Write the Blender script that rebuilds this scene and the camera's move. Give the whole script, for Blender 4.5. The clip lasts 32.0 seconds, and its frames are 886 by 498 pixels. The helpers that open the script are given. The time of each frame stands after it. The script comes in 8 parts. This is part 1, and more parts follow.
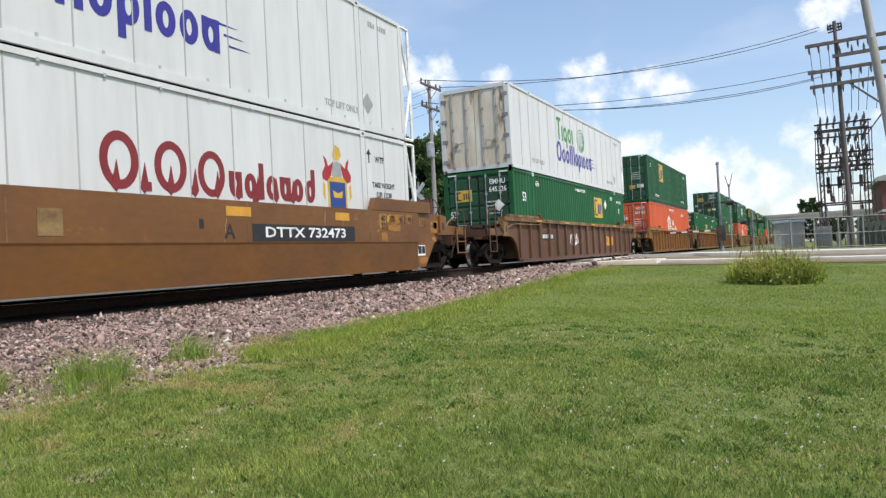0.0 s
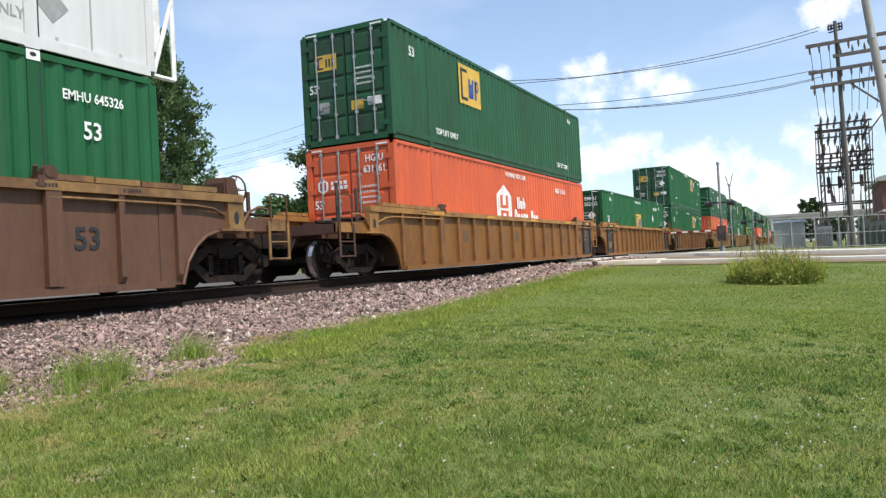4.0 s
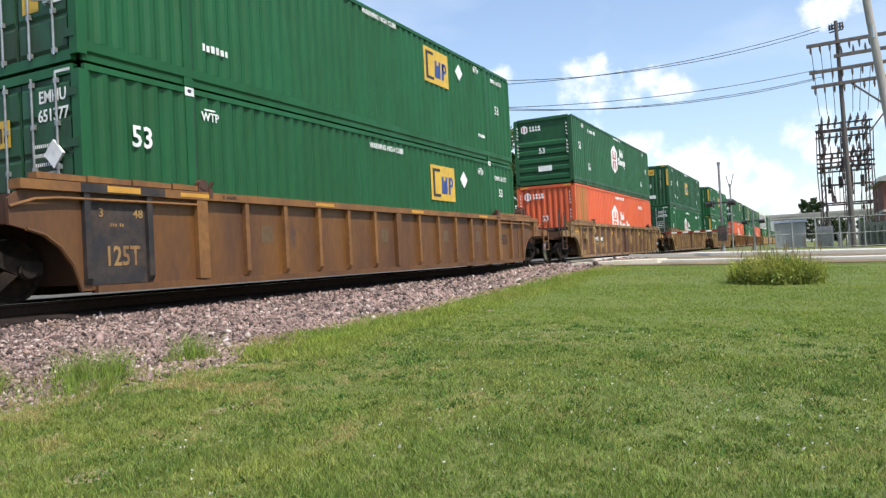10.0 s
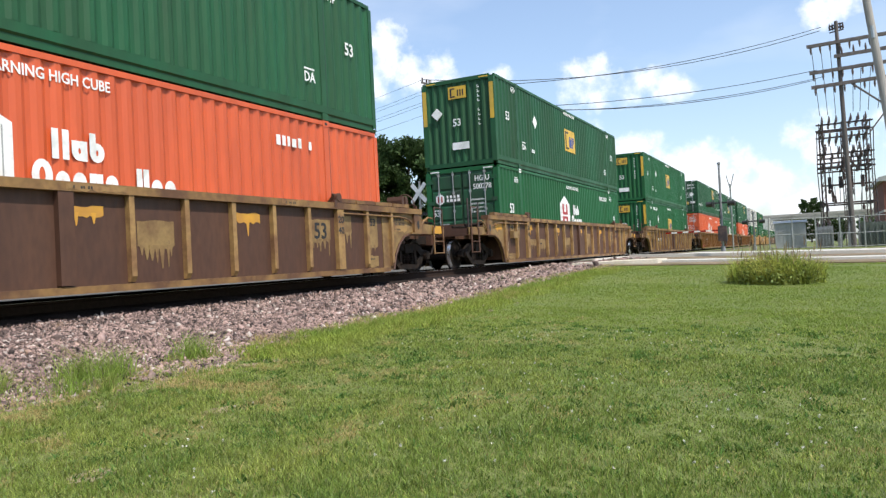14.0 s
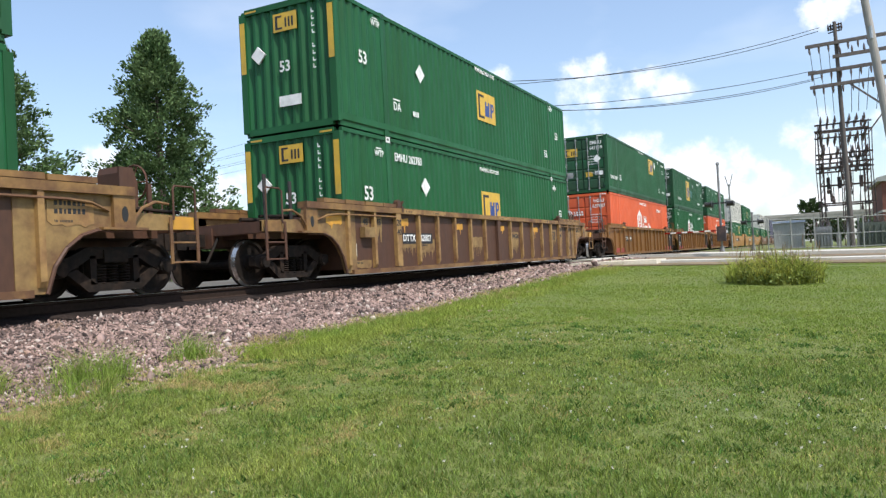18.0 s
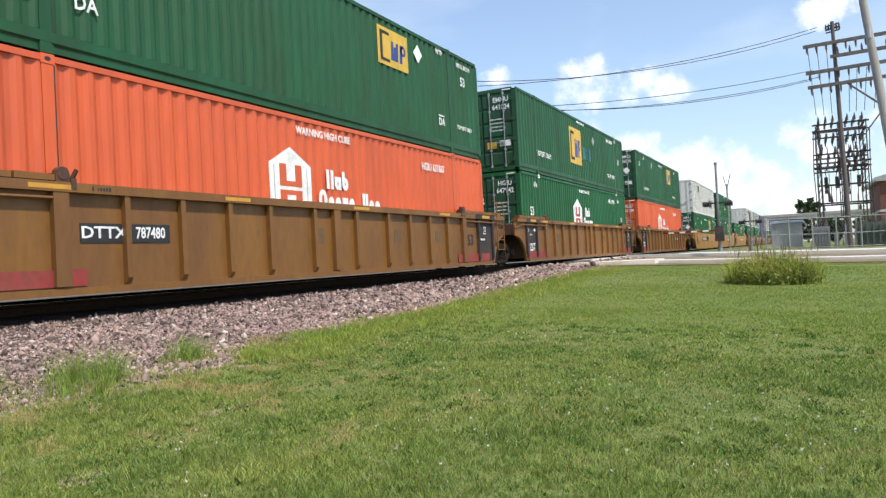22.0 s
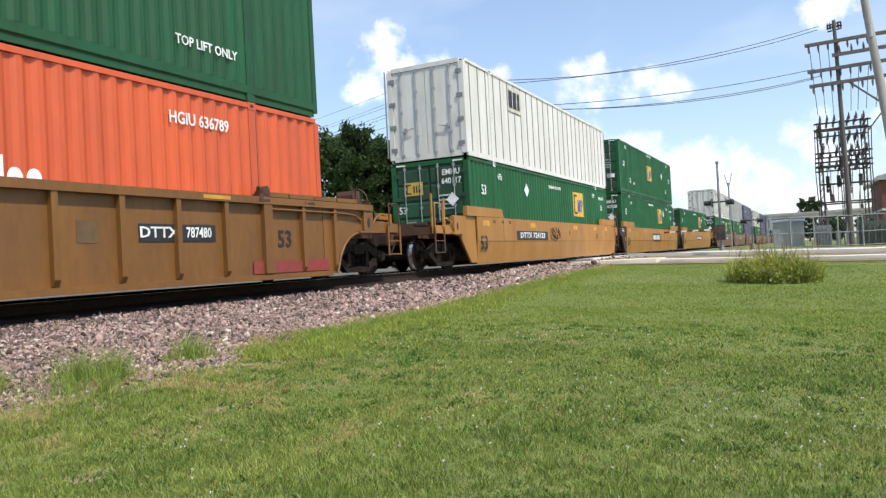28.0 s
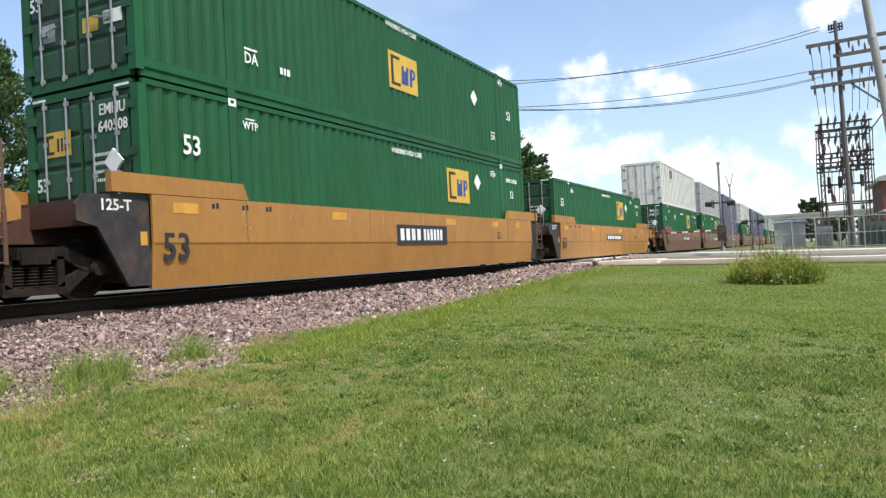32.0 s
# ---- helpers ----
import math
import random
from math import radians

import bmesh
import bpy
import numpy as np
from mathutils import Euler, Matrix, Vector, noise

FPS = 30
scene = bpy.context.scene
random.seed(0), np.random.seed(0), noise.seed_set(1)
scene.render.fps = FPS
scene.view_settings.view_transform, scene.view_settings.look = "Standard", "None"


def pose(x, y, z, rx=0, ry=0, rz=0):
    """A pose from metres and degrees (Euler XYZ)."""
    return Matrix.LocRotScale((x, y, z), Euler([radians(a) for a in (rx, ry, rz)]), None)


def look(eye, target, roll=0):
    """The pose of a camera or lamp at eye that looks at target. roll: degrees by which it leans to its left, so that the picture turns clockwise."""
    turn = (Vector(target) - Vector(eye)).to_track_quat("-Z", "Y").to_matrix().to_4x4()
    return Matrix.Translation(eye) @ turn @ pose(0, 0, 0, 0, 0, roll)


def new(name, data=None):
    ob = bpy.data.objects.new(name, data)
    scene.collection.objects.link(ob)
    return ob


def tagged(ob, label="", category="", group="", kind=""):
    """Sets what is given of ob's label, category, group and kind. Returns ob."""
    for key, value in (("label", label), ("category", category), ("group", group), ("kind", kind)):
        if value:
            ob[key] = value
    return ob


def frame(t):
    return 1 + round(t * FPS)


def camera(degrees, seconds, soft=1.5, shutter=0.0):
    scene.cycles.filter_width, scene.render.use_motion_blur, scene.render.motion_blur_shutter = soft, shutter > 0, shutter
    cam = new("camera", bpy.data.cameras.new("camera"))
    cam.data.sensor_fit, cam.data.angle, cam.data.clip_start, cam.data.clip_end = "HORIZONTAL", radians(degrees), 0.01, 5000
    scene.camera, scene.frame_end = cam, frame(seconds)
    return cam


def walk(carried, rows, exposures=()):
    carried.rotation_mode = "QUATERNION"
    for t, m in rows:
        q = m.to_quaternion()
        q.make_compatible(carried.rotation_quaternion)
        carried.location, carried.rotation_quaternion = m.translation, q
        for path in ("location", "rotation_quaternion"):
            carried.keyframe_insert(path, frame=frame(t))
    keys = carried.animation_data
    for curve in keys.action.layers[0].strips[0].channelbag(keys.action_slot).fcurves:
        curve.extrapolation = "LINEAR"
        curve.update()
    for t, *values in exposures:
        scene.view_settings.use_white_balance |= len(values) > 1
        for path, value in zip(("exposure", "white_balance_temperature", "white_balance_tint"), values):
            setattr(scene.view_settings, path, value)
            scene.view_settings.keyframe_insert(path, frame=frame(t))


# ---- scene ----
from collections import OrderedDict

# ---------------------------------------------------------------- camera
FOV = 62.21
EYE_Z = 0.296
cam = camera(FOV, 32.0, soft=1.35, shutter=0.0)
# seconds, place, heading to the left of the track, tilt, lean
CAMERA_ROWS = [
    (0, -0, 0.001, 0.296, 26.55, 0.82, -2.985),
    (0.5, -0.001, 0.003, 0.296, 26.545, 0.818, -2.984),
    (1, -0.003, 0.01, 0.296, 26.529, 0.808, -3.006),
    (1.5, -0.004, 0.013, 0.295, 26.576, 0.832, -3.024),
    (2, -0.002, 0.008, 0.295, 26.587, 0.83, -2.966),
    (2.5, -0.001, 0.003, 0.295, 26.604, 0.829, -2.959),
    (3, -0.001, 0.004, 0.295, 26.604, 0.814, -2.968),
    (3.5, -0.002, 0.006, 0.295, 26.574, 0.807, -2.955),
    (5.5, 0.003, -0.011, 0.296, 26.599, 0.793, -2.946),
    (6, 0.001, -0.004, 0.296, 26.577, 0.818, -2.992),
    (6.5, 0.002, -0.007, 0.296, 26.576, 0.85, -2.935),
    (7, 0.002, -0.007, 0.296, 26.576, 0.843, -2.924),
    (7.5, -0.003, 0.01, 0.295, 26.697, 0.884, -2.967),
    (8, -0.01, 0.032, 0.294, 26.713, 0.868, -2.955),
    (8.5, -0.016, 0.052, 0.294, 26.643, 0.847, -3.031),
    (9, -0.021, 0.073, 0.295, 26.511, 0.784, -3.11),
    (9.5, -0.016, 0.056, 0.295, 26.551, 0.784, -3.037),
    (10, -0.009, 0.029, 0.295, 26.617, 0.808, -2.939),
    (10.5, -0.005, 0.016, 0.295, 26.657, 0.787, -2.878),
    (11, -0.009, 0.029, 0.295, 26.563, 0.739, -2.945),
    (11.5, -0.013, 0.044, 0.295, 26.504, 0.721, -3.032),
    (12, -0.016, 0.055, 0.295, 26.419, 0.675, -3.1),
    (12.5, -0.02, 0.069, 0.296, 26.328, 0.656, -3.199),
    (13, -0.015, 0.051, 0.296, 26.39, 0.699, -3.142),
    (13.5, -0.009, 0.031, 0.295, 26.56, 0.764, -3.02),
    (14, -0.002, 0.006, 0.295, 26.634, 0.807, -2.92),
    (14.5, -0.002, 0.007, 0.295, 26.583, 0.819, -2.96),
    (16.5, 0.002, -0.006, 0.296, 26.572, 0.825, -2.878),
    (17, 0.002, -0.005, 0.296, 26.566, 0.83, -2.893),
    (17.5, -0, 0.001, 0.296, 26.555, 0.833, -2.952),
    (18, -0, 0.001, 0.296, 26.555, 0.833, -2.952),
    (18.5, 0, -0.001, 0.296, 26.555, 0.841, -2.924),
    (19, 0.002, -0.007, 0.296, 26.576, 0.85, -2.935),
    (19.5, -0.001, 0.002, 0.295, 26.616, 0.878, -2.982),
    (20, -0.005, 0.018, 0.295, 26.599, 0.852, -2.955),
    (20.5, -0.008, 0.029, 0.295, 26.557, 0.838, -2.999),
    (21, -0.01, 0.036, 0.295, 26.526, 0.841, -2.975),
    (21.5, -0.012, 0.043, 0.295, 26.479, 0.844, -2.995),
    (22, -0.015, 0.053, 0.295, 26.411, 0.834, -2.999),
    (22.5, -0.022, 0.077, 0.296, 26.312, 0.775, -3.123),
    (23, -0.029, 0.103, 0.296, 26.208, 0.702, -3.282),
    (23.5, -0.023, 0.082, 0.296, 26.284, 0.729, -3.227),
    (24, -0.011, 0.037, 0.295, 26.474, 0.771, -3.013),
    (24.5, -0.001, 0.004, 0.295, 26.579, 0.819, -2.867),
    (25, -0.009, 0.03, 0.295, 26.506, 0.761, -3.027),
    (25.5, -0.017, 0.058, 0.295, 26.429, 0.736, -3.198),
    (27.5, -0.002, 0.008, 0.296, 26.527, 0.769, -2.993),
    (28, -0.003, 0.012, 0.296, 26.526, 0.757, -3.009),
    (28.5, -0.002, 0.008, 0.296, 26.537, 0.753, -2.989),
    (29, -0.001, 0.004, 0.296, 26.553, 0.753, -2.985),
    (29.5, 0, -0.001, 0.296, 26.558, 0.776, -2.925),
    (30, -0, 0, 0.296, 26.558, 0.772, -2.939),
    (30.5, -0.003, 0.011, 0.296, 26.525, 0.773, -3.005),
    (31, -0.003, 0.009, 0.296, 26.526, 0.776, -3.015),
    (31.5, -0.003, 0.009, 0.295, 26.588, 0.805, -2.989),
    (32, -0, 0.001, 0.295, 26.6, 0.812, -2.972),
]


def eye_pose(x, y, z, heading, tilt, lean):
    a, b = radians(heading), radians(tilt)
    aim = Vector((-math.sin(a) * math.cos(b), math.cos(a) * math.cos(b), math.sin(b)))
    return look((x, y, z), Vector((x, y, z)) + aim, lean)


walk(cam, [(r[0], eye_pose(*r[1:])) for r in CAMERA_ROWS], [(0, 0.34), (1, 0.33), (2, 0.41), (3.5, 0.48), (6, 0.54), (32, 0.54)])

# ---------------------------------------------------------------- world, sun, exposure
SUN_AZ = radians(113.0)      # compass angle of the sun, from +y towards +x
SUN_EL = radians(58.0)


def sky_direction(px, py, pz):
    return Vector((px, py, pz)).normalized()


def heading_direction(right, up):
    """Direction from degrees to the right of the track and degrees up."""
    a, b = radians(right), radians(up)
    return Vector((math.sin(a) * math.cos(b), math.cos(a) * math.cos(b), math.sin(b)))


def build_world():
    world = bpy.data.worlds.new("sky")
    scene.world = world
    world.use_nodes = True
    nt = world.node_tree
    nt.nodes.clear()
    out = nt.nodes.new("ShaderNodeOutputWorld")
    bg = nt.nodes.new("ShaderNodeBackground")
    sky = nt.nodes.new("ShaderNodeTexSky")
    sky.sky_type = "NISHITA"
    sky.sun_disc = False
    sky.sun_elevation = SUN_EL
    sky.sun_rotation = SUN_AZ
    sky.air_density, sky.dust_density, sky.ozone_density = 1.0, 1.2, 1.6
    bg.inputs["Strength"].default_value = 0.105
    tc = nt.nodes.new("ShaderNodeTexCoord")
    # ragged cumulus: a fine noise shifts the edge of each cloud
    n1 = nt.nodes.new("ShaderNodeTexNoise")
    n1.inputs["Scale"].default_value = 30.0
    n1.inputs["Detail"].default_value = 9.0
    n1.inputs["Roughness"].default_value = 0.58
    nt.links.new(tc.outputs["Generated"], n1.inputs["Vector"])
    total = None
    for right, up, wide, high in CLOUDS:
        d = heading_direction(right, up)
        side = d.cross(Vector((0, 0, 1))).normalized()
        top = side.cross(d).normalized()
        acc = None
        for axis, size in ((side, wide), (top, high)):
            dot = nt.nodes.new("ShaderNodeVectorMath")
            dot.operation = "DOT_PRODUCT"
            nt.links.new(tc.outputs["Generated"], dot.inputs[0])
            dot.inputs[1].default_value = axis / radians(size)
            sq = nt.nodes.new("ShaderNodeMath")
            sq.operation = "MULTIPLY"
            nt.links.new(dot.outputs["Value"], sq.inputs[0])
            nt.links.new(dot.outputs["Value"], sq.inputs[1])
            if acc is None:
                acc = sq.outputs[0]
            else:
                add = nt.nodes.new("ShaderNodeMath")
                add.operation = "ADD"
                nt.links.new(acc, add.inputs[0])
                nt.links.new(sq.outputs[0], add.inputs[1])
                acc = add.outputs[0]
        inv = nt.nodes.new("ShaderNodeMath")
        inv.operation = "SUBTRACT"
        inv.inputs[0].default_value = 1.0
        nt.links.new(acc, inv.inputs[1])
        front = nt.nodes.new("ShaderNodeVectorMath")
        front.operation = "DOT_PRODUCT"
        nt.links.new(tc.outputs["Generated"], front.inputs[0])
        front.inputs[1].default_value = d
        ahead = nt.nodes.new("ShaderNodeMath")
        ahead.operation = "GREATER_THAN"
        ahead.inputs[1].default_value = 0.5
        nt.links.new(front.outputs["Value"], ahead.inputs[0])
        gate = nt.nodes.new("ShaderNodeMath")
        gate.operation = "MULTIPLY_ADD"      # behind: pushed far below zero
        nt.links.new(ahead.outputs[0], gate.inputs[0])
        gate.inputs[1].default_value = 50.0
        gate.inputs[2].default_value = -50.0
        add = nt.nodes.new("ShaderNodeMath")
        add.operation = "ADD"
        nt.links.new(inv.outputs[0], add.inputs[0])
        nt.links.new(gate.outputs[0], add.inputs[1])
        if total is None:
            total = add.outputs[0]
        else:
            mx = nt.nodes.new("ShaderNodeMath")
            mx.operation = "MAXIMUM"
            nt.links.new(total, mx.inputs[0])
            nt.links.new(add.outputs[0], mx.inputs[1])
            total = mx.outputs[0]
    # the other clouds of a fair-weather sky, all round, thin and far apart
    n2 = nt.nodes.new("ShaderNodeTexNoise")
    n2.inputs["Scale"].default_value = 2.6
    n2.inputs["Detail"].default_value = 7.0
    stretch = nt.nodes.new("ShaderNodeMapping")
    stretch.inputs["Scale"].default_value = (1.0, 1.0, 2.6)
    nt.links.new(tc.outputs["Generated"], stretch.inputs["Vector"])
    nt.links.new(stretch.outputs[0], n2.inputs["Vector"])
    thin = nt.nodes.new("ShaderNodeMapRange")
    thin.inputs["From Min"].default_value = 0.53
    thin.inputs["From Max"].default_value = 0.78
    thin.inputs["To Max"].default_value = 0.3
    nt.links.new(n2.outputs["Fac"], thin.inputs["Value"])
    edge = nt.nodes.new("ShaderNodeMath")
    edge.operation = "MULTIPLY_ADD"
    nt.links.new(n1.outputs["Fac"], edge.inputs[0])
    edge.inputs[1].default_value = 5.0
    nt.links.new(total, edge.inputs[2])
    cover = nt.nodes.new("ShaderNodeMapRange")
    cover.interpolation_type = "SMOOTHSTEP"
    cover.inputs["From Min"].default_value = 2.2
    cover.inputs["From Max"].default_value = 4.1
    nt.links.new(edge.outputs[0], cover.inputs["Value"])
    both = nt.nodes.new("ShaderNodeMath")
    both.operation = "MAXIMUM"
    nt.links.new(cover.outputs[0], both.inputs[0])
    nt.links.new(thin.outputs[0], both.inputs[1])
    # whitish haze of a summer sky
    deep = nt.nodes.new("ShaderNodeHueSaturation")
    deep.inputs["Saturation"].default_value = 1.22
    deep.inputs["Value"].default_value = 1.25
    nt.links.new(sky.outputs[0], deep.inputs["Color"])
    haze = nt.nodes.new("ShaderNodeMix")
    haze.data_type = "RGBA"
    split = nt.nodes.new("ShaderNodeSeparateXYZ")
    nt.links.new(tc.outputs["Generated"], split.inputs[0])
    low = nt.nodes.new("ShaderNodeMapRange")
    low.inputs["From Min"].default_value, low.inputs["From Max"].default_value = 0.0, 0.42
    low.inputs["To Min"].default_value, low.inputs["To Max"].default_value = 0.3, 0.17
    nt.links.new(split.outputs["Z"], low.inputs["Value"])
    nt.links.new(low.outputs[0], haze.inputs["Factor"])
    nt.links.new(deep.outputs[0], haze.inputs["A"])
    haze.inputs["B"].default_value = (7.9, 8.6, 9.7, 1)
    cloud = nt.nodes.new("ShaderNodeMix")
    cloud.data_type = "RGBA"
    nt.links.new(both.outputs[0], cloud.inputs["Factor"])
    nt.links.new(haze.outputs["Result"], cloud.inputs["A"])
    cloud.inputs["B"].default_value = (8.0, 8.25, 8.8, 1)
    nt.links.new(cloud.outputs["Result"], bg.inputs["Color"])
    nt.links.new(bg.outputs[0], out.inputs["Surface"])


# degrees right of the track, degrees up, half width, half height
CLOUDS = [
    (-30.2, 16.4, 2.2, 1.7), (-29.6, 14.6, 3.6, 2.0), (-27.4, 14.2, 2.6, 1.5), (-31.4, 13.2, 2.2, 1.2), (-21.6, 13.9, 1.3, 0.8),
    (-14.8, 12.9, 2.2, 1.9), (-13.6, 11.7, 3.2, 1.3), (-9.6, 12.4, 2.0, 1.3), (-8.6, 11.6, 2.2, 0.9),
    (-17.6, 8.6, 4.4, 1.7), (-16.0, 7.2, 5.0, 1.9), (-12.0, 7.4, 2.6, 1.6),
    (-6.6, 6.0, 3.0, 1.6), (-5.4, 4.4, 4.4, 1.9), (-2.6, 4.0, 3.6, 1.8), (-8.6, 5.4, 2.6, 1.6), (0.2, 7.6, 2.1, 1.6), (1.4, 6.2, 2.2, 1.2), (-0.5, 2.5, 4.0, 1.6),
    (-39.0, 7.0, 3.4, 1.8), (-44.0, 5.4, 3.6, 2.0), (-50.4, 8.0, 2.6, 1.2), (-49.0, 5.6, 3.0, 2.2), (-34.0, 5.6, 4.0, 1.6), (2.0, 15.6, 2.2, 1.4),
    (12.0, 8.0, 7.0, 4.0), (28.0, 12.0, 9.0, 4.0), (-70.0, 9.0, 8.0, 3.5),
]
build_world()
sun = new("sun", bpy.data.lights.new("sun", "SUN"))
sun.data.energy = 3.6
sun.data.angle = radians(0.53)
sun.data.color = (1.0, 0.955, 0.89)
sun_at = Vector((math.sin(SUN_AZ) * math.cos(SUN_EL), math.cos(SUN_AZ) * math.cos(SUN_EL), math.sin(SUN_EL)))
sun.matrix_basis = look(sun_at * 60, (0, 0, 0))

# ---------------------------------------------------------------- materials
MATS = {}


def link(nt, a, b):
    nt.links.new(a, b)


def material(name, base, rough=0.6, metal=0.0, vary=0.12, grain=30.0, patch=1.5, second=None, amount=0.5, soft=0.12,
             stretch=(1, 1, 1), bump=0.15, bump_scale=None, per_object=0.0, per_island=0.0, depth=0.01, third=None, third_amount=0.6,
             third_scale=8.0, spec=0.5):
    """Procedural surface: base colour with fine grain, a second colour in patches and a third in fine flecks."""
    m = bpy.data.materials.new(name)
    m.use_nodes = True
    nt = m.node_tree
    bsdf = nt.nodes["Principled BSDF"]
    bsdf.inputs["Metallic"].default_value = metal
    bsdf.inputs["Specular IOR Level"].default_value = spec
    tc = nt.nodes.new("ShaderNodeTexCoord")
    mp = nt.nodes.new("ShaderNodeMapping")
    mp.inputs["Scale"].default_value = stretch
    link(nt, tc.outputs["Object"], mp.inputs["Vector"])
    info = nt.nodes.new("ShaderNodeObjectInfo")
    shift = nt.nodes.new("ShaderNodeVectorMath")
    shift.operation = "MULTIPLY_ADD"
    link(nt, info.outputs["Random"], shift.inputs[0])
    shift.inputs[1].default_value = (17, 31, 11)
    link(nt, mp.outputs[0], shift.inputs[2])
    fine = nt.nodes.new("ShaderNodeTexNoise")
    fine.inputs["Scale"].default_value = grain
    fine.inputs["Detail"].default_value = 5
    link(nt, shift.outputs[0], fine.inputs["Vector"])
    wide = nt.nodes.new("ShaderNodeTexNoise")
    wide.inputs["Scale"].default_value = patch
    wide.inputs["Detail"].default_value = 6
    wide.inputs["Roughness"].default_value = 0.62
    link(nt, shift.outputs[0], wide.inputs["Vector"])
    hsv = nt.nodes.new("ShaderNodeHueSaturation")
    val = nt.nodes.new("ShaderNodeMapRange")
    val.inputs["From Min"].default_value, val.inputs["From Max"].default_value = 0.3, 0.7
    val.inputs["To Min"].default_value, val.inputs["To Max"].default_value = 1 - vary, 1 + vary
    link(nt, fine.outputs["Fac"], val.inputs["Value"])
    value = val.outputs[0]
    for output, size in ((info.outputs["Random"], per_object), (None, per_island)):
        if size:
            if output is None:
                output = nt.nodes.new("ShaderNodeNewGeometry").outputs["Random Per Island"]
            mr = nt.nodes.new("ShaderNodeMapRange")
            mr.inputs["To Min"].default_value, mr.inputs["To Max"].default_value = 1 - size, 1 + size
            link(nt, output, mr.inputs["Value"])
            mul = nt.nodes.new("ShaderNodeMath")
            mul.operation = "MULTIPLY"
            link(nt, value, mul.inputs[0])
            link(nt, mr.outputs[0], mul.inputs[1])
            value = mul.outputs[0]
    link(nt, value, hsv.inputs["Value"])
    colour = None
    if second is not None:
        mix = nt.nodes.new("ShaderNodeMix")
        mix.data_type = "RGBA"
        mr = nt.nodes.new("ShaderNodeMapRange")
        edge = 0.72 - 0.44 * amount
        mr.inputs["From Min"].default_value, mr.inputs["From Max"].default_value = edge - soft, edge + soft
        link(nt, wide.outputs["Fac"], mr.inputs["Value"])
        link(nt, mr.outputs[0], mix.inputs["Factor"])
        mix.inputs["A"].default_value = (*base, 1)
        mix.inputs["B"].default_value = (*second, 1)
        colour = mix.outputs["Result"]
    if third is not None:
        flecks = nt.nodes.new("ShaderNodeTexNoise")
        flecks.inputs["Scale"].default_value = third_scale
        flecks.inputs["Detail"].default_value = 8
        flecks.inputs["Roughness"].default_value = 0.7
        link(nt, shift.outputs[0], flecks.inputs["Vector"])
        mix = nt.nodes.new("ShaderNodeMix")
        mix.data_type = "RGBA"
        mr = nt.nodes.new("ShaderNodeMapRange")
        edge = 0.76 - 0.4 * third_amount
        mr.inputs["From Min"].default_value, mr.inputs["From Max"].default_value = edge - 0.04, edge + 0.06
        link(nt, flecks.outputs["Fac"], mr.inputs["Value"])
        link(nt, mr.outputs[0], mix.inputs["Factor"])
        if colour is None:
            mix.inputs["A"].default_value = (*base, 1)
        else:
            link(nt, colour, mix.inputs["A"])
        mix.inputs["B"].default_value = (*third, 1)
        colour = mix.outputs["Result"]
    if colour is None:
        hsv.inputs["Color"].default_value = (*base, 1)
    else:
        link(nt, colour, hsv.inputs["Color"])
    link(nt, hsv.outputs[0], bsdf.inputs["Base Color"])
    rr = nt.nodes.new("ShaderNodeMapRange")
    rr.inputs["From Min"].default_value, rr.inputs["From Max"].default_value = 0.3, 0.7
    rr.inputs["To Min"].default_value, rr.inputs["To Max"].default_value = max(0.05, rough - 0.1), min(1, rough + 0.1)
    link(nt, wide.outputs["Fac"], rr.inputs["Value"])
    link(nt, rr.outputs[0], bsdf.inputs["Roughness"])
    if bump:
        bp = nt.nodes.new("ShaderNodeBump")
        bp.inputs["Strength"].default_value = bump
        bp.inputs["Distance"].default_value = depth
        if bump_scale:
            bn = nt.nodes.new("ShaderNodeTexNoise")
            bn.inputs["Scale"].default_value = bump_scale
            bn.inputs["Detail"].default_value = 4
            link(nt, shift.outputs[0], bn.inputs["Vector"])
            link(nt, bn.outputs["Fac"], bp.inputs["Height"])
        else:
            link(nt, fine.outputs["Fac"], bp.inputs["Height"])
        link(nt, bp.outputs[0], bsdf.inputs["Normal"])
    MATS[name] = m
    return m


RUST = (0.085, 0.04, 0.024)
streak = (0.8, 1.6, 0.35)
# containers
material("green_paint", (0.0115, 0.1, 0.033), 0.5, spec=0.3, vary=0.1, grain=5, patch=0.7, second=(0.011, 0.074, 0.022), amount=0.45, soft=0.2, stretch=streak, bump=0.04, per_object=0.1, third=(0.03, 0.06, 0.035), third_amount=0.12, third_scale=5)
material("dark_green_paint", (0.015, 0.088, 0.034), 0.5, spec=0.3, vary=0.1, grain=5, patch=0.7, second=(0.02, 0.06, 0.025), amount=0.4, soft=0.2, stretch=streak, bump=0.04, per_object=0.12)
material("door_green", (0.017, 0.085, 0.036), 0.5, spec=0.3, vary=0.14, grain=7, patch=1.3, second=(0.028, 0.051, 0.03), amount=0.45, soft=0.15, stretch=streak, bump=0.06, third=RUST, third_amount=0.15, third_scale=4)
material("orange_paint", (0.62, 0.102, 0.026), 0.45, vary=0.06, grain=5, patch=0.6, second=(0.468, 0.081, 0.029), amount=0.4, soft=0.2, stretch=streak, bump=0.04, third=(0.2, 0.04, 0.03), third_amount=0.1, third_scale=3)
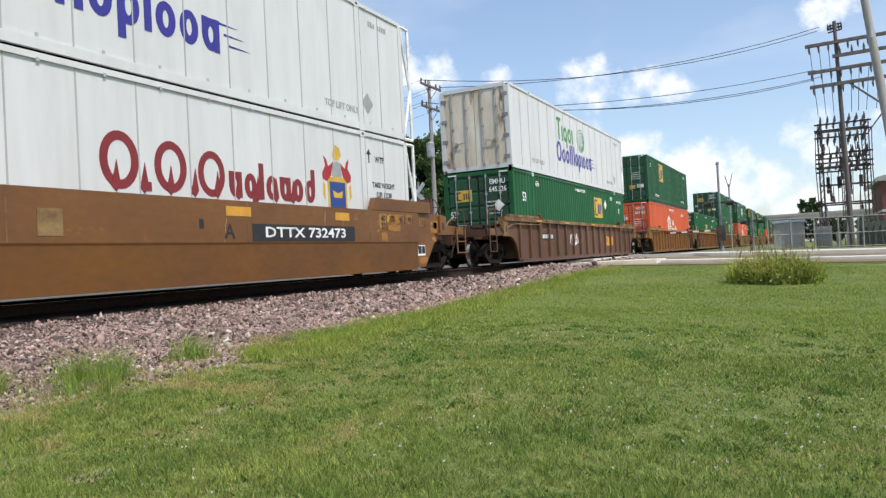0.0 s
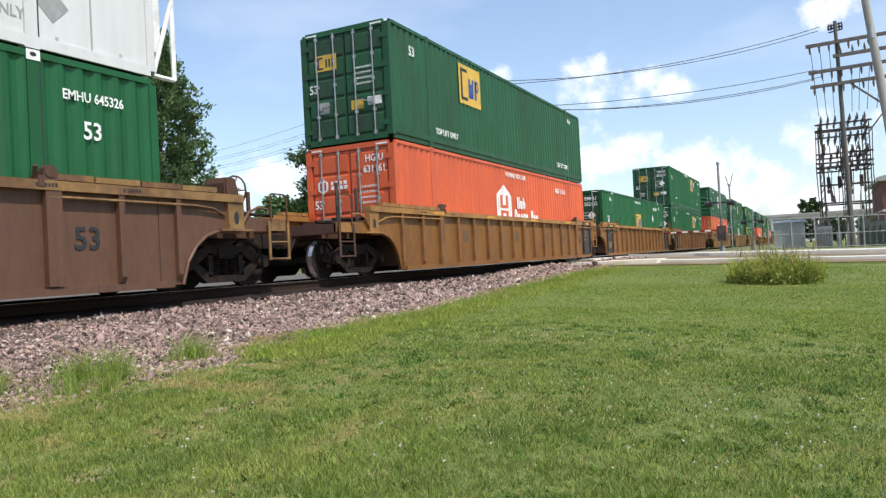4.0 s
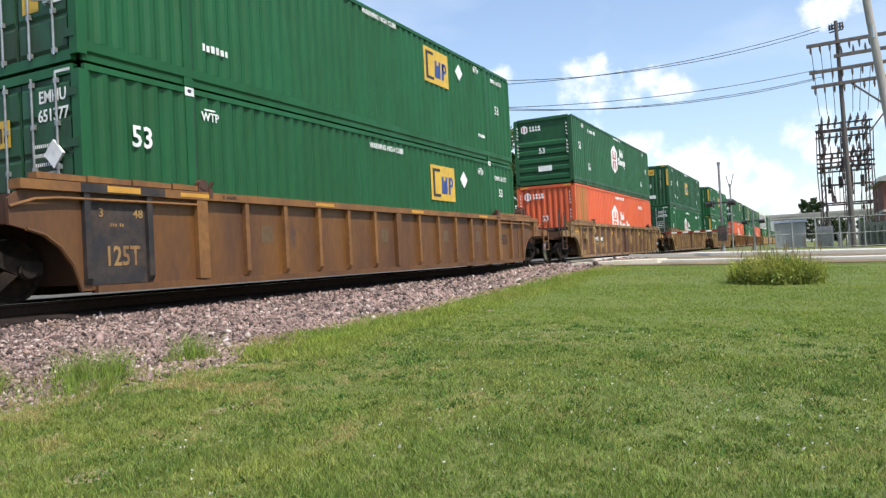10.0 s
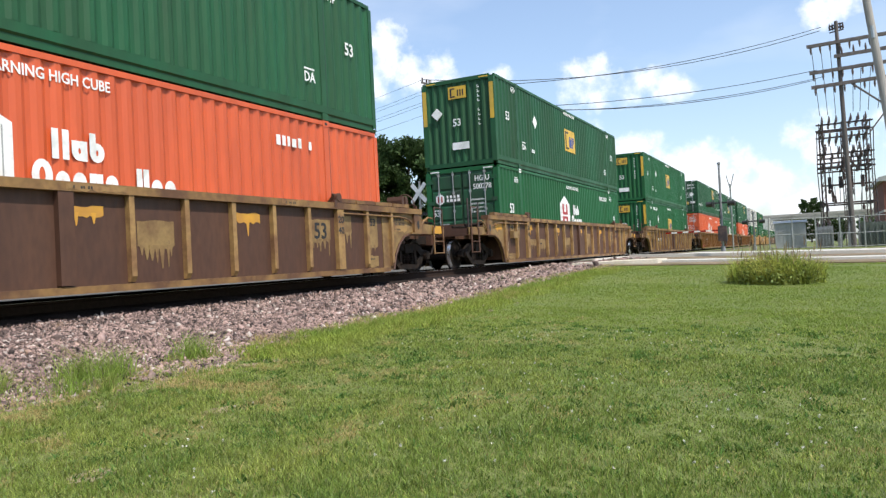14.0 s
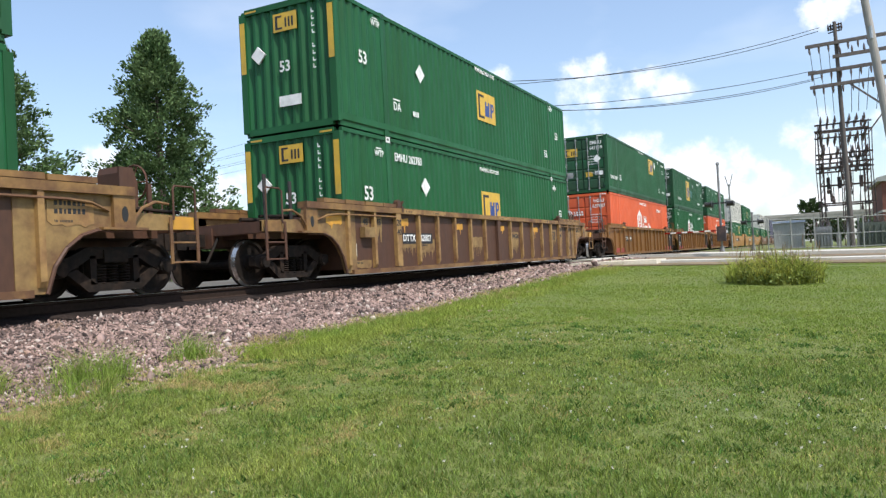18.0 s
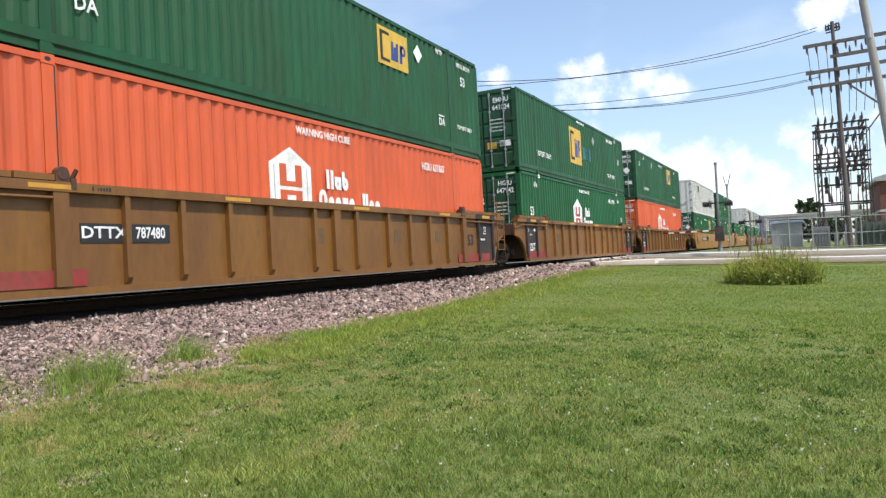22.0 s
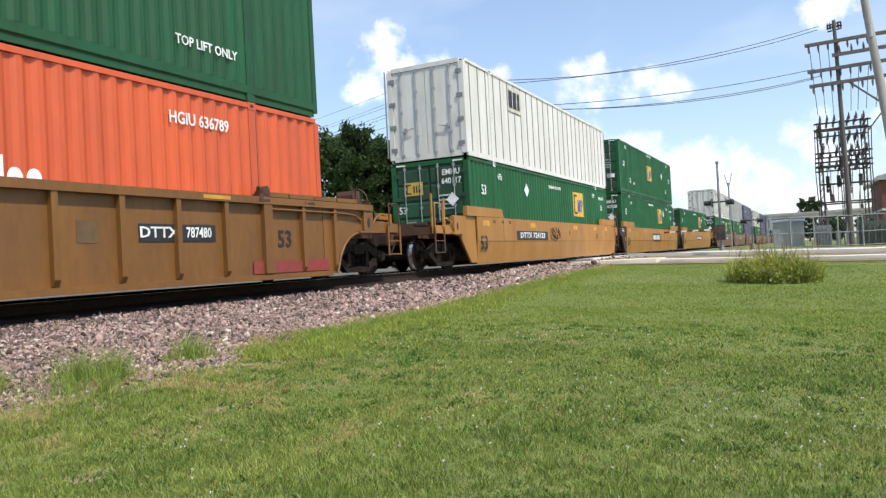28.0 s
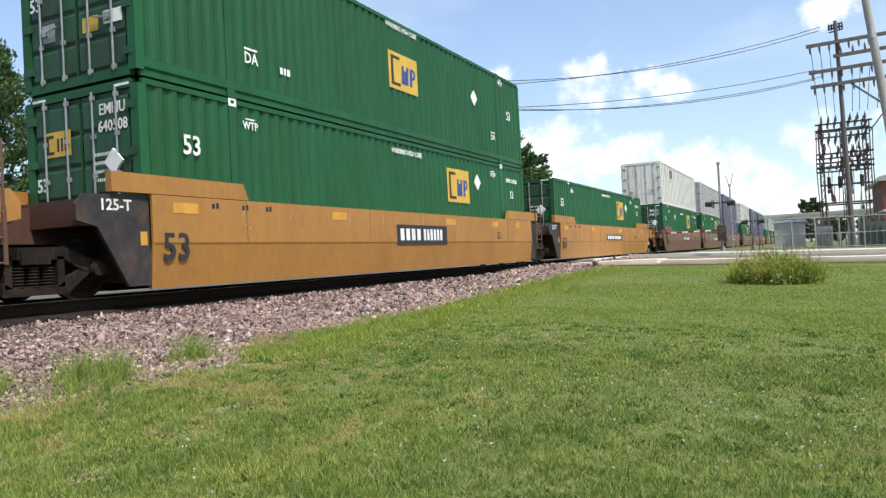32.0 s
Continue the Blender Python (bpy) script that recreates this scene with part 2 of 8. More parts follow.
material("stained_orange", (0.5, 0.12, 0.03), 0.55, vary=0.12, grain=6, patch=0.9, second=(0.17, 0.13, 0.03), amount=0.4, soft=0.12, stretch=(1, 2.4, 0.12), bump=0.05, third=(0.24, 0.04, 0.03), third_amount=0.25, third_scale=1.6)
material("white_panel", (0.624, 0.624, 0.608), 0.4, vary=0.04, grain=3, patch=0.8, second=(0.56, 0.56, 0.544), amount=0.4, soft=0.2, stretch=(1, 2, 0.3), bump=0.02)
material("stained_white", (0.74, 0.7, 0.61), 0.5, vary=0.08, grain=5, patch=1.0, second=(0.5, 0.38, 0.24), amount=0.45, soft=0.16, stretch=(1, 2.2, 0.3), bump=0.05, third=(0.2, 0.1, 0.045), third_amount=0.36, third_scale=2.2)
material("worn_white", (0.701, 0.69, 0.637), 0.5, vary=0.08, grain=5, patch=0.9, second=(0.584, 0.563, 0.499), amount=0.5, soft=0.2, stretch=(1, 2.2, 0.3), bump=0.05, third=(0.3, 0.21, 0.13), third_amount=0.24, third_scale=2.2)
material("grey_paint", (0.42, 0.42, 0.4), 0.5, vary=0.08, grain=5, patch=0.8, second=(0.34, 0.34, 0.33), amount=0.5, soft=0.2, stretch=streak, bump=0.04)
material("blue_paint", (0.065, 0.083, 0.138), 0.45, vary=0.1, grain=5, patch=0.8, second=(0.091, 0.066, 0.099), amount=0.5, soft=0.2, stretch=streak, bump=0.04)
material("marking_white", (0.8, 0.8, 0.78), 0.55, vary=0.06, grain=9, patch=3, second=(0.6, 0.6, 0.57), amount=0.35, soft=0.1, bump=0)
material("marking_black", (0.02, 0.02, 0.022), 0.6, vary=0.2, grain=9, bump=0)
material("marking_yellow", (0.62, 0.38, 0.035), 0.5, vary=0.08, grain=7, patch=2, second=(0.5, 0.32, 0.05), amount=0.4, bump=0)
material("marking_blue", (0.02, 0.055, 0.22), 0.5, vary=0.08, grain=7, bump=0)
material("marking_purple", (0.035, 0.03, 0.24), 0.5, vary=0.08, grain=7, bump=0)
material("marking_red", (0.34, 0.02, 0.025), 0.5, vary=0.1, grain=7, bump=0)
material("marking_maroon", (0.2, 0.02, 0.022), 0.5, vary=0.1, grain=7, bump=0)
material("marking_teal", (0.02, 0.13, 0.12), 0.5, vary=0.2, grain=7, bump=0)
material("marking_green", (0.06, 0.24, 0.07), 0.5, vary=0.1, grain=7, bump=0)
material("marking_grey", (0.3, 0.31, 0.3), 0.5, vary=0.1, grain=7, bump=0)
material("faded_marking", (0.62, 0.6, 0.52), 0.6, vary=0.2, grain=14, patch=5, second=(0.4, 0.36, 0.28), amount=0.5, bump=0)
material("panel_shadow_grey", (0.2, 0.2, 0.19), 0.6, vary=0.1, grain=9, bump=0)
material("worn_spot", (0.109, 0.065, 0.031), 0.6, vary=0.15, grain=9, patch=2, second=(0.136, 0.078, 0.031), amount=0.45, bump=0.03)
material("galvanised", (0.425, 0.433, 0.425), 0.42, 0.6, vary=0.12, grain=20, patch=4, second=(0.289, 0.289, 0.281), amount=0.45, bump=0.05)
material("grey_steel", (0.27, 0.28, 0.28), 0.55, 0.3, vary=0.15, grain=16, patch=2, second=(0.2, 0.2, 0.2), amount=0.45, bump=0.06)
# well cars
material("brown_car", (0.126, 0.058, 0.029), 0.62, vary=0.14, grain=9, patch=0.9, second=(0.085, 0.041, 0.025), amount=0.5, soft=0.2, stretch=(1, 1.5, 0.5), bump=0.08, third=(0.07, 0.035, 0.025), third_amount=0.22, third_scale=3.2)
material("rust_car", (0.064, 0.028, 0.016), 0.66, vary=0.16, grain=9, patch=0.9, second=(0.09, 0.039, 0.02), amount=0.45, soft=0.2, stretch=(1, 1.5, 0.5), bump=0.08, third=(0.05, 0.028, 0.022), third_amount=0.25, third_scale=3.2)
material("ochre_car", (0.165, 0.068, 0.013), 0.58, vary=0.12, grain=9, patch=0.8, second=(0.092, 0.04, 0.018), amount=0.6, soft=0.2, stretch=(1, 1.5, 0.5), bump=0.08, third=(0.06, 0.034, 0.03), third_amount=0.28, third_scale=2.2)
material("amber_car", (0.235, 0.098, 0.013), 0.58, vary=0.12, grain=9, patch=0.8, second=(0.15, 0.06, 0.014), amount=0.5, soft=0.2, stretch=(1, 1.5, 0.5), bump=0.08, third=(0.09, 0.045, 0.026), third_amount=0.2, third_scale=3)
material("amber_chord", (0.33, 0.165, 0.04), 0.6, vary=0.15, grain=10, patch=1.2, second=(0.22, 0.095, 0.03), amount=0.42, soft=0.1, bump=0.08, third=(0.12, 0.06, 0.035), third_amount=0.22, third_scale=4)
material("yellow_car", (0.205, 0.09, 0.015), 0.52, vary=0.1, grain=9, patch=0.8, second=(0.14, 0.06, 0.017), amount=0.5, soft=0.2, stretch=(1, 1.5, 0.5), bump=0.06, third=(0.1, 0.05, 0.026), third_amount=0.22, third_scale=2.2)
material("maroon_car", (0.13, 0.06, 0.045), 0.5, vary=0.1, grain=9, patch=0.8, second=(0.17, 0.085, 0.05), amount=0.42, soft=0.2, stretch=(1, 1.2, 0.6), bump=0.05, third=(0.22, 0.12, 0.06), third_amount=0.12, third_scale=4)
material("tan_car", (0.366, 0.17, 0.033), 0.5, vary=0.08, grain=9, patch=0.8, second=(0.296, 0.133, 0.029), amount=0.42, soft=0.2, stretch=(1, 1.2, 0.6), bump=0.05, third=(0.25, 0.13, 0.05), third_amount=0.1, third_scale=4)
material("sill_tan", (0.235, 0.13, 0.042), 0.6, vary=0.15, grain=10, patch=1.6, second=(0.114, 0.053, 0.024), amount=0.48, soft=0.1, bump=0.08, third=(0.1, 0.055, 0.035), third_amount=0.25, third_scale=4)
material("patch_ochre", (0.26, 0.165, 0.06), 0.6, vary=0.14, grain=12, patch=2.4, second=(0.15, 0.08, 0.034), amount=0.45, bump=0.05, third=(0.09, 0.05, 0.03), third_amount=0.2, third_scale=6)
material("chord_ochre", (0.225, 0.1, 0.026), 0.6, vary=0.15, grain=10, patch=1.2, second=(0.15, 0.066, 0.024), amount=0.42, soft=0.1, bump=0.08, third=(0.12, 0.06, 0.035), third_amount=0.22, third_scale=4)
material("rib_tan", (0.324, 0.194, 0.068), 0.6, vary=0.15, grain=10, patch=2.2, second=(0.189, 0.095, 0.04), amount=0.42, soft=0.1, bump=0.08, third=(0.11, 0.06, 0.035), third_amount=0.22, third_scale=5)
material("faded_ochre", (0.36, 0.165, 0.03), 0.58, vary=0.12, grain=14, patch=4, second=(0.27, 0.115, 0.025), amount=0.45, bump=0.03)
material("patch_yellow", (0.6, 0.3, 0.03), 0.55, vary=0.1, grain=12, patch=3, second=(0.45, 0.22, 0.04), amount=0.4, bump=0.03)
material("black_car", (0.032, 0.03, 0.031), 0.65, spec=0.25, vary=0.2, grain=9, patch=2, second=(0.07, 0.05, 0.04), amount=0.4, bump=0.06)
material("red_stripe", (0.26, 0.032, 0.03), 0.55, vary=0.15, grain=9, patch=2, second=(0.204, 0.048, 0.032), amount=0.4, bump=0.03)
material("running_gear", (0.014, 0.011, 0.009), 0.8, 0.0, spec=0.15, vary=0.25, grain=12, patch=3, second=(0.032, 0.021, 0.015), amount=0.4, bump=0.15)
material("wheel_tread", (0.6, 0.59, 0.57), 0.28, 0.9, vary=0.1, grain=12, bump=0)
# track and ground
material("rail_side", (0.032, 0.02, 0.015), 0.85, 0.0, spec=0.12, vary=0.2, grain=18, patch=3, second=(0.032, 0.021, 0.016), amount=0.5, bump=0.1)
material("rail_head", (0.62, 0.61, 0.59), 0.4, 0.95, vary=0.08, grain=6, bump=0)
material("tie_wood", (0.026, 0.02, 0.016), 0.9, spec=0.15, vary=0.25, grain=12, patch=2, second=(0.05, 0.04, 0.032), amount=0.5, stretch=(0.3, 2, 2), bump=0.3)
material("ballast_bed", (0.07, 0.05, 0.043), 0.95, vary=0.35, grain=22, patch=2.2, second=(0.12, 0.085, 0.075), amount=0.5, bump=0.9, depth=0.03, third=(0.05, 0.04, 0.036), third_amount=0.45, third_scale=16)
material("pale_stone", (0.44, 0.37, 0.31), 0.85, vary=0.15, grain=30, patch=1.2, second=(0.38, 0.32, 0.29), amount=0.5, bump=0.3, per_island=0.35)
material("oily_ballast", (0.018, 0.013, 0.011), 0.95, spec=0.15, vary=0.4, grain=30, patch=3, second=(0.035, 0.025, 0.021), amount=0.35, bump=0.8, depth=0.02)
material("ballast_stone", (0.245, 0.17, 0.142), 0.9, vary=0.2, grain=30, patch=1.2, second=(0.145, 0.1, 0.088), amount=0.5, soft=0.2, bump=0.4, per_island=0.95, third=(0.22, 0.145, 0.09), third_amount=0.3, third_scale=2.0)
material("sunlit_cream_concrete", (0.66, 0.6, 0.49), 0.85, vary=0.12, grain=18, patch=1.2, second=(0.55, 0.49, 0.38), amount=0.4, bump=0.15)
material("concrete", (0.56, 0.538, 0.482), 0.85, vary=0.1, grain=25, patch=0.8, second=(0.47, 0.437, 0.381), amount=0.45, bump=0.12)
material("pale_gravel", (0.113, 0.106, 0.09), 0.95, vary=0.2, grain=20, patch=0.5, second=(0.086, 0.079, 0.063), amount=0.45, bump=0.4)
material("asphalt", (0.2, 0.185, 0.165), 0.9, vary=0.15, grain=30, patch=0.6, second=(0.16, 0.15, 0.14), amount=0.4, bump=0.2)
material("dry_verge", (0.21, 0.15, 0.085), 0.95, vary=0.25, grain=15, patch=0.9, second=(0.13, 0.1, 0.05), amount=0.45, bump=0.4)
material("grass_soil", (0.108, 0.142, 0.031), 0.95, vary=0.3, grain=30, patch=0.55, second=(0.149, 0.163, 0.041), amount=0.45, soft=0.2, bump=0.8, depth=0.03, third=(0.19, 0.16, 0.07), third_amount=0.25, third_scale=7.0)
material("bare_earth", (0.3, 0.235, 0.15), 0.95, vary=0.3, grain=25, patch=2.0, second=(0.21, 0.16, 0.095), amount=0.5, soft=0.15, bump=0.6, depth=0.02)
material("bark", (0.1, 0.075, 0.055), 0.9, vary=0.25, grain=8, patch=2, second=(0.16, 0.13, 0.1), amount=0.4, stretch=(3, 3, 0.6), bump=0.5)
material("pole_wood", (0.1, 0.084, 0.078), 0.9, vary=0.2, grain=8, patch=1, second=(0.15, 0.13, 0.12), amount=0.4, stretch=(4, 4, 0.4), bump=0.3)
material("pale_pole", (0.36, 0.34, 0.31), 0.85, vary=0.15, grain=8, patch=1, second=(0.26, 0.24, 0.22), amount=0.45, stretch=(4, 4, 0.4), bump=0.2)
material("dark_steel", (0.05, 0.042, 0.043), 0.65, 0.1, spec=0.3, vary=0.2, grain=10, patch=2, second=(0.121, 0.08, 0.067), amount=0.4, bump=0.05)
material("porcelain", (0.085, 0.06, 0.055), 0.3, vary=0.1, bump=0)
material("transformer_green", (0.07, 0.085, 0.065), 0.5, vary=0.1, grain=6, bump=0.04)
material("wire", (0.05, 0.05, 0.055), 0.6, vary=0.05, bump=0)
material("brick", (0.16, 0.06, 0.045), 0.9, vary=0.25, grain=9, patch=1, second=(0.2, 0.085, 0.06), amount=0.5, bump=0.2)
material("signal_black", (0.018, 0.018, 0.018), 0.5, vary=0.1, bump=0)
material("lamp_red", (0.25, 0.015, 0.012), 0.2, vary=0.05, bump=0)
material("bridge_concrete", (0.36, 0.34, 0.3), 0.85, vary=0.12, grain=3, patch=0.2, second=(0.28, 0.26, 0.23), amount=0.4, bump=0.08)


def leaf_material(name, base, second, gloss=0.45, vary=0.35, patch=0.6, dry=None, spec=0.12):
    m = material(name, base, gloss + 0.1, vary=0.15, grain=4, patch=patch, second=second, amount=0.5, soft=0.2, bump=0, per_island=vary,
                 third=dry, third_amount=0.25, third_scale=1.3, spec=spec)
    nt = m.node_tree
    bsdf = nt.nodes["Principled BSDF"]
    through_light = nt.nodes.new("ShaderNodeBsdfTranslucent")
    mix = nt.nodes.new("ShaderNodeMixShader")
    mix.inputs[0].default_value = 0.3
    colour = bsdf.inputs["Base Color"].links[0].from_socket
    link(nt, colour, through_light.inputs["Color"])
    link(nt, bsdf.outputs[0], mix.inputs[1])
    link(nt, through_light.outputs[0], mix.inputs[2])
    link(nt, mix.outputs[0], nt.nodes["Material Output"].inputs["Surface"])
    return m


leaf_material("grass_blade", (0.152, 0.228, 0.046), (0.3, 0.335, 0.072), patch=0.9, dry=(0.43, 0.361, 0.171), vary=0.62, gloss=0.32, spec=0.32)
leaf_material("lush_grass", (0.118, 0.195, 0.035), (0.18, 0.255, 0.048), patch=1.3, vary=0.55, gloss=0.32, spec=0.32)
leaf_material("even_grass", (0.185, 0.272, 0.05), (0.25, 0.315, 0.062), patch=0.7, vary=0.25)
leaf_material("petal_white", (0.7, 0.7, 0.62), (0.6, 0.58, 0.52), patch=2.0, vary=0.2)
leaf_material("clover_leaf", (0.06, 0.14, 0.028), (0.09, 0.17, 0.035), patch=1.5, vary=0.4)
leaf_material("lime_grass", (0.25, 0.33, 0.05), (0.3, 0.34, 0.08), patch=1.5, vary=0.35)
leaf_material("tall_grass", (0.18, 0.3, 0.045), (0.28, 0.34, 0.08), patch=1.0, dry=(0.3, 0.25, 0.11), vary=0.3)
leaf_material("dry_grass", (0.5, 0.38, 0.18), (0.36, 0.3, 0.11), patch=1.0, vary=0.3)
leaf_material("shrub_leaf", (0.26, 0.34, 0.06), (0.48, 0.46, 0.11), patch=2.0, vary=0.45)
leaf_material("low_leaf", (0.13, 0.19, 0.045), (0.26, 0.28, 0.075), patch=2.0, vary=0.5)
leaf_material("seed_head", (0.27, 0.19, 0.12), (0.36, 0.26, 0.14), patch=2.0, vary=0.4)
leaf_material("maple_leaf", (0.075, 0.135, 0.05), (0.125, 0.185, 0.073), vary=0.45)
leaf_material("dark_leaf", (0.045, 0.08, 0.028), (0.065, 0.1, 0.034), vary=0.4)

# ---------------------------------------------------------------- geometry helpers


def quad_box(bm, x0, x1, y0, y1, z0, z1):
    """A box from its limits."""
    v = [bm.verts.new((x, y, z)) for z in (z0, z1) for y in (y0, y1) for x in (x0, x1)]
    for a, b, c, d in ((0, 2, 3, 1), (4, 5, 7, 6), (0, 1, 5, 4), (2, 6, 7, 3), (0, 4, 6, 2), (1, 3, 7, 5)):
        bm.faces.new((v[a], v[b], v[c], v[d]))


def prism_x(bm, outline, x0, x1):
    """An outline in (y, z), thick along x."""
    a = [bm.verts.new((x0, y, z)) for y, z in outline]
    b = [bm.verts.new((x1, y, z)) for y, z in outline]
    n = len(outline)
    bm.faces.new(a[::-1])
    bm.faces.new(b)
    for i in range(n):
        bm.faces.new((a[i], a[(i + 1) % n], b[(i + 1) % n], b[i]))


def prism_y(bm, outline, y0, y1):
    """An outline in (x, z), thick along y."""
    a = [bm.verts.new((x, y0, z)) for x, z in outline]
    b = [bm.verts.new((x, y1, z)) for x, z in outline]
    n = len(outline)
    bm.faces.new(a)
    bm.faces.new(b[::-1])
    for i in range(n):
        bm.faces.new((a[i], b[i], b[(i + 1) % n], a[(i + 1) % n]))


def prism_z(bm, outline, z0, z1):
    a = [bm.verts.new((x, y, z0)) for x, y in outline]
    b = [bm.verts.new((x, y, z1)) for x, y in outline]
    n = len(outline)
    bm.faces.new(a[::-1])
    bm.faces.new(b)
    for i in range(n):
        bm.faces.new((a[i], a[(i + 1) % n], b[(i + 1) % n], b[i]))


def rod(bm, p0, p1, r0, r1=None, n=8):
    """A round bar from p0 to p1."""
    p0, p1 = Vector(p0), Vector(p1)
    r1 = r0 if r1 is None else r1
    d = (p1 - p0).normalized()
    u = d.orthogonal().normalized()
    w = d.cross(u)
    rings = []
    for p, r in ((p0, r0), (p1, r1)):
        rings.append([bm.verts.new(p + (u * math.cos(k * math.tau / n) + w * math.sin(k * math.tau / n)) * r) for k in range(n)])
    for k in range(n):
        j = (k + 1) % n
        bm.faces.new((rings[0][k], rings[0][j], rings[1][j], rings[1][k]))
    bm.faces.new(rings[0][::-1])
    bm.faces.new(rings[1])


def bent_rod(bm, points, r, n=6):
    """One unbroken round bar through the points."""
    pts = [Vector(p) for p in points]
    rings, u = [], None
    for i, p in enumerate(pts):
        d = (pts[min(i + 1, len(pts) - 1)] - pts[max(i - 1, 0)]).normalized()
        u = d.orthogonal().normalized() if u is None else (u - d * u.dot(d)).normalized()
        w = d.cross(u)
        rings.append([bm.verts.new(p + (u * math.cos(k * math.tau / n) + w * math.sin(k * math.tau / n)) * r) for k in range(n)])
    for a, b in zip(rings, rings[1:]):
        for k in range(n):
            j = (k + 1) % n
            bm.faces.new((a[k], a[j], b[j], b[k]))
    bm.faces.new(rings[0][::-1])
    bm.faces.new(rings[-1])


def lathe(bm, centre, axis, profile, n=20):
    """A turned body: profile of (distance along the axis, radius)."""
    centre, axis = Vector(centre), Vector(axis).normalized()
    u = axis.orthogonal().normalized()
    w = axis.cross(u)
    rings = [[bm.verts.new(centre + axis * d + (u * math.cos(k * math.tau / n) + w * math.sin(k * math.tau / n)) * max(r, 1e-4)) for k in range(n)] for d, r in profile]
    for a, b in zip(rings, rings[1:]):
        for k in range(n):
            j = (k + 1) % n
            bm.faces.new((a[k], a[j], b[j], b[k]))
    bm.faces.new(rings[0][::-1])
    bm.faces.new(rings[-1])


def finish(bm, name, mat, smooth=False):
    bmesh.ops.recalc_face_normals(bm, faces=bm.faces)
    me = bpy.data.meshes.new(name)
    bm.to_mesh(me)
    bm.free()
    me.materials.append(MATS[mat])
    if smooth:
        me.polygons.foreach_set("use_smooth", [True] * len(me.polygons))
    return me


SHARED = {}


def mesh_of(key, name, mat, build, smooth=False):
    """The mesh kept under a key, built once."""
    key = (key, mat)
    if key not in SHARED:
        bm = bmesh.new()
        build(bm)
        SHARED[key] = finish(bm, name, mat, smooth)
    return SHARED[key]


def put(name, me, parent, at=None, label=""):
    ob = new(name, me)
    ob.parent = parent
    if at is not None:
        ob.matrix_basis = at
    return tagged(ob, label)


def part(name, bm, mat, parent, label="", smooth=False):
    return put(name, finish(bm, name, mat, smooth), parent, None, label)


def thing(name, m, label, category, group="", kind=""):
    ob = new(name)
    ob.empty_display_size = 0.2
    ob.matrix_basis = m
    return tagged(ob, label, category, group, kind)


def from_arrays(name, verts, faces, mat, loops=3):
    """A mesh from arrays of made-up points (grass, leaves, stones)."""
    me = bpy.data.meshes.new(name)
    me.vertices.add(len(verts))
    me.vertices.foreach_set("co", np.asarray(verts, np.float32).ravel())
    faces = np.asarray(faces, np.int32)
    me.loops.add(faces.size)
    me.loops.foreach_set("vertex_index", faces.ravel())
    me.polygons.add(len(faces))
    me.polygons.foreach_set("loop_start", np.arange(0, faces.size, loops, dtype=np.int32))
    me.polygons.foreach_set("loop_total", np.full(len(faces), loops, np.int32))
    me.materials.append(MATS[mat])
    me.update(calc_edges=True)
    me.validate()
    return me


LETTERS = {}


def letters(text, size, mat, squeeze=1.0):
    """Painted letters as a flat mesh, centred, in the y-z plane, to be read from +x."""
    key = (text, round(size, 3), mat, squeeze)
    if key not in LETTERS:
        cu = bpy.data.curves.new("letters", "FONT")
        cu.body = text
        cu.size = size
        cu.align_x, cu.align_y = "CENTER", "CENTER"
        cu.resolution_u = 2
        cu.extrude = 0.002
        cu.offset = size * 0.018
        tmp = new("letters", cu)
        dg = bpy.context.evaluated_depsgraph_get()
        me = bpy.data.meshes.new_from_object(tmp.evaluated_get(dg))
        bpy.data.objects.remove(tmp)
        bpy.data.curves.remove(cu)
        me.transform(Matrix(((0, 0, 1, 0), (squeeze, 0, 0, 0), (0, 1, 0, 0), (0, 0, 0, 1))))
        me.materials.clear()
        me.materials.append(MATS[mat])
        LETTERS[key] = me
    return LETTERS[key]


# ---------------------------------------------------------------- the ground
TRACK_X = -10.024
GROUND_Y = ((-400, -0.95), (-20, -0.95), (4, -0.82), (6, -0.72), (9.5, -0.6), (16.6, -0.42), (24, -0.1), (30, -0.04), (38, 0.0), (60, -0.1), (3000, -0.1))


def ground_z(x, y):
    z = float(np.interp(y, [a for a, _ in GROUND_Y], [b for _, b in GROUND_Y]))
    fall = 0.03 if y < 22 else 0.027
    z -= fall * min(max(x + 6.6, 0.0), 9.0)
    if x < -13.6:                      # the far side of the track
        z = min(max((-13.0 - x) * 0.02, 0.0), 0.06) - 0.19
    if 18 < y < 60 and x < -6.6:
        z = min(z, -0.12)
    return z


def steps(*spans):
    out = []
    for a, b, n in spans:
        out += [a + (b - a) * k / n for k in range(n)]
    return out + [spans[-1][1]]


def build_ground():
    xs = steps((-2500, -200, 4), (-200, -40, 8), (-40, -14, 13), (-14, -4, 20), (-4, 12, 16), (12, 60, 8), (60, 2500, 5))
    ys = steps((-600, -20, 6), (-20, 0, 8), (0, 42, 60), (42, 120, 20), (120, 400, 7), (400, 3500, 5))
    bm = bmesh.new()
    grid = [[bm.verts.new((x, y, ground_z(x, y) + (0.02 * noise.noise((x * 0.6, y * 0.6, 3)) if -40 < x < -14 and y < 60 else 0))) for x in xs] for y in ys]
    for a, b in zip(grid, grid[1:]):
        for i in range(len(xs) - 1):
            bm.faces.new((a[i], a[i + 1], b[i + 1], b[i]))
    ob = new("ground", finish(bm, "ground", "grass_soil", True))
    tagged(ob, "mown green lawn rising towards the railway crossing", "lawn", kind="structure")


build_ground()


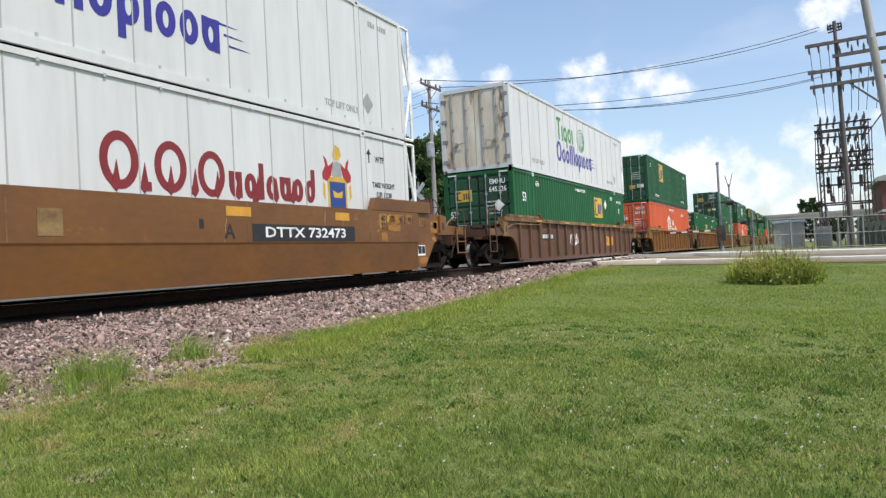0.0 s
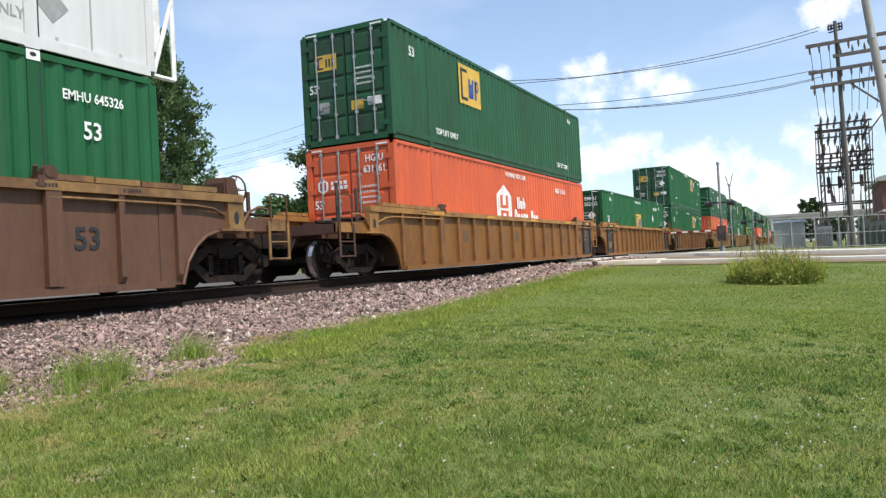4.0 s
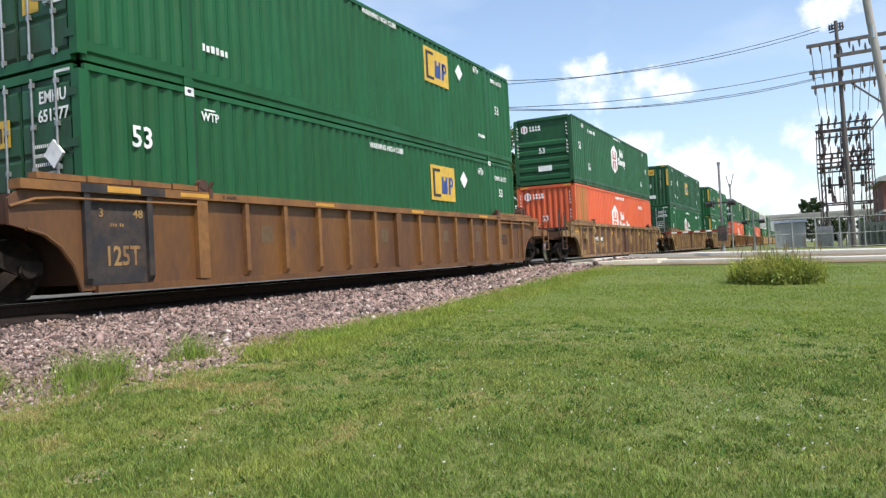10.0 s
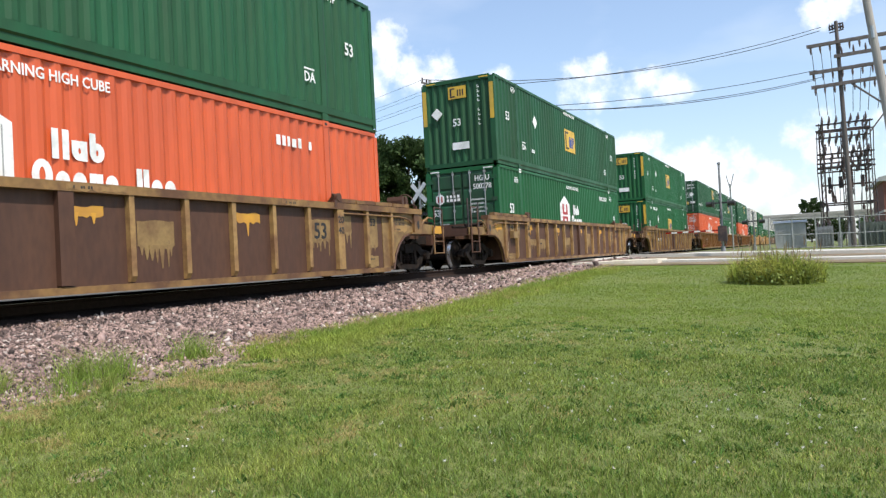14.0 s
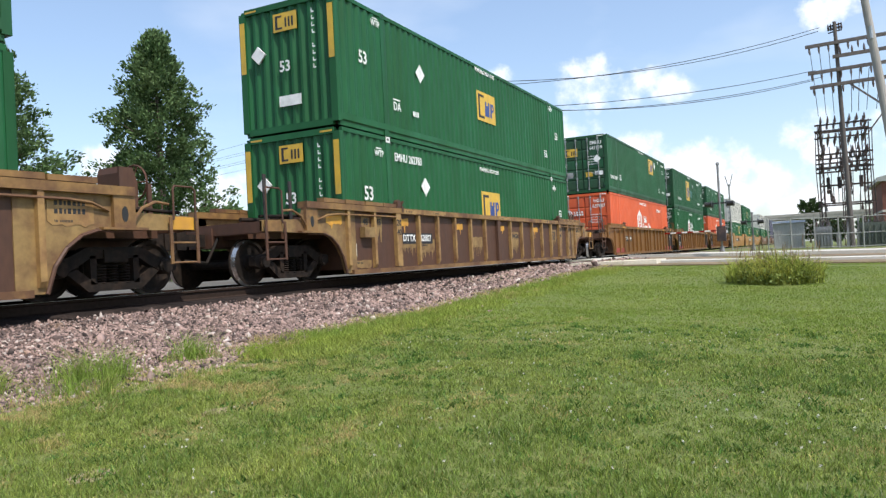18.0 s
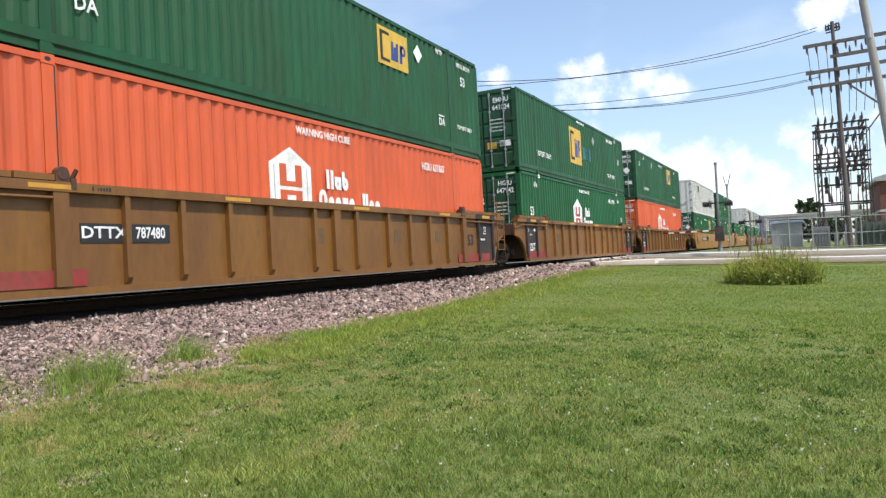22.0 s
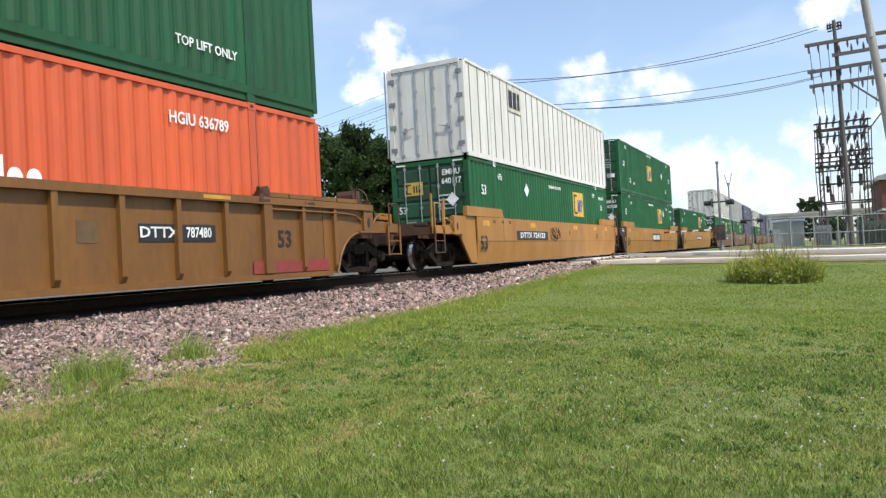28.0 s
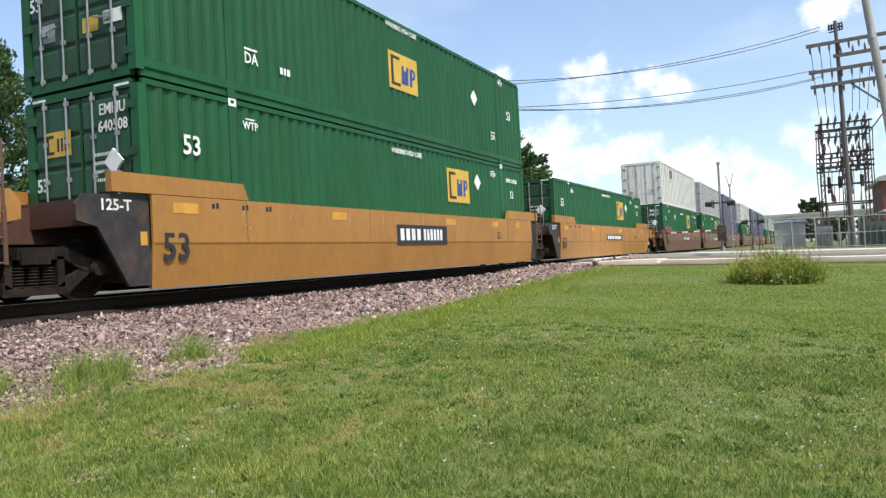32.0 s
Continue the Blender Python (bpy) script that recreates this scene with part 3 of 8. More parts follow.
def bed_z(d, y):
    """Height of the ballast at d metres from the track's middle."""
    if d < -1.9:                       # the far shoulder joins the service strip
        return float(np.interp(-d, [1.9, 3.4, 3.75], [-0.3, -0.16, -0.3]))
    d = abs(d)
    toe = ground_z(TRACK_X + 3.5, y) - 0.03
    return float(np.interp(d, [0, 0.88, 1.22, 1.5, 1.95, 3.5, 4.0, 4.6], [-0.19, -0.19, -0.205, -0.35, -0.43, toe + 0.06, toe + (0.035 if y > 5.2 else -0.1), toe - 0.15]))


def build_track():
    track = tagged(new("railway_track"), "ballasted railway track with steel rails on wooden ties", "railway track", kind="structure")
    bm = bmesh.new()
    ys = steps((-90, -10, 10), (-10, 45, 70), (45, 130, 20), (130, 460, 12))
    ds = [-3.75, -3.4, -1.9, -1.5, -1.3, 0, 0.88, 1.15, 1.5, 1.75, 1.95, 2.3, 2.7, 3.1, 3.5, 4.0, 4.6]
    grid = [[bm.verts.new((TRACK_X + d, y, bed_z(d, y) + 0.03 * noise.noise((d * 2, y * 2, 0)))) for d in ds] for y in ys]
    for a, b in zip(grid, grid[1:]):
        for i in range(len(ds) - 1):
            bm.faces.new((a[i], a[i + 1], b[i + 1], b[i]))
    part("ballast", bm, "ballast_bed", track, "pinkish grey crushed stone ballast", True)
    # near-black strip along the near rail, 0.83 to about 1.3 m out
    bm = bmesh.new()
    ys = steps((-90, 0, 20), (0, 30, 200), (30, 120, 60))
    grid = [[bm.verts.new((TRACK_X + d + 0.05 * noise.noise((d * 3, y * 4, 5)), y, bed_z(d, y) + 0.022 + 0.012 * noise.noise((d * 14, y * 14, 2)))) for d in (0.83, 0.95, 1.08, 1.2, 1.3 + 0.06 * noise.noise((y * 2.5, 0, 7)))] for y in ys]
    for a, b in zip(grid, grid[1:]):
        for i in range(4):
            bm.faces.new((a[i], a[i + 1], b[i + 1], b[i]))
    part("oily_ballast", bm, "oily_ballast", track, "near-black ballast strip beside the rail", True)
    prof = [(-0.07, -0.18), (0.07, -0.18), (0.07, -0.165), (0.012, -0.145), (0.012, -0.045), (0.036, -0.035), (0.036, -0.004), (0.03, 0.0), (-0.03, 0.0), (-0.036, -0.004), (-0.036, -0.035), (-0.012, -0.045), (-0.012, -0.145), (-0.07, -0.165)]
    for side in (-1, 1):
        bm = bmesh.new()
        prism_y(bm, [(TRACK_X + side * 0.755 + x, z) for x, z in prof], -90, 460)
        rail = part("rail", bm, "rail_side", track, "rusty steel rail")
        bm = bmesh.new()
        quad_box(bm, TRACK_X + side * 0.755 - 0.028, TRACK_X + side * 0.755 + 0.028, -90, 460, -0.001, 0.002)
        part("running_surface", bm, "rail_head", rail, "polished rail head")

    def tie(bm):
        quad_box(bm, -1.2, 1.2, -0.115, 0.115, -0.4, -0.225)
    me = mesh_of("tie", "tie", "tie_wood", tie)
    for k in range(150):
        put("tie", me, track, pose(TRACK_X + random.uniform(-0.03, 0.03), -6 + k * 0.53, random.uniform(-0.004, 0.004), 0, 0, random.uniform(-0.6, 0.6)))


build_track()

# road, pavement and verge at the crossing


def strip(name, mat, x0, x1, y0, y1, lift, label, category, thick=0.12, n=24, parent=None):
    bm = bmesh.new()
    xs = [x0 + (x1 - x0) * k / n for k in range(n + 1)]
    rows = []
    for x in xs:
        a, b = ground_z(x, y0) + lift, ground_z(x, y1) + lift
        rows.append([bm.verts.new(p) for p in ((x, y0, a - thick), (x, y0, a), (x, (y0 + y1) / 2, (a + b) / 2 + 0.004), (x, y1, b), (x, y1, b - thick))])
    for a, b in zip(rows, rows[1:]):
        for i in range(4):
            bm.faces.new((a[i], b[i], b[i + 1], a[i + 1]))
    bm.faces.new(rows[0])
    bm.faces.new(rows[-1][::-1])
    ob = new(name, finish(bm, name, mat))
    return tagged(ob, label, category, kind="structure")


strip("verge", "dry_verge", -6.3, 60, 22.6, 29.6, 0.035, "dry brownish verge between lawn and street", "verge")
strip("pavement", "concrete", -4.6, 60, 24.1, 25.1, 0.07, "narrow pale concrete sidewalk", "pavement")
strip("road", "concrete", -8.6, 80, 29.7, 37.6, 0.06, "sunlit pale concrete street over the railway crossing", "road")
strip("kerb", "concrete", -6.5, 60, 29.35, 29.65, 0.15, "pale concrete kerb along the street", "kerb", 0.25)


def far_gravel():
    bm = bmesh.new()
    xs = steps((-27, -13.7, 14))
    ys = steps((-60, 0, 6), (0, 60, 30), (60, 120, 6))
    grid = [[bm.verts.new((x, y, ground_z(x, y) + 0.05)) for x in xs] for y in ys]
    for a, b in zip(grid, grid[1:]):
        for i in range(len(xs) - 1):
            bm.faces.new((a[i], a[i + 1], b[i + 1], b[i]))
    ob = new("gravel_strip", finish(bm, "gravel_strip", "pale_gravel"))
    tagged(ob, "pale gravel service strip beyond the track", "gravel", kind="structure")


far_gravel()
strip("far_verge", "dry_verge", -6.4, 80, 38.2, 41, 0.04, "gravelly verge beyond the street", "verge")


def crossing_panels():
    bm = bmesh.new()
    prism_z(bm, [(-6.9, 22.9), (-4.3, 23.4), (-4.3, 25.1), (-6.5, 25.6)], -0.42, ground_z(-5.5, 24) + 0.09)
    ob = new("concrete_pad", finish(bm, "concrete_pad", "sunlit_cream_concrete"))
    tagged(ob, "pale concrete pad at the sidewalk's end beside the track", "concrete pad", kind="structure")
    level = tagged(new("level_crossing"), "concrete level crossing surface between the rails", "level crossing", kind="structure")
    for k in range(4):
        for x0, x1 in ((-0.68, 0.68), (0.85, 2.1), (-2.1, -0.85)):
            bm = bmesh.new()
            quad_box(bm, TRACK_X + x0, TRACK_X + x1, 29.7 + k * 2.0, 31.66 + k * 2.0, -0.17, -0.012)
            part("crossing_panel", bm, "concrete", level)


crossing_panels()

# ---------------------------------------------------------------- containers
LONG, WIDE, TALL = 16.15, 2.59, 2.896
HALF, EDGE = LONG / 2, WIDE / 2
POST = 6.1            # the inner lifting posts stand this far from the middle


def corrugated(bm, y0, y1, z0, z1, x, inward, depth=0.036, pitch=0.277):
    """A trapezoid-corrugated sheet in the y-z plane, its outer face at x."""
    n = max(1, round((y1 - y0) / pitch))
    p = (y1 - y0) / n
    line = [(y0, 0)]
    for k in range(n):
        a = y0 + k * p
        line += [(a + 0.12 * p, 0), (a + 0.36 * p, 1), (a + 0.62 * p, 1), (a + 0.86 * p, 0)]
    line.append((y1, 0))
    low = [bm.verts.new((x - inward * depth * d, y, z0)) for y, d in line]
    top = [bm.verts.new((x - inward * depth * d, y, z1)) for y, d in line]
    for i in range(len(line) - 1):
        bm.faces.new((low[i], low[i + 1], top[i + 1], top[i]))


def build_side(bm, style):
    """The three sheets of the +x side wall, between the posts."""
    z0, z1 = (0.3, TALL - 0.1) if style == "deep" else (0.16, TALL - 0.1)
    for a, b in ((-HALF + 0.13, -POST - 0.09), (-POST + 0.09, POST - 0.09), (POST + 0.09, HALF - 0.13)):
        if style in ("seam", "rib"):
            quad_box(bm, EDGE - 0.045, EDGE - 0.03, a, b, z0, z1)
        else:
            corrugated(bm, a, b, z0, z1, EDGE - 0.012, 1)


def shape(kind):
    def build(bm):
        if kind == "roof":
            corrugated_roof(bm)
        elif kind == "floor":
            quad_box(bm, -EDGE + 0.06, EDGE - 0.06, -HALF + 0.1, HALF - 0.1, 0.05, 0.15)
        elif kind == "top_rail":
            quad_box(bm, EDGE - 0.07, EDGE, -HALF + 0.09, HALF - 0.09, TALL - 0.1, TALL - 0.015)
        elif kind == "bottom_rail":
            quad_box(bm, EDGE - 0.06, EDGE, -HALF + 0.09, HALF - 0.09, 0.02, 0.165)
        elif kind == "deep_rail":
            prism_y(bm, [(EDGE - 0.08, 0.02), (EDGE - 0.03, 0.02), (EDGE - 0.03, 0.12), (EDGE, 0.15), (EDGE, 0.29), (EDGE - 0.05, 0.305), (EDGE - 0.08, 0.305)], -HALF + 0.09, HALF - 0.09)
        elif kind == "corner_post":
            prism_z(bm, [(EDGE - 0.17, -HALF), (EDGE - 0.005, -HALF), (EDGE, -HALF + 0.02), (EDGE, -HALF + 0.14), (EDGE - 0.05, -HALF + 0.14), (EDGE - 0.05, -HALF + 0.06), (EDGE - 0.17, -HALF + 0.06)], 0.1, TALL - 0.1)
        elif kind == "casting":
            quad_box(bm, EDGE - 0.165, EDGE + 0.004, -HALF - 0.004, -HALF + 0.175, 0, 0.12)
            quad_box(bm, EDGE - 0.165, EDGE + 0.004, -HALF - 0.004, -HALF + 0.175, TALL - 0.12, TALL)
        elif kind == "lift_post":
            quad_box(bm, EDGE - 0.06, EDGE - 0.002, -0.085, 0.085, 0.1, TALL - 0.1)
            quad_box(bm, EDGE - 0.14, EDGE + 0.006, -0.1, 0.1, TALL - 0.13, TALL)
            quad_box(bm, EDGE - 0.14, EDGE + 0.006, -0.1, 0.1, 0.0, 0.12)
        elif kind == "end_wall":
            m = bmesh.new()
            corrugated(m, -EDGE + 0.16, EDGE - 0.16, 0.16, TALL - 0.12, 0, 1, 0.045, 0.25)
            me = bpy.data.meshes.new("tmp")
            m.to_mesh(me)
            m.free()
            me.transform(Matrix(((0, 1, 0, 0), (-1, 0, 0, -HALF + 0.03), (0, 0, 1, 0), (0, 0, 0, 1))))
            bm.from_mesh(me)
            bpy.data.meshes.remove(me)
        elif kind == "louvre_wall":
            quad_box(bm, -EDGE + 0.15, EDGE - 0.15, -HALF + 0.08, -HALF + 0.1, 0.12, TALL - 0.12)
        elif kind == "louvre":
            # one horizontal pressing of a front wall
            h = 0.29
            prism_x(bm, [(-HALF + 0.078, 0), (-HALF + 0.02, 0.05), (-HALF + 0.02, h - 0.1), (-HALF + 0.078, h - 0.03)], -EDGE + 0.16, EDGE - 0.16)
        elif kind == "header":
            quad_box(bm, -EDGE + 0.16, EDGE - 0.16, -HALF + 0.005, -HALF + 0.1, TALL - 0.14, TALL - 0.01)
        elif kind == "end_sill":
            quad_box(bm, -EDGE + 0.16, EDGE - 0.16, -HALF + 0.005, -HALF + 0.1, 0.03, 0.17)
        elif kind == "door":
            # one leaf with pressed panels, hinge at its outer edge
            w = EDGE - 0.18
            quad_box(bm, 0.012, w, -HALF + 0.045, -HALF + 0.08, 0.18, TALL - 0.15)
        elif kind == "door_panel":
            prism_x(bm, [(-HALF + 0.044, 0), (-HALF + 0.044, 0.48), (-HALF + 0.018, 0.43), (-HALF + 0.018, 0.05)], 0.05, EDGE - 0.23)
        elif kind == "flat_door":
            w = EDGE - 0.18
            quad_box(bm, 0.01, w, -HALF + 0.03, -HALF + 0.08, 0.18, TALL - 0.15)
        elif kind == "lock_rod":
            rod(bm, (0, -HALF - 0.012, 0.14), (0, -HALF - 0.012, TALL - 0.11), 0.017, n=8)
            for z in (0.2, 0.75, 1.5, 2.1, TALL - 0.2):
                quad_box(bm, -0.04, 0.04, -HALF - 0.02, -HALF + 0.02, z - 0.035, z + 0.035)
        elif kind == "lock_handle":
            rod(bm, (0, -HALF - 0.03, 1.0), (0.36, -HALF - 0.025, 0.93), 0.015, n=6)
            quad_box(bm, 0.24, 0.34, -HALF - 0.035, -HALF + 0.02, 0.9, 1.02)
        elif kind == "hinge":
            quad_box(bm, EDGE - 0.26, EDGE - 0.06, -HALF - 0.012, -HALF + 0.03, -0.06, 0.06)
        elif kind == "seam":
            quad_box(bm, EDGE - 0.034, EDGE - 0.022, -0.012, 0.012, 0.16, TALL - 0.1)
        elif kind == "rib":
            prism_z(bm, [(EDGE - 0.035, -0.03), (EDGE - 0.01, -0.014), (EDGE - 0.01, 0.014), (EDGE - 0.035, 0.03)], 0.16, TALL - 0.1)
    return build


def corrugated_roof(bm):
    n, p = 58, (LONG - 0.3) / 58
    line = []
    for k in range(n):
        a = -HALF + 0.15 + k * p
        line += [(a, 0), (a + 0.3 * p, 0), (a + 0.42 * p, 0.02), (a + 0.8 * p, 0.02), (a + 0.95 * p, 0)]
    left = [bm.verts.new((-EDGE + 0.06, y, TALL - 0.03 + h)) for y, h in line]
    right = [bm.verts.new((EDGE - 0.06, y, TALL - 0.03 + h)) for y, h in line]
    for i in range(len(line) - 1):
        bm.faces.new((left[i], right[i], right[i + 1], left[i + 1]))


MIRROR_X = Matrix.Rotation(math.pi, 4, "Z")


def flat(bm, y0, y1, z0, z1, x=EDGE + 0.012, thick=0.004):
    quad_box(bm, x - thick, x, y0, y1, z0, z1)


def emblem_plate(c, y, z, w=1.5, h=0.86, x=EDGE - 0.006):
    """A yellow rectangle with dark and blue block shapes."""
    def plate(bm):
        flat(bm, -w / 2, w / 2, -h / 2, h / 2, x)

    def dark(bm):
        a, t = -w * 0.42, w * 0.075
        flat(bm, a, a + t, -h * 0.4, h * 0.4, x + 0.004)
        for q in (-0.4, 0.32):
            flat(bm, a + t, a + w * 0.3, h * q, h * q + h * 0.08, x + 0.004)

    def blue(bm):
        for q, t, top in ((-0.08, 0.075, 0.2), (0.0, 0.075, 0.08), (0.08, 0.075, 0.2), (0.21, 0.085, 0.2)):
            prism_x(bm, [(w * q, -h * 0.3), (w * (q + t), -h * 0.3), (w * (q + t) + 0.03, h * top), (w * q + 0.03, h * top)], x, x + 0.004)
        oval_ring(bm, w * 0.33, h * 0.06, w * 0.09, h * 0.15, w * 0.05, x + 0.004)
    at = pose(0, y, z)
    p = put("emblem", mesh_of(("emblem", w, h, x), "emblem", "marking_yellow", plate), c, at, "yellow rectangular emblem with dark and blue shapes")
    tagged(put("emblem_marking", mesh_of(("emblem_dark", w, h, x), "emblem_marking", "marking_black", dark), p), kind="stuff")
    tagged(put("emblem_marking", mesh_of(("emblem_blue", w, h, x), "emblem_marking", "marking_blue", blue), p), kind="stuff")


def oval_ring(bm, y, z, ry, rz, stroke, x, n=18):
    """A flat ring in the y-z plane."""
    rows = []
    for k in range(n):
        u, w = math.cos(k * math.tau / n), math.sin(k * math.tau / n)
        rows.append([bm.verts.new((q, y + u * a, z + w * b)) for q, a, b in ((x - 0.004, ry, rz), (x, ry, rz), (x, ry - stroke, rz - stroke), (x - 0.004, ry - stroke, rz - stroke))])
    for k in range(n):
        p, q = rows[k], rows[(k + 1) % n]
        for i in range(4):
            bm.faces.new((p[i], q[i], q[(i + 1) % 4], p[(i + 1) % 4]))


def word_shape(bm, pattern, y, z, size, x, stroke=0.17, squeeze=1.0):
    """A painted word as plain rounded shapes: o a ring, l a stem, N two stems, b and p a ring with a stem up or down, O a large ring, a dot by '.'."""
    w = size * stroke
    a = y
    e = x + 0.003        # stems lie just proud of the rings
    for ch in pattern:
        r = size * 0.34
        ry = r * 0.86 * squeeze
        if ch == " ":
            a += size * 0.32
            continue
        if ch == ".":
            flat(bm, a, a + w, z, z + w, e)
            a += w + size * 0.1
            continue
        if ch == "l":
            flat(bm, a, a + w, z, z + size * 0.98, e)
            a += w + size * 0.1
            continue
        if ch == "i":
            flat(bm, a, a + w, z, z + r * 2, e)
            a += w + size * 0.1
            continue
        if ch in "NT":
            wide = size * 0.62 * squeeze
            if ch == "N":
                flat(bm, a, a + w, z, z + size, e)
                flat(bm, a + wide - w, a + wide, z, z + size, e)
            else:
                flat(bm, a, a + wide, z + size - w, z + size, e)
                flat(bm, a + wide / 2 - w / 2, a + wide / 2 + w / 2, z, z + size - w, e)
            a += wide + size * 0.1
            continue
        if ch == "O":
            oval_ring(bm, a + size * 0.4 * squeeze, z + size / 2, size * 0.4 * squeeze, size / 2, w, x, 24)
            a += size * 0.9 * squeeze
            continue
        oval_ring(bm, a + ry, z + r, ry, r, w, x)
        if ch == "b":
            flat(bm, a, a + w, z + r, z + size, e)
        elif ch == "d":
            flat(bm, a + 2 * ry - w, a + 2 * ry, z + r, z + size, e)
        elif ch == "p":
            flat(bm, a, a + w, z - size * 0.26, z + r, e)
        elif ch == "g":
            flat(bm, a + 2 * ry - w, a + 2 * ry, z - size * 0.26, z + r, e)
        elif ch == "u":
            flat(bm, a, a + w, z + r, z + 2 * r, e)
            flat(bm, a + 2 * ry - w, a + 2 * ry, z, z + 2 * r, e)
        a += 2 * ry + size * 0.1


def house_emblem(c, y, z, inner, x=EDGE - 0.006, pointed=False, long_word=False):
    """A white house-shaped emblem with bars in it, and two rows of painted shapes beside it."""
    w, h = 1.26, 1.45

    def house(bm):
        low = [(-w / 2, -h * 0.3), (0, -h / 2), (w / 2, -h * 0.3)] if pointed else [(-w / 2, -h / 2), (w / 2, -h / 2)]
        prism_x(bm, low + [(w / 2, h * 0.27), (0, h / 2), (-w / 2, h * 0.27)], x - 0.004, x)

    def bars(bm):
        for a in (-0.27, 0.1):
            flat(bm, w * a, w * a + 0.2, -h * 0.36, -h * 0.07, x + 0.004)
            flat(bm, w * a, w * a + 0.2, -h * 0.02, h * 0.27, x + 0.004)
        flat(bm, -w * 0.11, w * 0.1, -h * 0.13, -h * 0.07, x + 0.004)
        flat(bm, -w * 0.11, w * 0.1, -h * 0.02, h * 0.05, x + 0.004)

    def rim(bm):
        for s in (-1, 1):
            prism_x(bm, [(s * w * 0.4, -h * 0.4), (s * w * 0.385, -h * 0.4), (s * w * 0.385, h * 0.24), (s * w * 0.4, h * 0.24)][::s], x, x + 0.003)

    def word(bm):
        word_shape(bm, "Nub", 0.29, 0.08, 0.4, x, 0.24)
        word_shape(bm, "Oooup. Noo." if long_word else "Oooup", 0.0, -0.36, 0.42, x, 0.24, 0.86 if long_word else 1.0)
    p = put("emblem", mesh_of(("house", x, pointed), "emblem", "marking_white", house), c, pose(0, y, z), "white house-shaped emblem")
    tagged(put("emblem_marking", mesh_of(("house_bars", x), "emblem_marking", inner, bars), p), kind="stuff")
    tagged(put("emblem_marking", mesh_of(("house_rim", x), "emblem_marking", "marking_grey", rim), p), kind="stuff")
    tagged(put("lettering_block", mesh_of(("house_word", x, long_word), "lettering_block", "marking_white", word), c, pose(0, y + 0.86, z - 0.08 + (0.22 if pointed else 0)), "white lettering shapes"), kind="stuff")


def glyph_row(pattern, size, stroke=0.0):
    """A word as plain block shapes: (start, width, bottom, top); capitals and b, d, h are taller."""
    out, a = [], 0.0
    for ch in pattern:
        w = size * (0.66 if ch.isupper() else 0.3 if ch in "il" else 0.5)
        top = size * (1.0 if ch.isupper() or ch in "lit" else 0.72)
        if ch in "il" or size < 0.15:
            out.append((a, w * 0.6, 0.0, top))
        elif ch != " ":
            s = w * 0.42
            out += [(a, s, 0.0, top), (a + w - s, s, -size * 0.22 if ch in "gpy" else 0.0, size if ch in "bdh" else top)]
        a += w * (0.6 if ch in "il" else 1.0) + size * 0.13
    return out


def diamond(c, y, z, r=0.22, x=EDGE - 0.006, mat="marking_white"):
    def build(bm):
        prism_x(bm, [(-r, 0), (0, -r), (r, 0), (0, r)], x - 0.004, x)
    put("placard", mesh_of(("diamond", r, x), "placard", mat, build), c, pose(0, y, z), "diamond-shaped placard holder")


def bars_row(c, y, z, n, size, mat="marking_white", x=EDGE - 0.006, gap=0.3, name="lettering_marking"):
    """A row of small upright bars where writing cannot be read."""
    def build(bm):
        rnd = random.Random(n * 7 + int(size * 1000))
        a = 0.0
        for k in range(n):
            w = size * rnd.uniform(0.4, 0.7)
            if rnd.random() > 0.14:
                flat(bm, a, a + w, 0, size * rnd.choice((1.0, 1.0, 0.85)), x, 0.003)
            a += w + size * gap
    tagged(put(name, mesh_of(("bars", n, size, x), name, mat, build), c, pose(0, y, z)), kind="stuff")


def to_end(c, x, z):
    """Pose that turns a side marking onto the -y end."""
    return pose(x, -HALF - 0.0, z, 0, 0, -90)


def end_flat(name, key, mat, c, build, label=""):
    put(name, mesh_of(key, name, mat, build), c, None, label)


def text_on_side(c, text, y, z, size, mat="marking_white", squeeze=0.9, x=EDGE - 0.004):
    put("lettering", letters(text, size, mat, squeeze), c, pose(x, y, z))


def text_on_end(c, text, x, z, size, mat="marking_white", squeeze=0.9, y=-HALF - 0.0):
    put("lettering", letters(text, size, mat, squeeze), c, pose(x, y, z, 0, 0, -90))


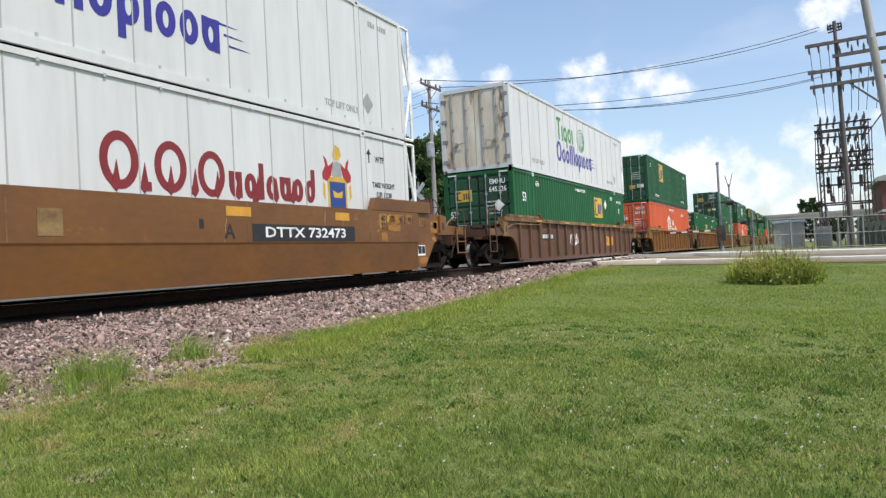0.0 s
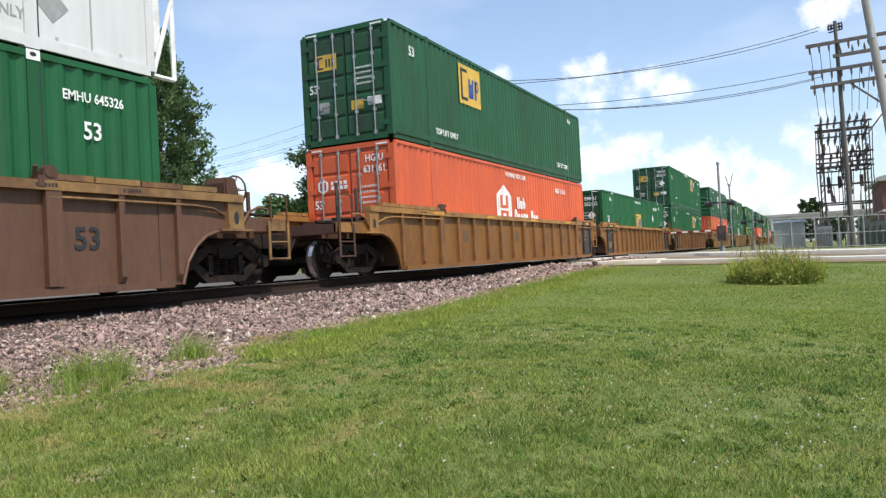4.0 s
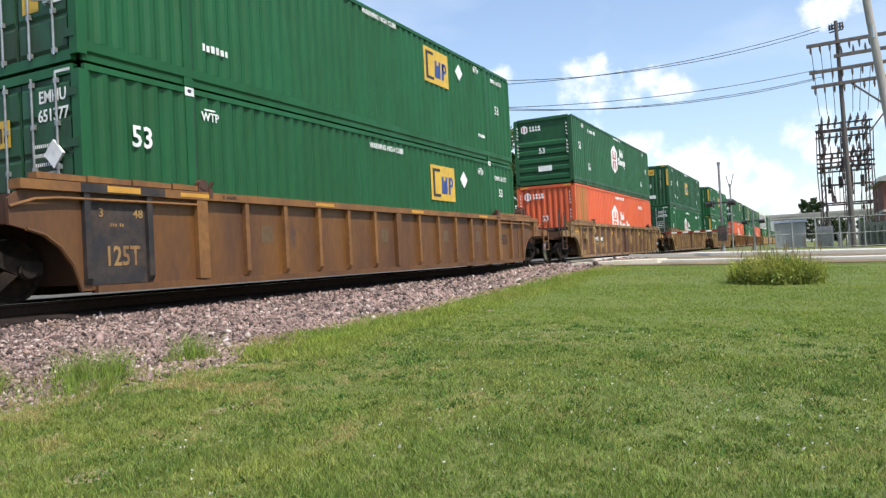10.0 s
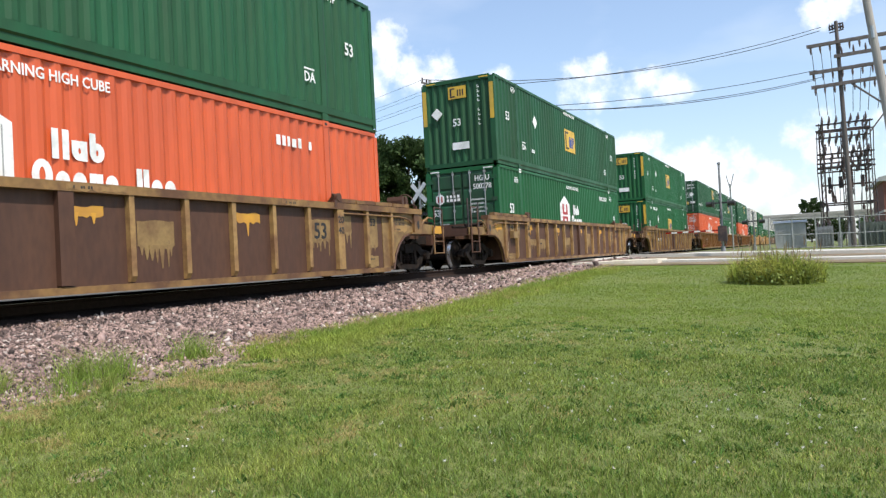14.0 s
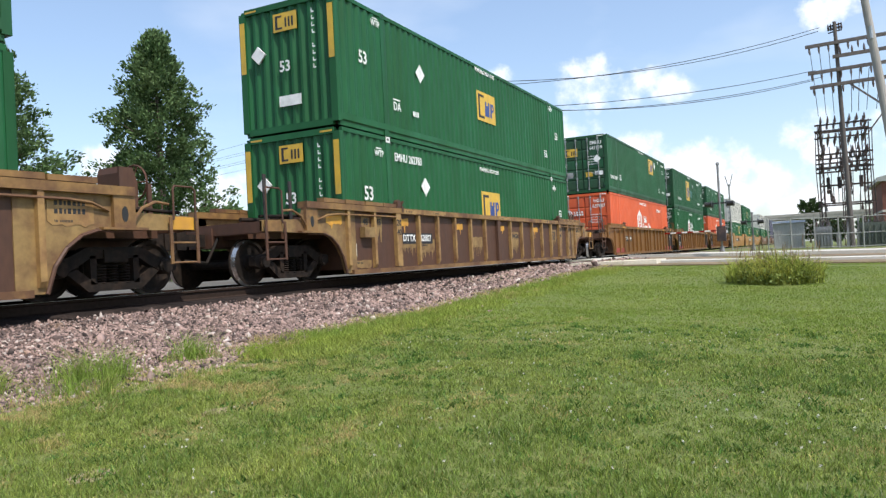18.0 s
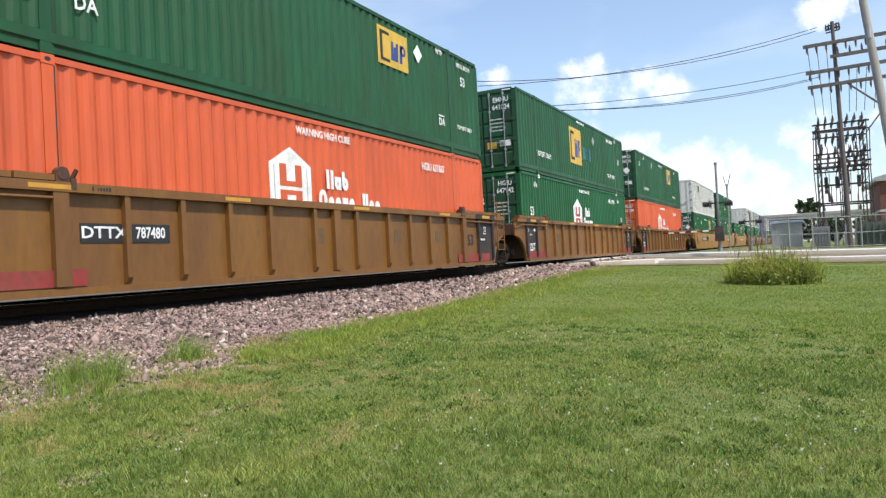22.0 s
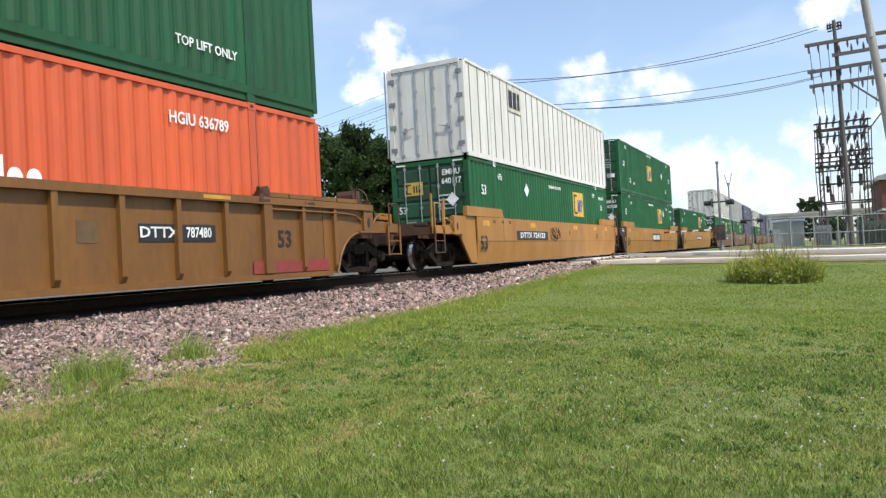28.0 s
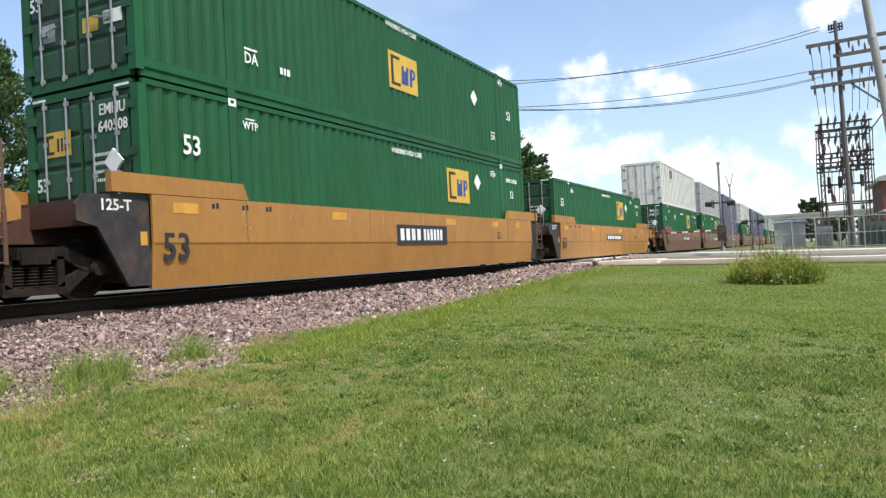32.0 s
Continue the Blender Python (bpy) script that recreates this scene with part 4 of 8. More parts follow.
def container(colour, label, end="door", side="plain", marks="", doors=None, serial="", group="containers on the train"):
    """A 53-foot container; its origin is the middle of its floor."""
    c = thing("shipping_container", pose(0, 0, 0), label, "shipping container", group)
    trim = colour
    dark = doors or colour
    style = side
    me = mesh_of(("side", style), "side_wall", colour, lambda bm: build_side(bm, style))
    for turn in (None, MIRROR_X):
        put("side_wall", me, c, turn)
        put("top_rail", mesh_of("top_rail", "top_rail", trim, shape("top_rail")), c, turn)
        rail = "deep_rail" if style == "deep" else "bottom_rail"
        put("bottom_rail", mesh_of(rail, "bottom_rail", trim, shape(rail)), c, turn)
        for s in (-1, 1):
            post = put("lifting_post", mesh_of("lift_post", "lifting_post", trim, shape("lift_post")), c, (turn or Matrix()) @ pose(0, s * POST, 0))
            put("casting_hole", mesh_of("post_hole", "casting_hole", "signal_black", lambda bm: prism_x(bm, [(0.045 * math.cos(k * math.tau / 10), 0.03 * math.sin(k * math.tau / 10)) for k in range(10)], EDGE + 0.004, EDGE + 0.009)), post, pose(0, 0, TALL - 0.065))
            # solid black strip, painted-in shade of the recess beside the post
            put("post_groove", mesh_of("post_groove", "post_groove", "signal_black", lambda bm: quad_box(bm, EDGE - 0.03, EDGE - 0.011, 0.088, 0.112, 0.17, TALL - 0.14)), post)
            if style == "plain" and not colour.startswith("orange"):
                put("casting_plate", mesh_of("casting_plate", "casting_plate", "marking_white", lambda bm: quad_box(bm, EDGE + 0.004, EDGE + 0.0075, -0.095, 0.095, TALL - 0.14, TALL - 0.005)), post, None, "white-painted lifting casting")
        put("corner_post", mesh_of("corner_post", "corner_post", trim, shape("corner_post")), c, turn)
        put("corner_post", mesh_of("corner_post2", "corner_post", trim, lambda bm: prism_z(bm, [(EDGE - 0.17, HALF), (EDGE - 0.17, HALF - 0.06), (EDGE - 0.05, HALF - 0.06), (EDGE - 0.05, HALF - 0.14), (EDGE, HALF - 0.14), (EDGE, HALF - 0.02), (EDGE - 0.005, HALF)], 0.1, TALL - 0.1)), c, turn)
        put("header", mesh_of("header", "header", trim, shape("header")), c, turn)
        put("end_sill", mesh_of("end_sill", "end_sill", trim, shape("end_sill")), c, turn)
        if style == "seam":
            for y in (-7.0, -5.0, -4.0, -3.0, -2.0, -1.0, 0, 1.0, 2.0, 3.0, 4.0, 5.0, 7.0):
                put("panel_seam", mesh_of("seam", "panel_seam", "grey_paint", shape("seam")), c, (turn or Matrix()) @ pose(0, y, 0))
        if style == "rib":
            for k in range(27):
                y = -HALF + 0.14 + 0.61 * (k + 0.5)
                if abs(abs(y) - POST) > 0.2:
                    put("stiffener", mesh_of("rib", "stiffener", "panel_shadow_grey", shape("rib")), c, (turn or Matrix()) @ pose(0, y, 0))
    put("roof", mesh_of("roof", "roof", trim, shape("roof")), c)
    put("floor", mesh_of("floor", "floor", "running_gear", shape("floor")), c)
    # the end away from the camera's side of the train, and the near end
    put("end_wall", mesh_of("end_wall", "end_wall", colour, shape("end_wall")), c, MIRROR_X)
    if end == "door" or end == "flat":
        kind = "door" if end == "door" else "flat_door"
        for s in (0, 1):
            leaf = put("door", mesh_of(kind, "door", dark, shape(kind)), c, None if s == 0 else Matrix.Diagonal((-1, 1, 1, 1)))
            if end == "door":
                for k in range(5):
                    put("door_panel", mesh_of("door_panel", "door_panel", dark, shape("door_panel")), leaf, pose(0, 0, 0.2 + 0.5 * k))
            for x in (0.3, 0.82):
                put("locking_bar", mesh_of("lock_rod", "locking_bar", "galvanised", shape("lock_rod")), leaf, pose(x, 0, 0))
            put("handle", mesh_of("lock_handle", "handle", "galvanised", shape("lock_handle")), leaf, pose(0.42, 0, random.uniform(-0.03, 0.03)))
            for z in (0.4, 1.1, 1.8, 2.5):
                put("hinge", mesh_of("hinge", "hinge", "grey_steel" if end == "flat" else dark, shape("hinge")), leaf, pose(0, 0, z))
    else:
        put("end_wall", mesh_of(end, "end_wall", colour, shape("louvre_wall" if end == "louvre" else "end_wall")), c)
        if end == "louvre":
            for k in range(5):
                put("wall_pressing", mesh_of("louvre_strip", "wall_pressing", colour, shape("louvre")), c, pose(0, 0, 0.2 + k * 0.36))
    if end in ("door", "front"):
        for s in (-1, 1):
            end_flat("corner_marking", ("tips", s), "marking_white" if end == "door" else "marking_yellow", c, end_box(s * 0.95 - 0.16, s * 0.95 + 0.16, TALL - 0.1, TALL - 0.06, -HALF + 0.003))
    decorate(c, marks, end, serial)
    return c


def end_box(x0, x1, z0, z1, y=-HALF + 0.012):
    def build(bm):
        quad_box(bm, x0, x1, y - 0.004, y, z0, z1)
    return build


# markings of a side wall by scheme: what, along the wall, height, size
SCHEMES = {
    "high": [("53", -7.05, 1.96, 0.44), ("WTP", -5.65, 2.47, 0.2), ("warn", 0.0, 2.6, 0.17), ("emblem", 2.87, 1.98, 1.42, 0.93), ("diamond", 4.2, 2.18), ("WTP", 5.42, 2.48, 0.2), ("serial", 6.98, 2.4, 0.19), ("53", 6.94, 1.94, 0.34)],
    "late": [("53", -7.0, 1.96, 0.42), ("WTP", -5.65, 2.42, 0.2), ("diamond", -3.2, 2.18), ("warn", 0.0, 2.46, 0.17), ("emblem", 3.15, 1.95, 1.5, 1.02), ("WTP", 5.65, 2.43, 0.2), ("serial", 7.0, 2.38, 0.19), ("53", 6.98, 1.94, 0.34)],
    "low": [("53", -7.02, 1.5, 0.44), ("WTP", -6.5, 2.46, 0.2), ("warn", 0.0, 2.6, 0.17), ("emblem", 0.02, 1.46, 1.44, 0.98), ("WTP", 6.4, 2.45, 0.2), ("53", 7.0, 1.5, 0.38)],
    "house": [("53", -7.0, 1.5, 0.44), ("WTP", -6.5, 2.45, 0.2), ("warn", 0.0, 2.6, 0.19), ("serial", 4.95, 2.4, 0.27), ("WTP", 6.38, 2.44, 0.2), ("53", 6.98, 1.5, 0.38)],
    "bare_house": [("warn", 0.0, 2.6, 0.21), ("serial", 4.85, 2.37, 0.27)],
    "deep_high": [("53", -7.0, 2.1, 0.4), ("bars", -5.75, 0.66, 6, 0.12), ("warn", -0.05, 2.73, 0.17), ("emblem", 2.8, 2.18, 1.42, 0.92), ("diamond", 4.22, 2.34), ("WTP", 5.4, 2.62, 0.2), ("serial", 6.98, 2.55, 0.18), ("53", 6.94, 1.66, 0.36), ("bars", 5.4, 0.66, 6, 0.1)],
    "deep_mid": [("53", -7.0, 1.65, 0.4), ("WTP", -6.4, 2.58, 0.2), ("DA", -5.55, 0.78, 0.28), ("bars", -4.75, 0.68, 4, 0.13), ("warn", 0.02, 2.73, 0.17), ("emblem", 0.02, 1.66, 1.42, 0.9), ("WTP", 6.4, 2.62, 0.2), ("53", 7.0, 1.64, 0.38), ("DA", 5.6, 0.78, 0.26)],
    "deep_late": [("TOP LIFT ONLY", -6.92, 0.77, 0.24), ("DA", -5.48, 0.8, 0.3), ("warn", 0.05, 2.78, 0.17), ("emblem", 3.03, 2.18, 1.44, 0.9), ("diamond", 4.3, 2.36), ("WTP", 5.52, 2.68, 0.2), ("serial", 7.08, 2.58, 0.18), ("53", 7.0, 2.13, 0.36), ("DA", 5.52, 0.78, 0.28), ("TOP LIFT ONLY", 7.0, 0.78, 0.16)],
    "deep_tall": [("TOP LIFT ONLY", -5.3, 0.78, 0.27), ("TOP LIFT ONLY", 5.2, 0.77, 0.24), ("emblem", -0.95, 1.62, 1.75, 1.54), ("warn", -0.05, 2.72, 0.14), ("grey_diamond", 2.02, 2.18), ("serial", 5.15, 2.53, 0.24), ("WTP", 6.32, 2.64, 0.2), ("53", 6.92, 1.64, 0.36), ("smear", 0.62, 1.5)],
    "deep_far": [("53", -6.98, 2.13, 0.36), ("WTP", -5.6, 2.56, 0.2), ("TOP LIFT ONLY", -5.25, 0.72, 0.24), ("grey_diamond", -3.15, 2.36), ("warn", 0.0, 2.58, 0.16), ("emblem", 3.15, 2.1, 1.5, 1.0), ("WTP", 5.65, 2.56, 0.2), ("TOP LIFT ONLY", 5.1, 0.73, 0.22)],
    "deep_front": [("emblem", -3.42, 2.08, 1.5, 1.15), ("TOP LIFT ONLY", -5.1, 0.46, 0.22), ("TOP LIFT ONLY", 5.38, 0.52, 0.24), ("WTP", 6.5, 2.45, 0.2), ("53", -6.95, 2.3, 0.34)],
    "deep_hexagon": [("WTP", -6.42, 2.57, 0.2), ("53", -6.96, 1.65, 0.42), ("DA", -5.54, 0.8, 0.3), ("serial", -5.05, 2.53, 0.22), ("warn", 0.02, 2.75, 0.17), ("53", 7.1, 1.66, 0.38), ("DA", 5.64, 0.79, 0.28), ("WTP", 6.45, 2.6, 0.2)],
}


def side_marks(c, scheme, serial):
    for what, y, z, *size in SCHEMES[scheme]:
        if what == "emblem":
            emblem_plate(c, y, z, *size)
        elif what == "diamond":
            diamond(c, y, z, 0.24)
        elif what == "grey_diamond":
            diamond(c, y, z, 0.22, mat="marking_grey")
        elif what == "bars":
            bars_row(c, y, z, *size)
        elif what == "warn":
            text_on_side(c, "WARNING HIGH CUBE", y, z, size[0], squeeze=0.86)
        elif what == "smear":
            for k in range(3):
                bars_row(c, y - 0.45 + 0.3 * k, z - 0.32, 2, 0.55, "marking_teal", gap=0.12)
        elif what == "serial":
            if serial:
                text_on_side(c, serial, y, z, size[0], squeeze=0.85)
            else:
                bars_row(c, y - 0.5, z - size[0] / 2, 9, size[0] * 0.7)
        else:
            text_on_side(c, what, y, z, size[0])
            if what in ("WTP", "DA"):
                tagged(put("lettering_marking", mesh_of(("overline", size[0]), "lettering_marking", "marking_white", lambda bm: flat(bm, -size[0] * 0.6, size[0] * 0.6, size[0] * 0.55, size[0] * 0.68, EDGE - 0.006)), c, pose(0, y, z)), kind="stuff")


def decorate(c, marks, end, serial):
    """Painted markings, by name."""
    m = marks.split()
    for scheme in m:
        if scheme in SCHEMES:
            side_marks(c, scheme, serial)
    if "house" in m or "bare_house" in m:
        house_emblem(c, -1.15, 1.52, "orange_paint" if "orange" in m else "marking_red", long_word="orange" in m)
    if "deep_hexagon" in m:
        house_emblem(c, -0.68, 1.69, "marking_red", pointed=True)
    if "fore_diamond" in m:
        diamond(c, -4.28, 1.84, 0.24)
    if "aft_diamond" in m:
        diamond(c, 4.26, 1.8, 0.24)
    if "fore_serial" in m:
        text_on_side(c, serial, -5.12, 2.45, 0.27, squeeze=0.85)
    if "aft_serial" in m:
        text_on_side(c, serial, 5.1, 2.4, 0.25, squeeze=0.85)
    if end == "door":
        if serial:
            text_on_end(c, serial.split()[0], 0.72, TALL * 0.86, 0.24, y=-HALF + 0.008)
            text_on_end(c, serial.split()[1], 0.72, TALL * 0.77, 0.24, y=-HALF + 0.008)
        for k in range(4):
            bars_row_end(c, 0.3, TALL * (0.62 - 0.045 * k), 12, 0.07)
        text_on_end(c, "53", -0.95, TALL * 0.5, 0.3, y=-HALF + 0.008)
        end_flat("notice_label", "label1", "marking_white", c, end_box(0.62, 1.02, TALL * 0.3, TALL * 0.37), "white notice label")
        end_flat("notice_label", "label2", "marking_yellow", c, end_box(0.15, 0.5, TALL * 0.28, TALL * 0.36), "yellow notice label")
        end_flat("notice_label", "label3", "marking_grey", c, end_box(-0.8, -0.5, TALL * 0.28, TALL * 0.38), "grey notice label")
        if "emblem_door" in m:
            emblem_plate_end(c, -0.55, TALL * 0.72)
        if "house_door" in m:
            disc_end(c, -0.8, TALL * 0.66)
        if "placard_door" in m:
            diamond_end(c, 0.75, TALL * 0.58)
    if end in ("front", "louvre"):
        text_on_end(c, "53", -0.05, TALL * 0.5, 0.34, y=-HALF + 0.0)
        end_flat("notice_label", "label4", "marking_white", c, end_box(-0.25, 0.35, TALL * 0.2, TALL * 0.28, -HALF + 0.01), "white notice label")
        if end == "front" and "emblem_end" in m:
            emblem_plate_end(c, 0.0, TALL * 0.84)
            diamond_end(c, -0.75, TALL * 0.62)
            for s in (-1, 1):
                end_flat("warning_stripe", ("stripe", s), "marking_yellow", c, end_box(s * 1.2 - 0.07, s * 1.2 + 0.07, TALL * 0.5, TALL * 0.9, -HALF - 0.004), "yellow warning stripe")
            column_end(c, 0.75)
        else:
            disc_end(c, -0.8, TALL * 0.84)
            column_end(c, 1.08)
            column_end(c, -1.12)


def column_end(c, x):
    def build(bm):
        for k in range(9):
            if k != 4:
                quad_box(bm, x - 0.035, x + 0.035, -HALF - 0.006, -HALF - 0.002, TALL * 0.86 - k * 0.15, TALL * 0.86 - k * 0.15 + 0.03)
                quad_box(bm, x - 0.035, x - 0.015, -HALF - 0.006, -HALF - 0.002, TALL * 0.86 - k * 0.15 + 0.03, TALL * 0.86 - k * 0.15 + 0.09)
    tagged(put("lettering_marking", mesh_of(("column", x), "lettering_marking", "marking_white", build), c), kind="stuff")


def bars_row_end(c, x, z, n, size):
    def build(bm):
        for a, w, b, t in glyph_row("aababaaabaaabaa"[:n], size):
            quad_box(bm, a, a + w, -HALF + 0.008, -HALF + 0.012, b, t)
    tagged(put("lettering_marking", mesh_of(("endbars", n, size), "lettering_marking", "marking_white", build), c, pose(x, 0, z)), kind="stuff")


def emblem_plate_end(c, x, z):
    y = -HALF + 0.006
    def plate(bm):
        quad_box(bm, -0.32, 0.32, y - 0.004, y, -0.2, 0.2)
    def dark(bm):
        quad_box(bm, -0.26, -0.2, y - 0.008, y - 0.004, -0.15, 0.15)
        for q in (-0.15, 0.11):
            quad_box(bm, -0.2, -0.08, y - 0.008, y - 0.004, q, q + 0.04)
        for q in (0.0, 0.09, 0.18):
            quad_box(bm, q, q + 0.045, y - 0.008, y - 0.004, -0.12, 0.09)
    p = put("emblem", mesh_of("plate_end", "emblem", "marking_yellow", plate), c, pose(x, 0, z), "yellow rectangular emblem")
    tagged(put("emblem_marking", mesh_of("plate_end_dark", "emblem_marking", "marking_black", dark), p), kind="stuff")


def disc_end(c, x, z):
    y = -HALF + 0.006
    def build(bm):
        outline = [(0.17 * math.cos(k * math.tau / 6 + 0.52), 0.19 * math.sin(k * math.tau / 6 + 0.52)) for k in range(6)]
        a = [bm.verts.new((u, y - 0.012, w)) for u, w in outline]
        b = [bm.verts.new((u, y - 0.004, w)) for u, w in outline]
        bm.faces.new(a)
        bm.faces.new(b[::-1])
        for i in range(6):
            bm.faces.new((a[i], b[i], b[(i + 1) % 6], a[(i + 1) % 6]))

    def word(bm):
        for a0, a1 in ((0.24, 0.32), (0.36, 0.46), (0.5, 0.58), (0.62, 0.72)):
            quad_box(bm, a0, a1, y - 0.012, y - 0.004, -0.1, -0.01)
            quad_box(bm, a0, a1 - 0.02, y - 0.012, y - 0.004, 0.02, 0.11)
    p = put("emblem", mesh_of("disc_end", "emblem", "marking_white", build), c, pose(x, 0, z), "white hexagonal emblem")
    def bars(bm):
        for a in (-0.09, 0.04):
            quad_box(bm, a, a + 0.05, y - 0.015, y - 0.01, -0.1, 0.1)
    tagged(put("emblem_marking", mesh_of("disc_bars", "emblem_marking", "marking_red", bars), p), kind="stuff")
    tagged(put("lettering_block", mesh_of("disc_word", "lettering_block", "marking_white", word), p), kind="stuff")


def diamond_end(c, x, z, r=0.2):
    y = -HALF - 0.03
    def build(bm):
        outline = [(-r, 0), (0, -r), (r, 0), (0, r)]
        a = [bm.verts.new((u, y - 0.006, w)) for u, w in outline]
        b = [bm.verts.new((u, y + 0.03, w)) for u, w in outline]
        bm.faces.new(a)
        bm.faces.new(b[::-1])
        for i in range(4):
            bm.faces.new((a[i], b[i], b[(i + 1) % 4], a[(i + 1) % 4]))
    put("placard", mesh_of("diamond_end", "placard", "marking_white", build), c, pose(x, 0, z), "diamond-shaped placard holder")

# ---------------------------------------------------------------- well cars
SIDE = 1.5            # outer face of the posts, from the track's middle
WHEEL = 0.42
AXLE = 0.89


def wheelset_mesh():
    bm = bmesh.new()
    rod(bm, (-1.1, 0, 0), (1.1, 0, 0), 0.085, n=12)
    for s in (-1, 1):
        prof = [(-0.07, 0.12), (-0.07, 0.36), (-0.075, 0.44), (-0.045, 0.446), (-0.03, 0.425), (0.065, 0.415), (0.065, 0.36), (0.03, 0.33), (0.02, 0.16), (0.07, 0.13)]
        lathe(bm, (s * 0.76, 0, 0), (s, 0, 0), prof, 28)
        lathe(bm, (s * 1.06, 0, 0), (s, 0, 0), [(0, 0.12), (0.1, 0.12), (0.13, 0.09), (0.13, 0.03)], 10)
    me = finish(bm, "wheelset", "running_gear")
    me.materials.append(MATS["wheel_tread"])
    for p in me.polygons:
        c = p.center
        if 0.405 < math.hypot(c.y, c.z) < 0.425 and 0.6 < abs(c.x) < 0.84:
            p.material_index = 1
    return me


WHEELSET = wheelset_mesh()
WHEELS = []           # (wheelset, height, place along the bogie)


def side_frame(bm):
    x0, x1 = 0.98, 1.12
    prism_x(bm, [(-1.12, 0.36), (-1.12, 0.52), (-0.75, 0.58), (-0.45, 0.72), (0.45, 0.72), (0.75, 0.58), (1.12, 0.52), (1.12, 0.36), (0.92, 0.3), (0.8, 0.36), (0.62, 0.44), (0.42, 0.56), (-0.42, 0.56), (-0.62, 0.44), (-0.8, 0.36), (-0.92, 0.3)], x0, x1)
    prism_x(bm, [(-0.78, 0.36), (-0.62, 0.42), (-0.34, 0.22), (0.34, 0.22), (0.62, 0.42), (0.78, 0.36), (0.45, 0.1), (-0.45, 0.1)], x0, x1)
    for y in (-0.36, 0.36):
        quad_box(bm, x0, x1, y - 0.05, y + 0.05, 0.2, 0.6)
    quad_box(bm, 0.9, 0.975, -0.42, 0.42, 0.14, 0.66)
    rod(bm, (1.0, -AXLE, 0.42), (1.2, -AXLE, 0.42), 0.13, 0.1, 12)
    rod(bm, (1.0, AXLE, 0.42), (1.2, AXLE, 0.42), 0.13, 0.1, 12)


def springs(bm):
    for y in (-0.2, 0.0, 0.2):
        for k in range(7):
            lathe(bm, (1.05, y, 0.2 + k * 0.04), (0, 0, 1), [(0, 0.07), (0.012, 0.085), (0.024, 0.07)], 10)


def bolster(bm):
    quad_box(bm, -1.15, 1.15, -0.2, 0.2, 0.5, 0.68)
    rod(bm, (0, 0, 0.6), (0, 0, 0.82), 0.22, n=16)
    for y in (-0.5, 0.5):
        quad_box(bm, -0.7, 0.7, y - 0.05, y + 0.05, 0.28, 0.38)


def bogie(car, y, label="black cast steel freight bogie"):
    b = put("bogie", mesh_of("bolster", "bogie", "running_gear", bolster), car, pose(0, y, 0), label)
    for turn in (None, MIRROR_X):
        put("side_frame", mesh_of("side_frame", "side_frame", "running_gear", side_frame), b, turn)
        put("spring_nest", mesh_of("springs", "spring_nest", "running_gear", springs), b, turn)
    for dy in (-AXLE, AXLE):
        w = put("wheelset", WHEELSET, b, pose(0, dy, WHEEL), "steel wheelset with polished treads")
        WHEELS.append((w, dy))
    return b


def mirrored(outline, s):
    return outline if s > 0 else [(-y, z) for y, z in outline[::-1]]


ARCH = [(0.95, 0.93), (0.72, 0.86), (0.5, 0.7), (0.32, 0.46), (0.2, 0.12)]


def end_web(kind):
    """Outline of the side plate over the bogie, outwards from the container's end."""
    if kind == "coupler":
        return [(-0.2, 0.12), (-0.2, 1.42), (1.55, 1.42), (1.6, 1.2), (2.75, 1.16), (2.75, 0.96), (1.5, 0.94)] + ARCH
    return [(-0.2, 0.12), (-0.2, 1.42), (1.0, 1.42), (1.15, 1.3), (1.15, 0.98)] + ARCH


def smooth_web(kind):
    if kind == "coupler":
        return [(0.03, 0.14), (0.03, 1.46), (1.5, 1.46), (1.6, 1.2), (2.75, 1.16), (2.75, 0.96), (1.5, 0.94), (1.1, 0.9), (0.42, 0.14)]
    return [(0.03, 0.14), (0.03, 1.46), (1.1, 1.42), (1.22, 1.28), (1.22, 1.06), (0.9, 0.98), (0.42, 0.14)]


def ladder(bm, y0, y1, x, z0, z1, rungs):
    for y in (y0, y1):
        bent_rod(bm, [(x, y, z0), (x, y, z1), (x - 0.12, y, z1 + 0.02)], 0.018)
        quad_box(bm, x - 0.012, x + 0.012, y - 0.025, y + 0.025, z0, min(z1, 1.2))
    for k in range(rungs):
        z = z0 + 0.02 + k * 0.3
        rod(bm, (x, y0, z), (x, y1, z), 0.014, n=6)


def stirrup(bm, y0, y1, x, z0, z1):
    """A step of flat bars hanging below the end sill."""
    for y in (y0, y1):
        quad_box(bm, x - 0.01, x + 0.01, y - 0.028, y + 0.028, z0, z1)
    for z in (z0 + 0.02, z0 + 0.32):
        rod(bm, (x, y0, z), (x, y1, z), 0.016, n=6)


def grab_iron(bm, y0, y1, x, z0, z1):
    bent_rod(bm, [(x, y0, z0), (x, y0, z1 - 0.05), (x - 0.02, y0 + (0.05 if y1 > y0 else -0.05), z1), (x - 0.02, y1 - (0.05 if y1 > y0 else -0.05), z1), (x, y1, z1 - 0.05), (x, y1, z0)], 0.017)


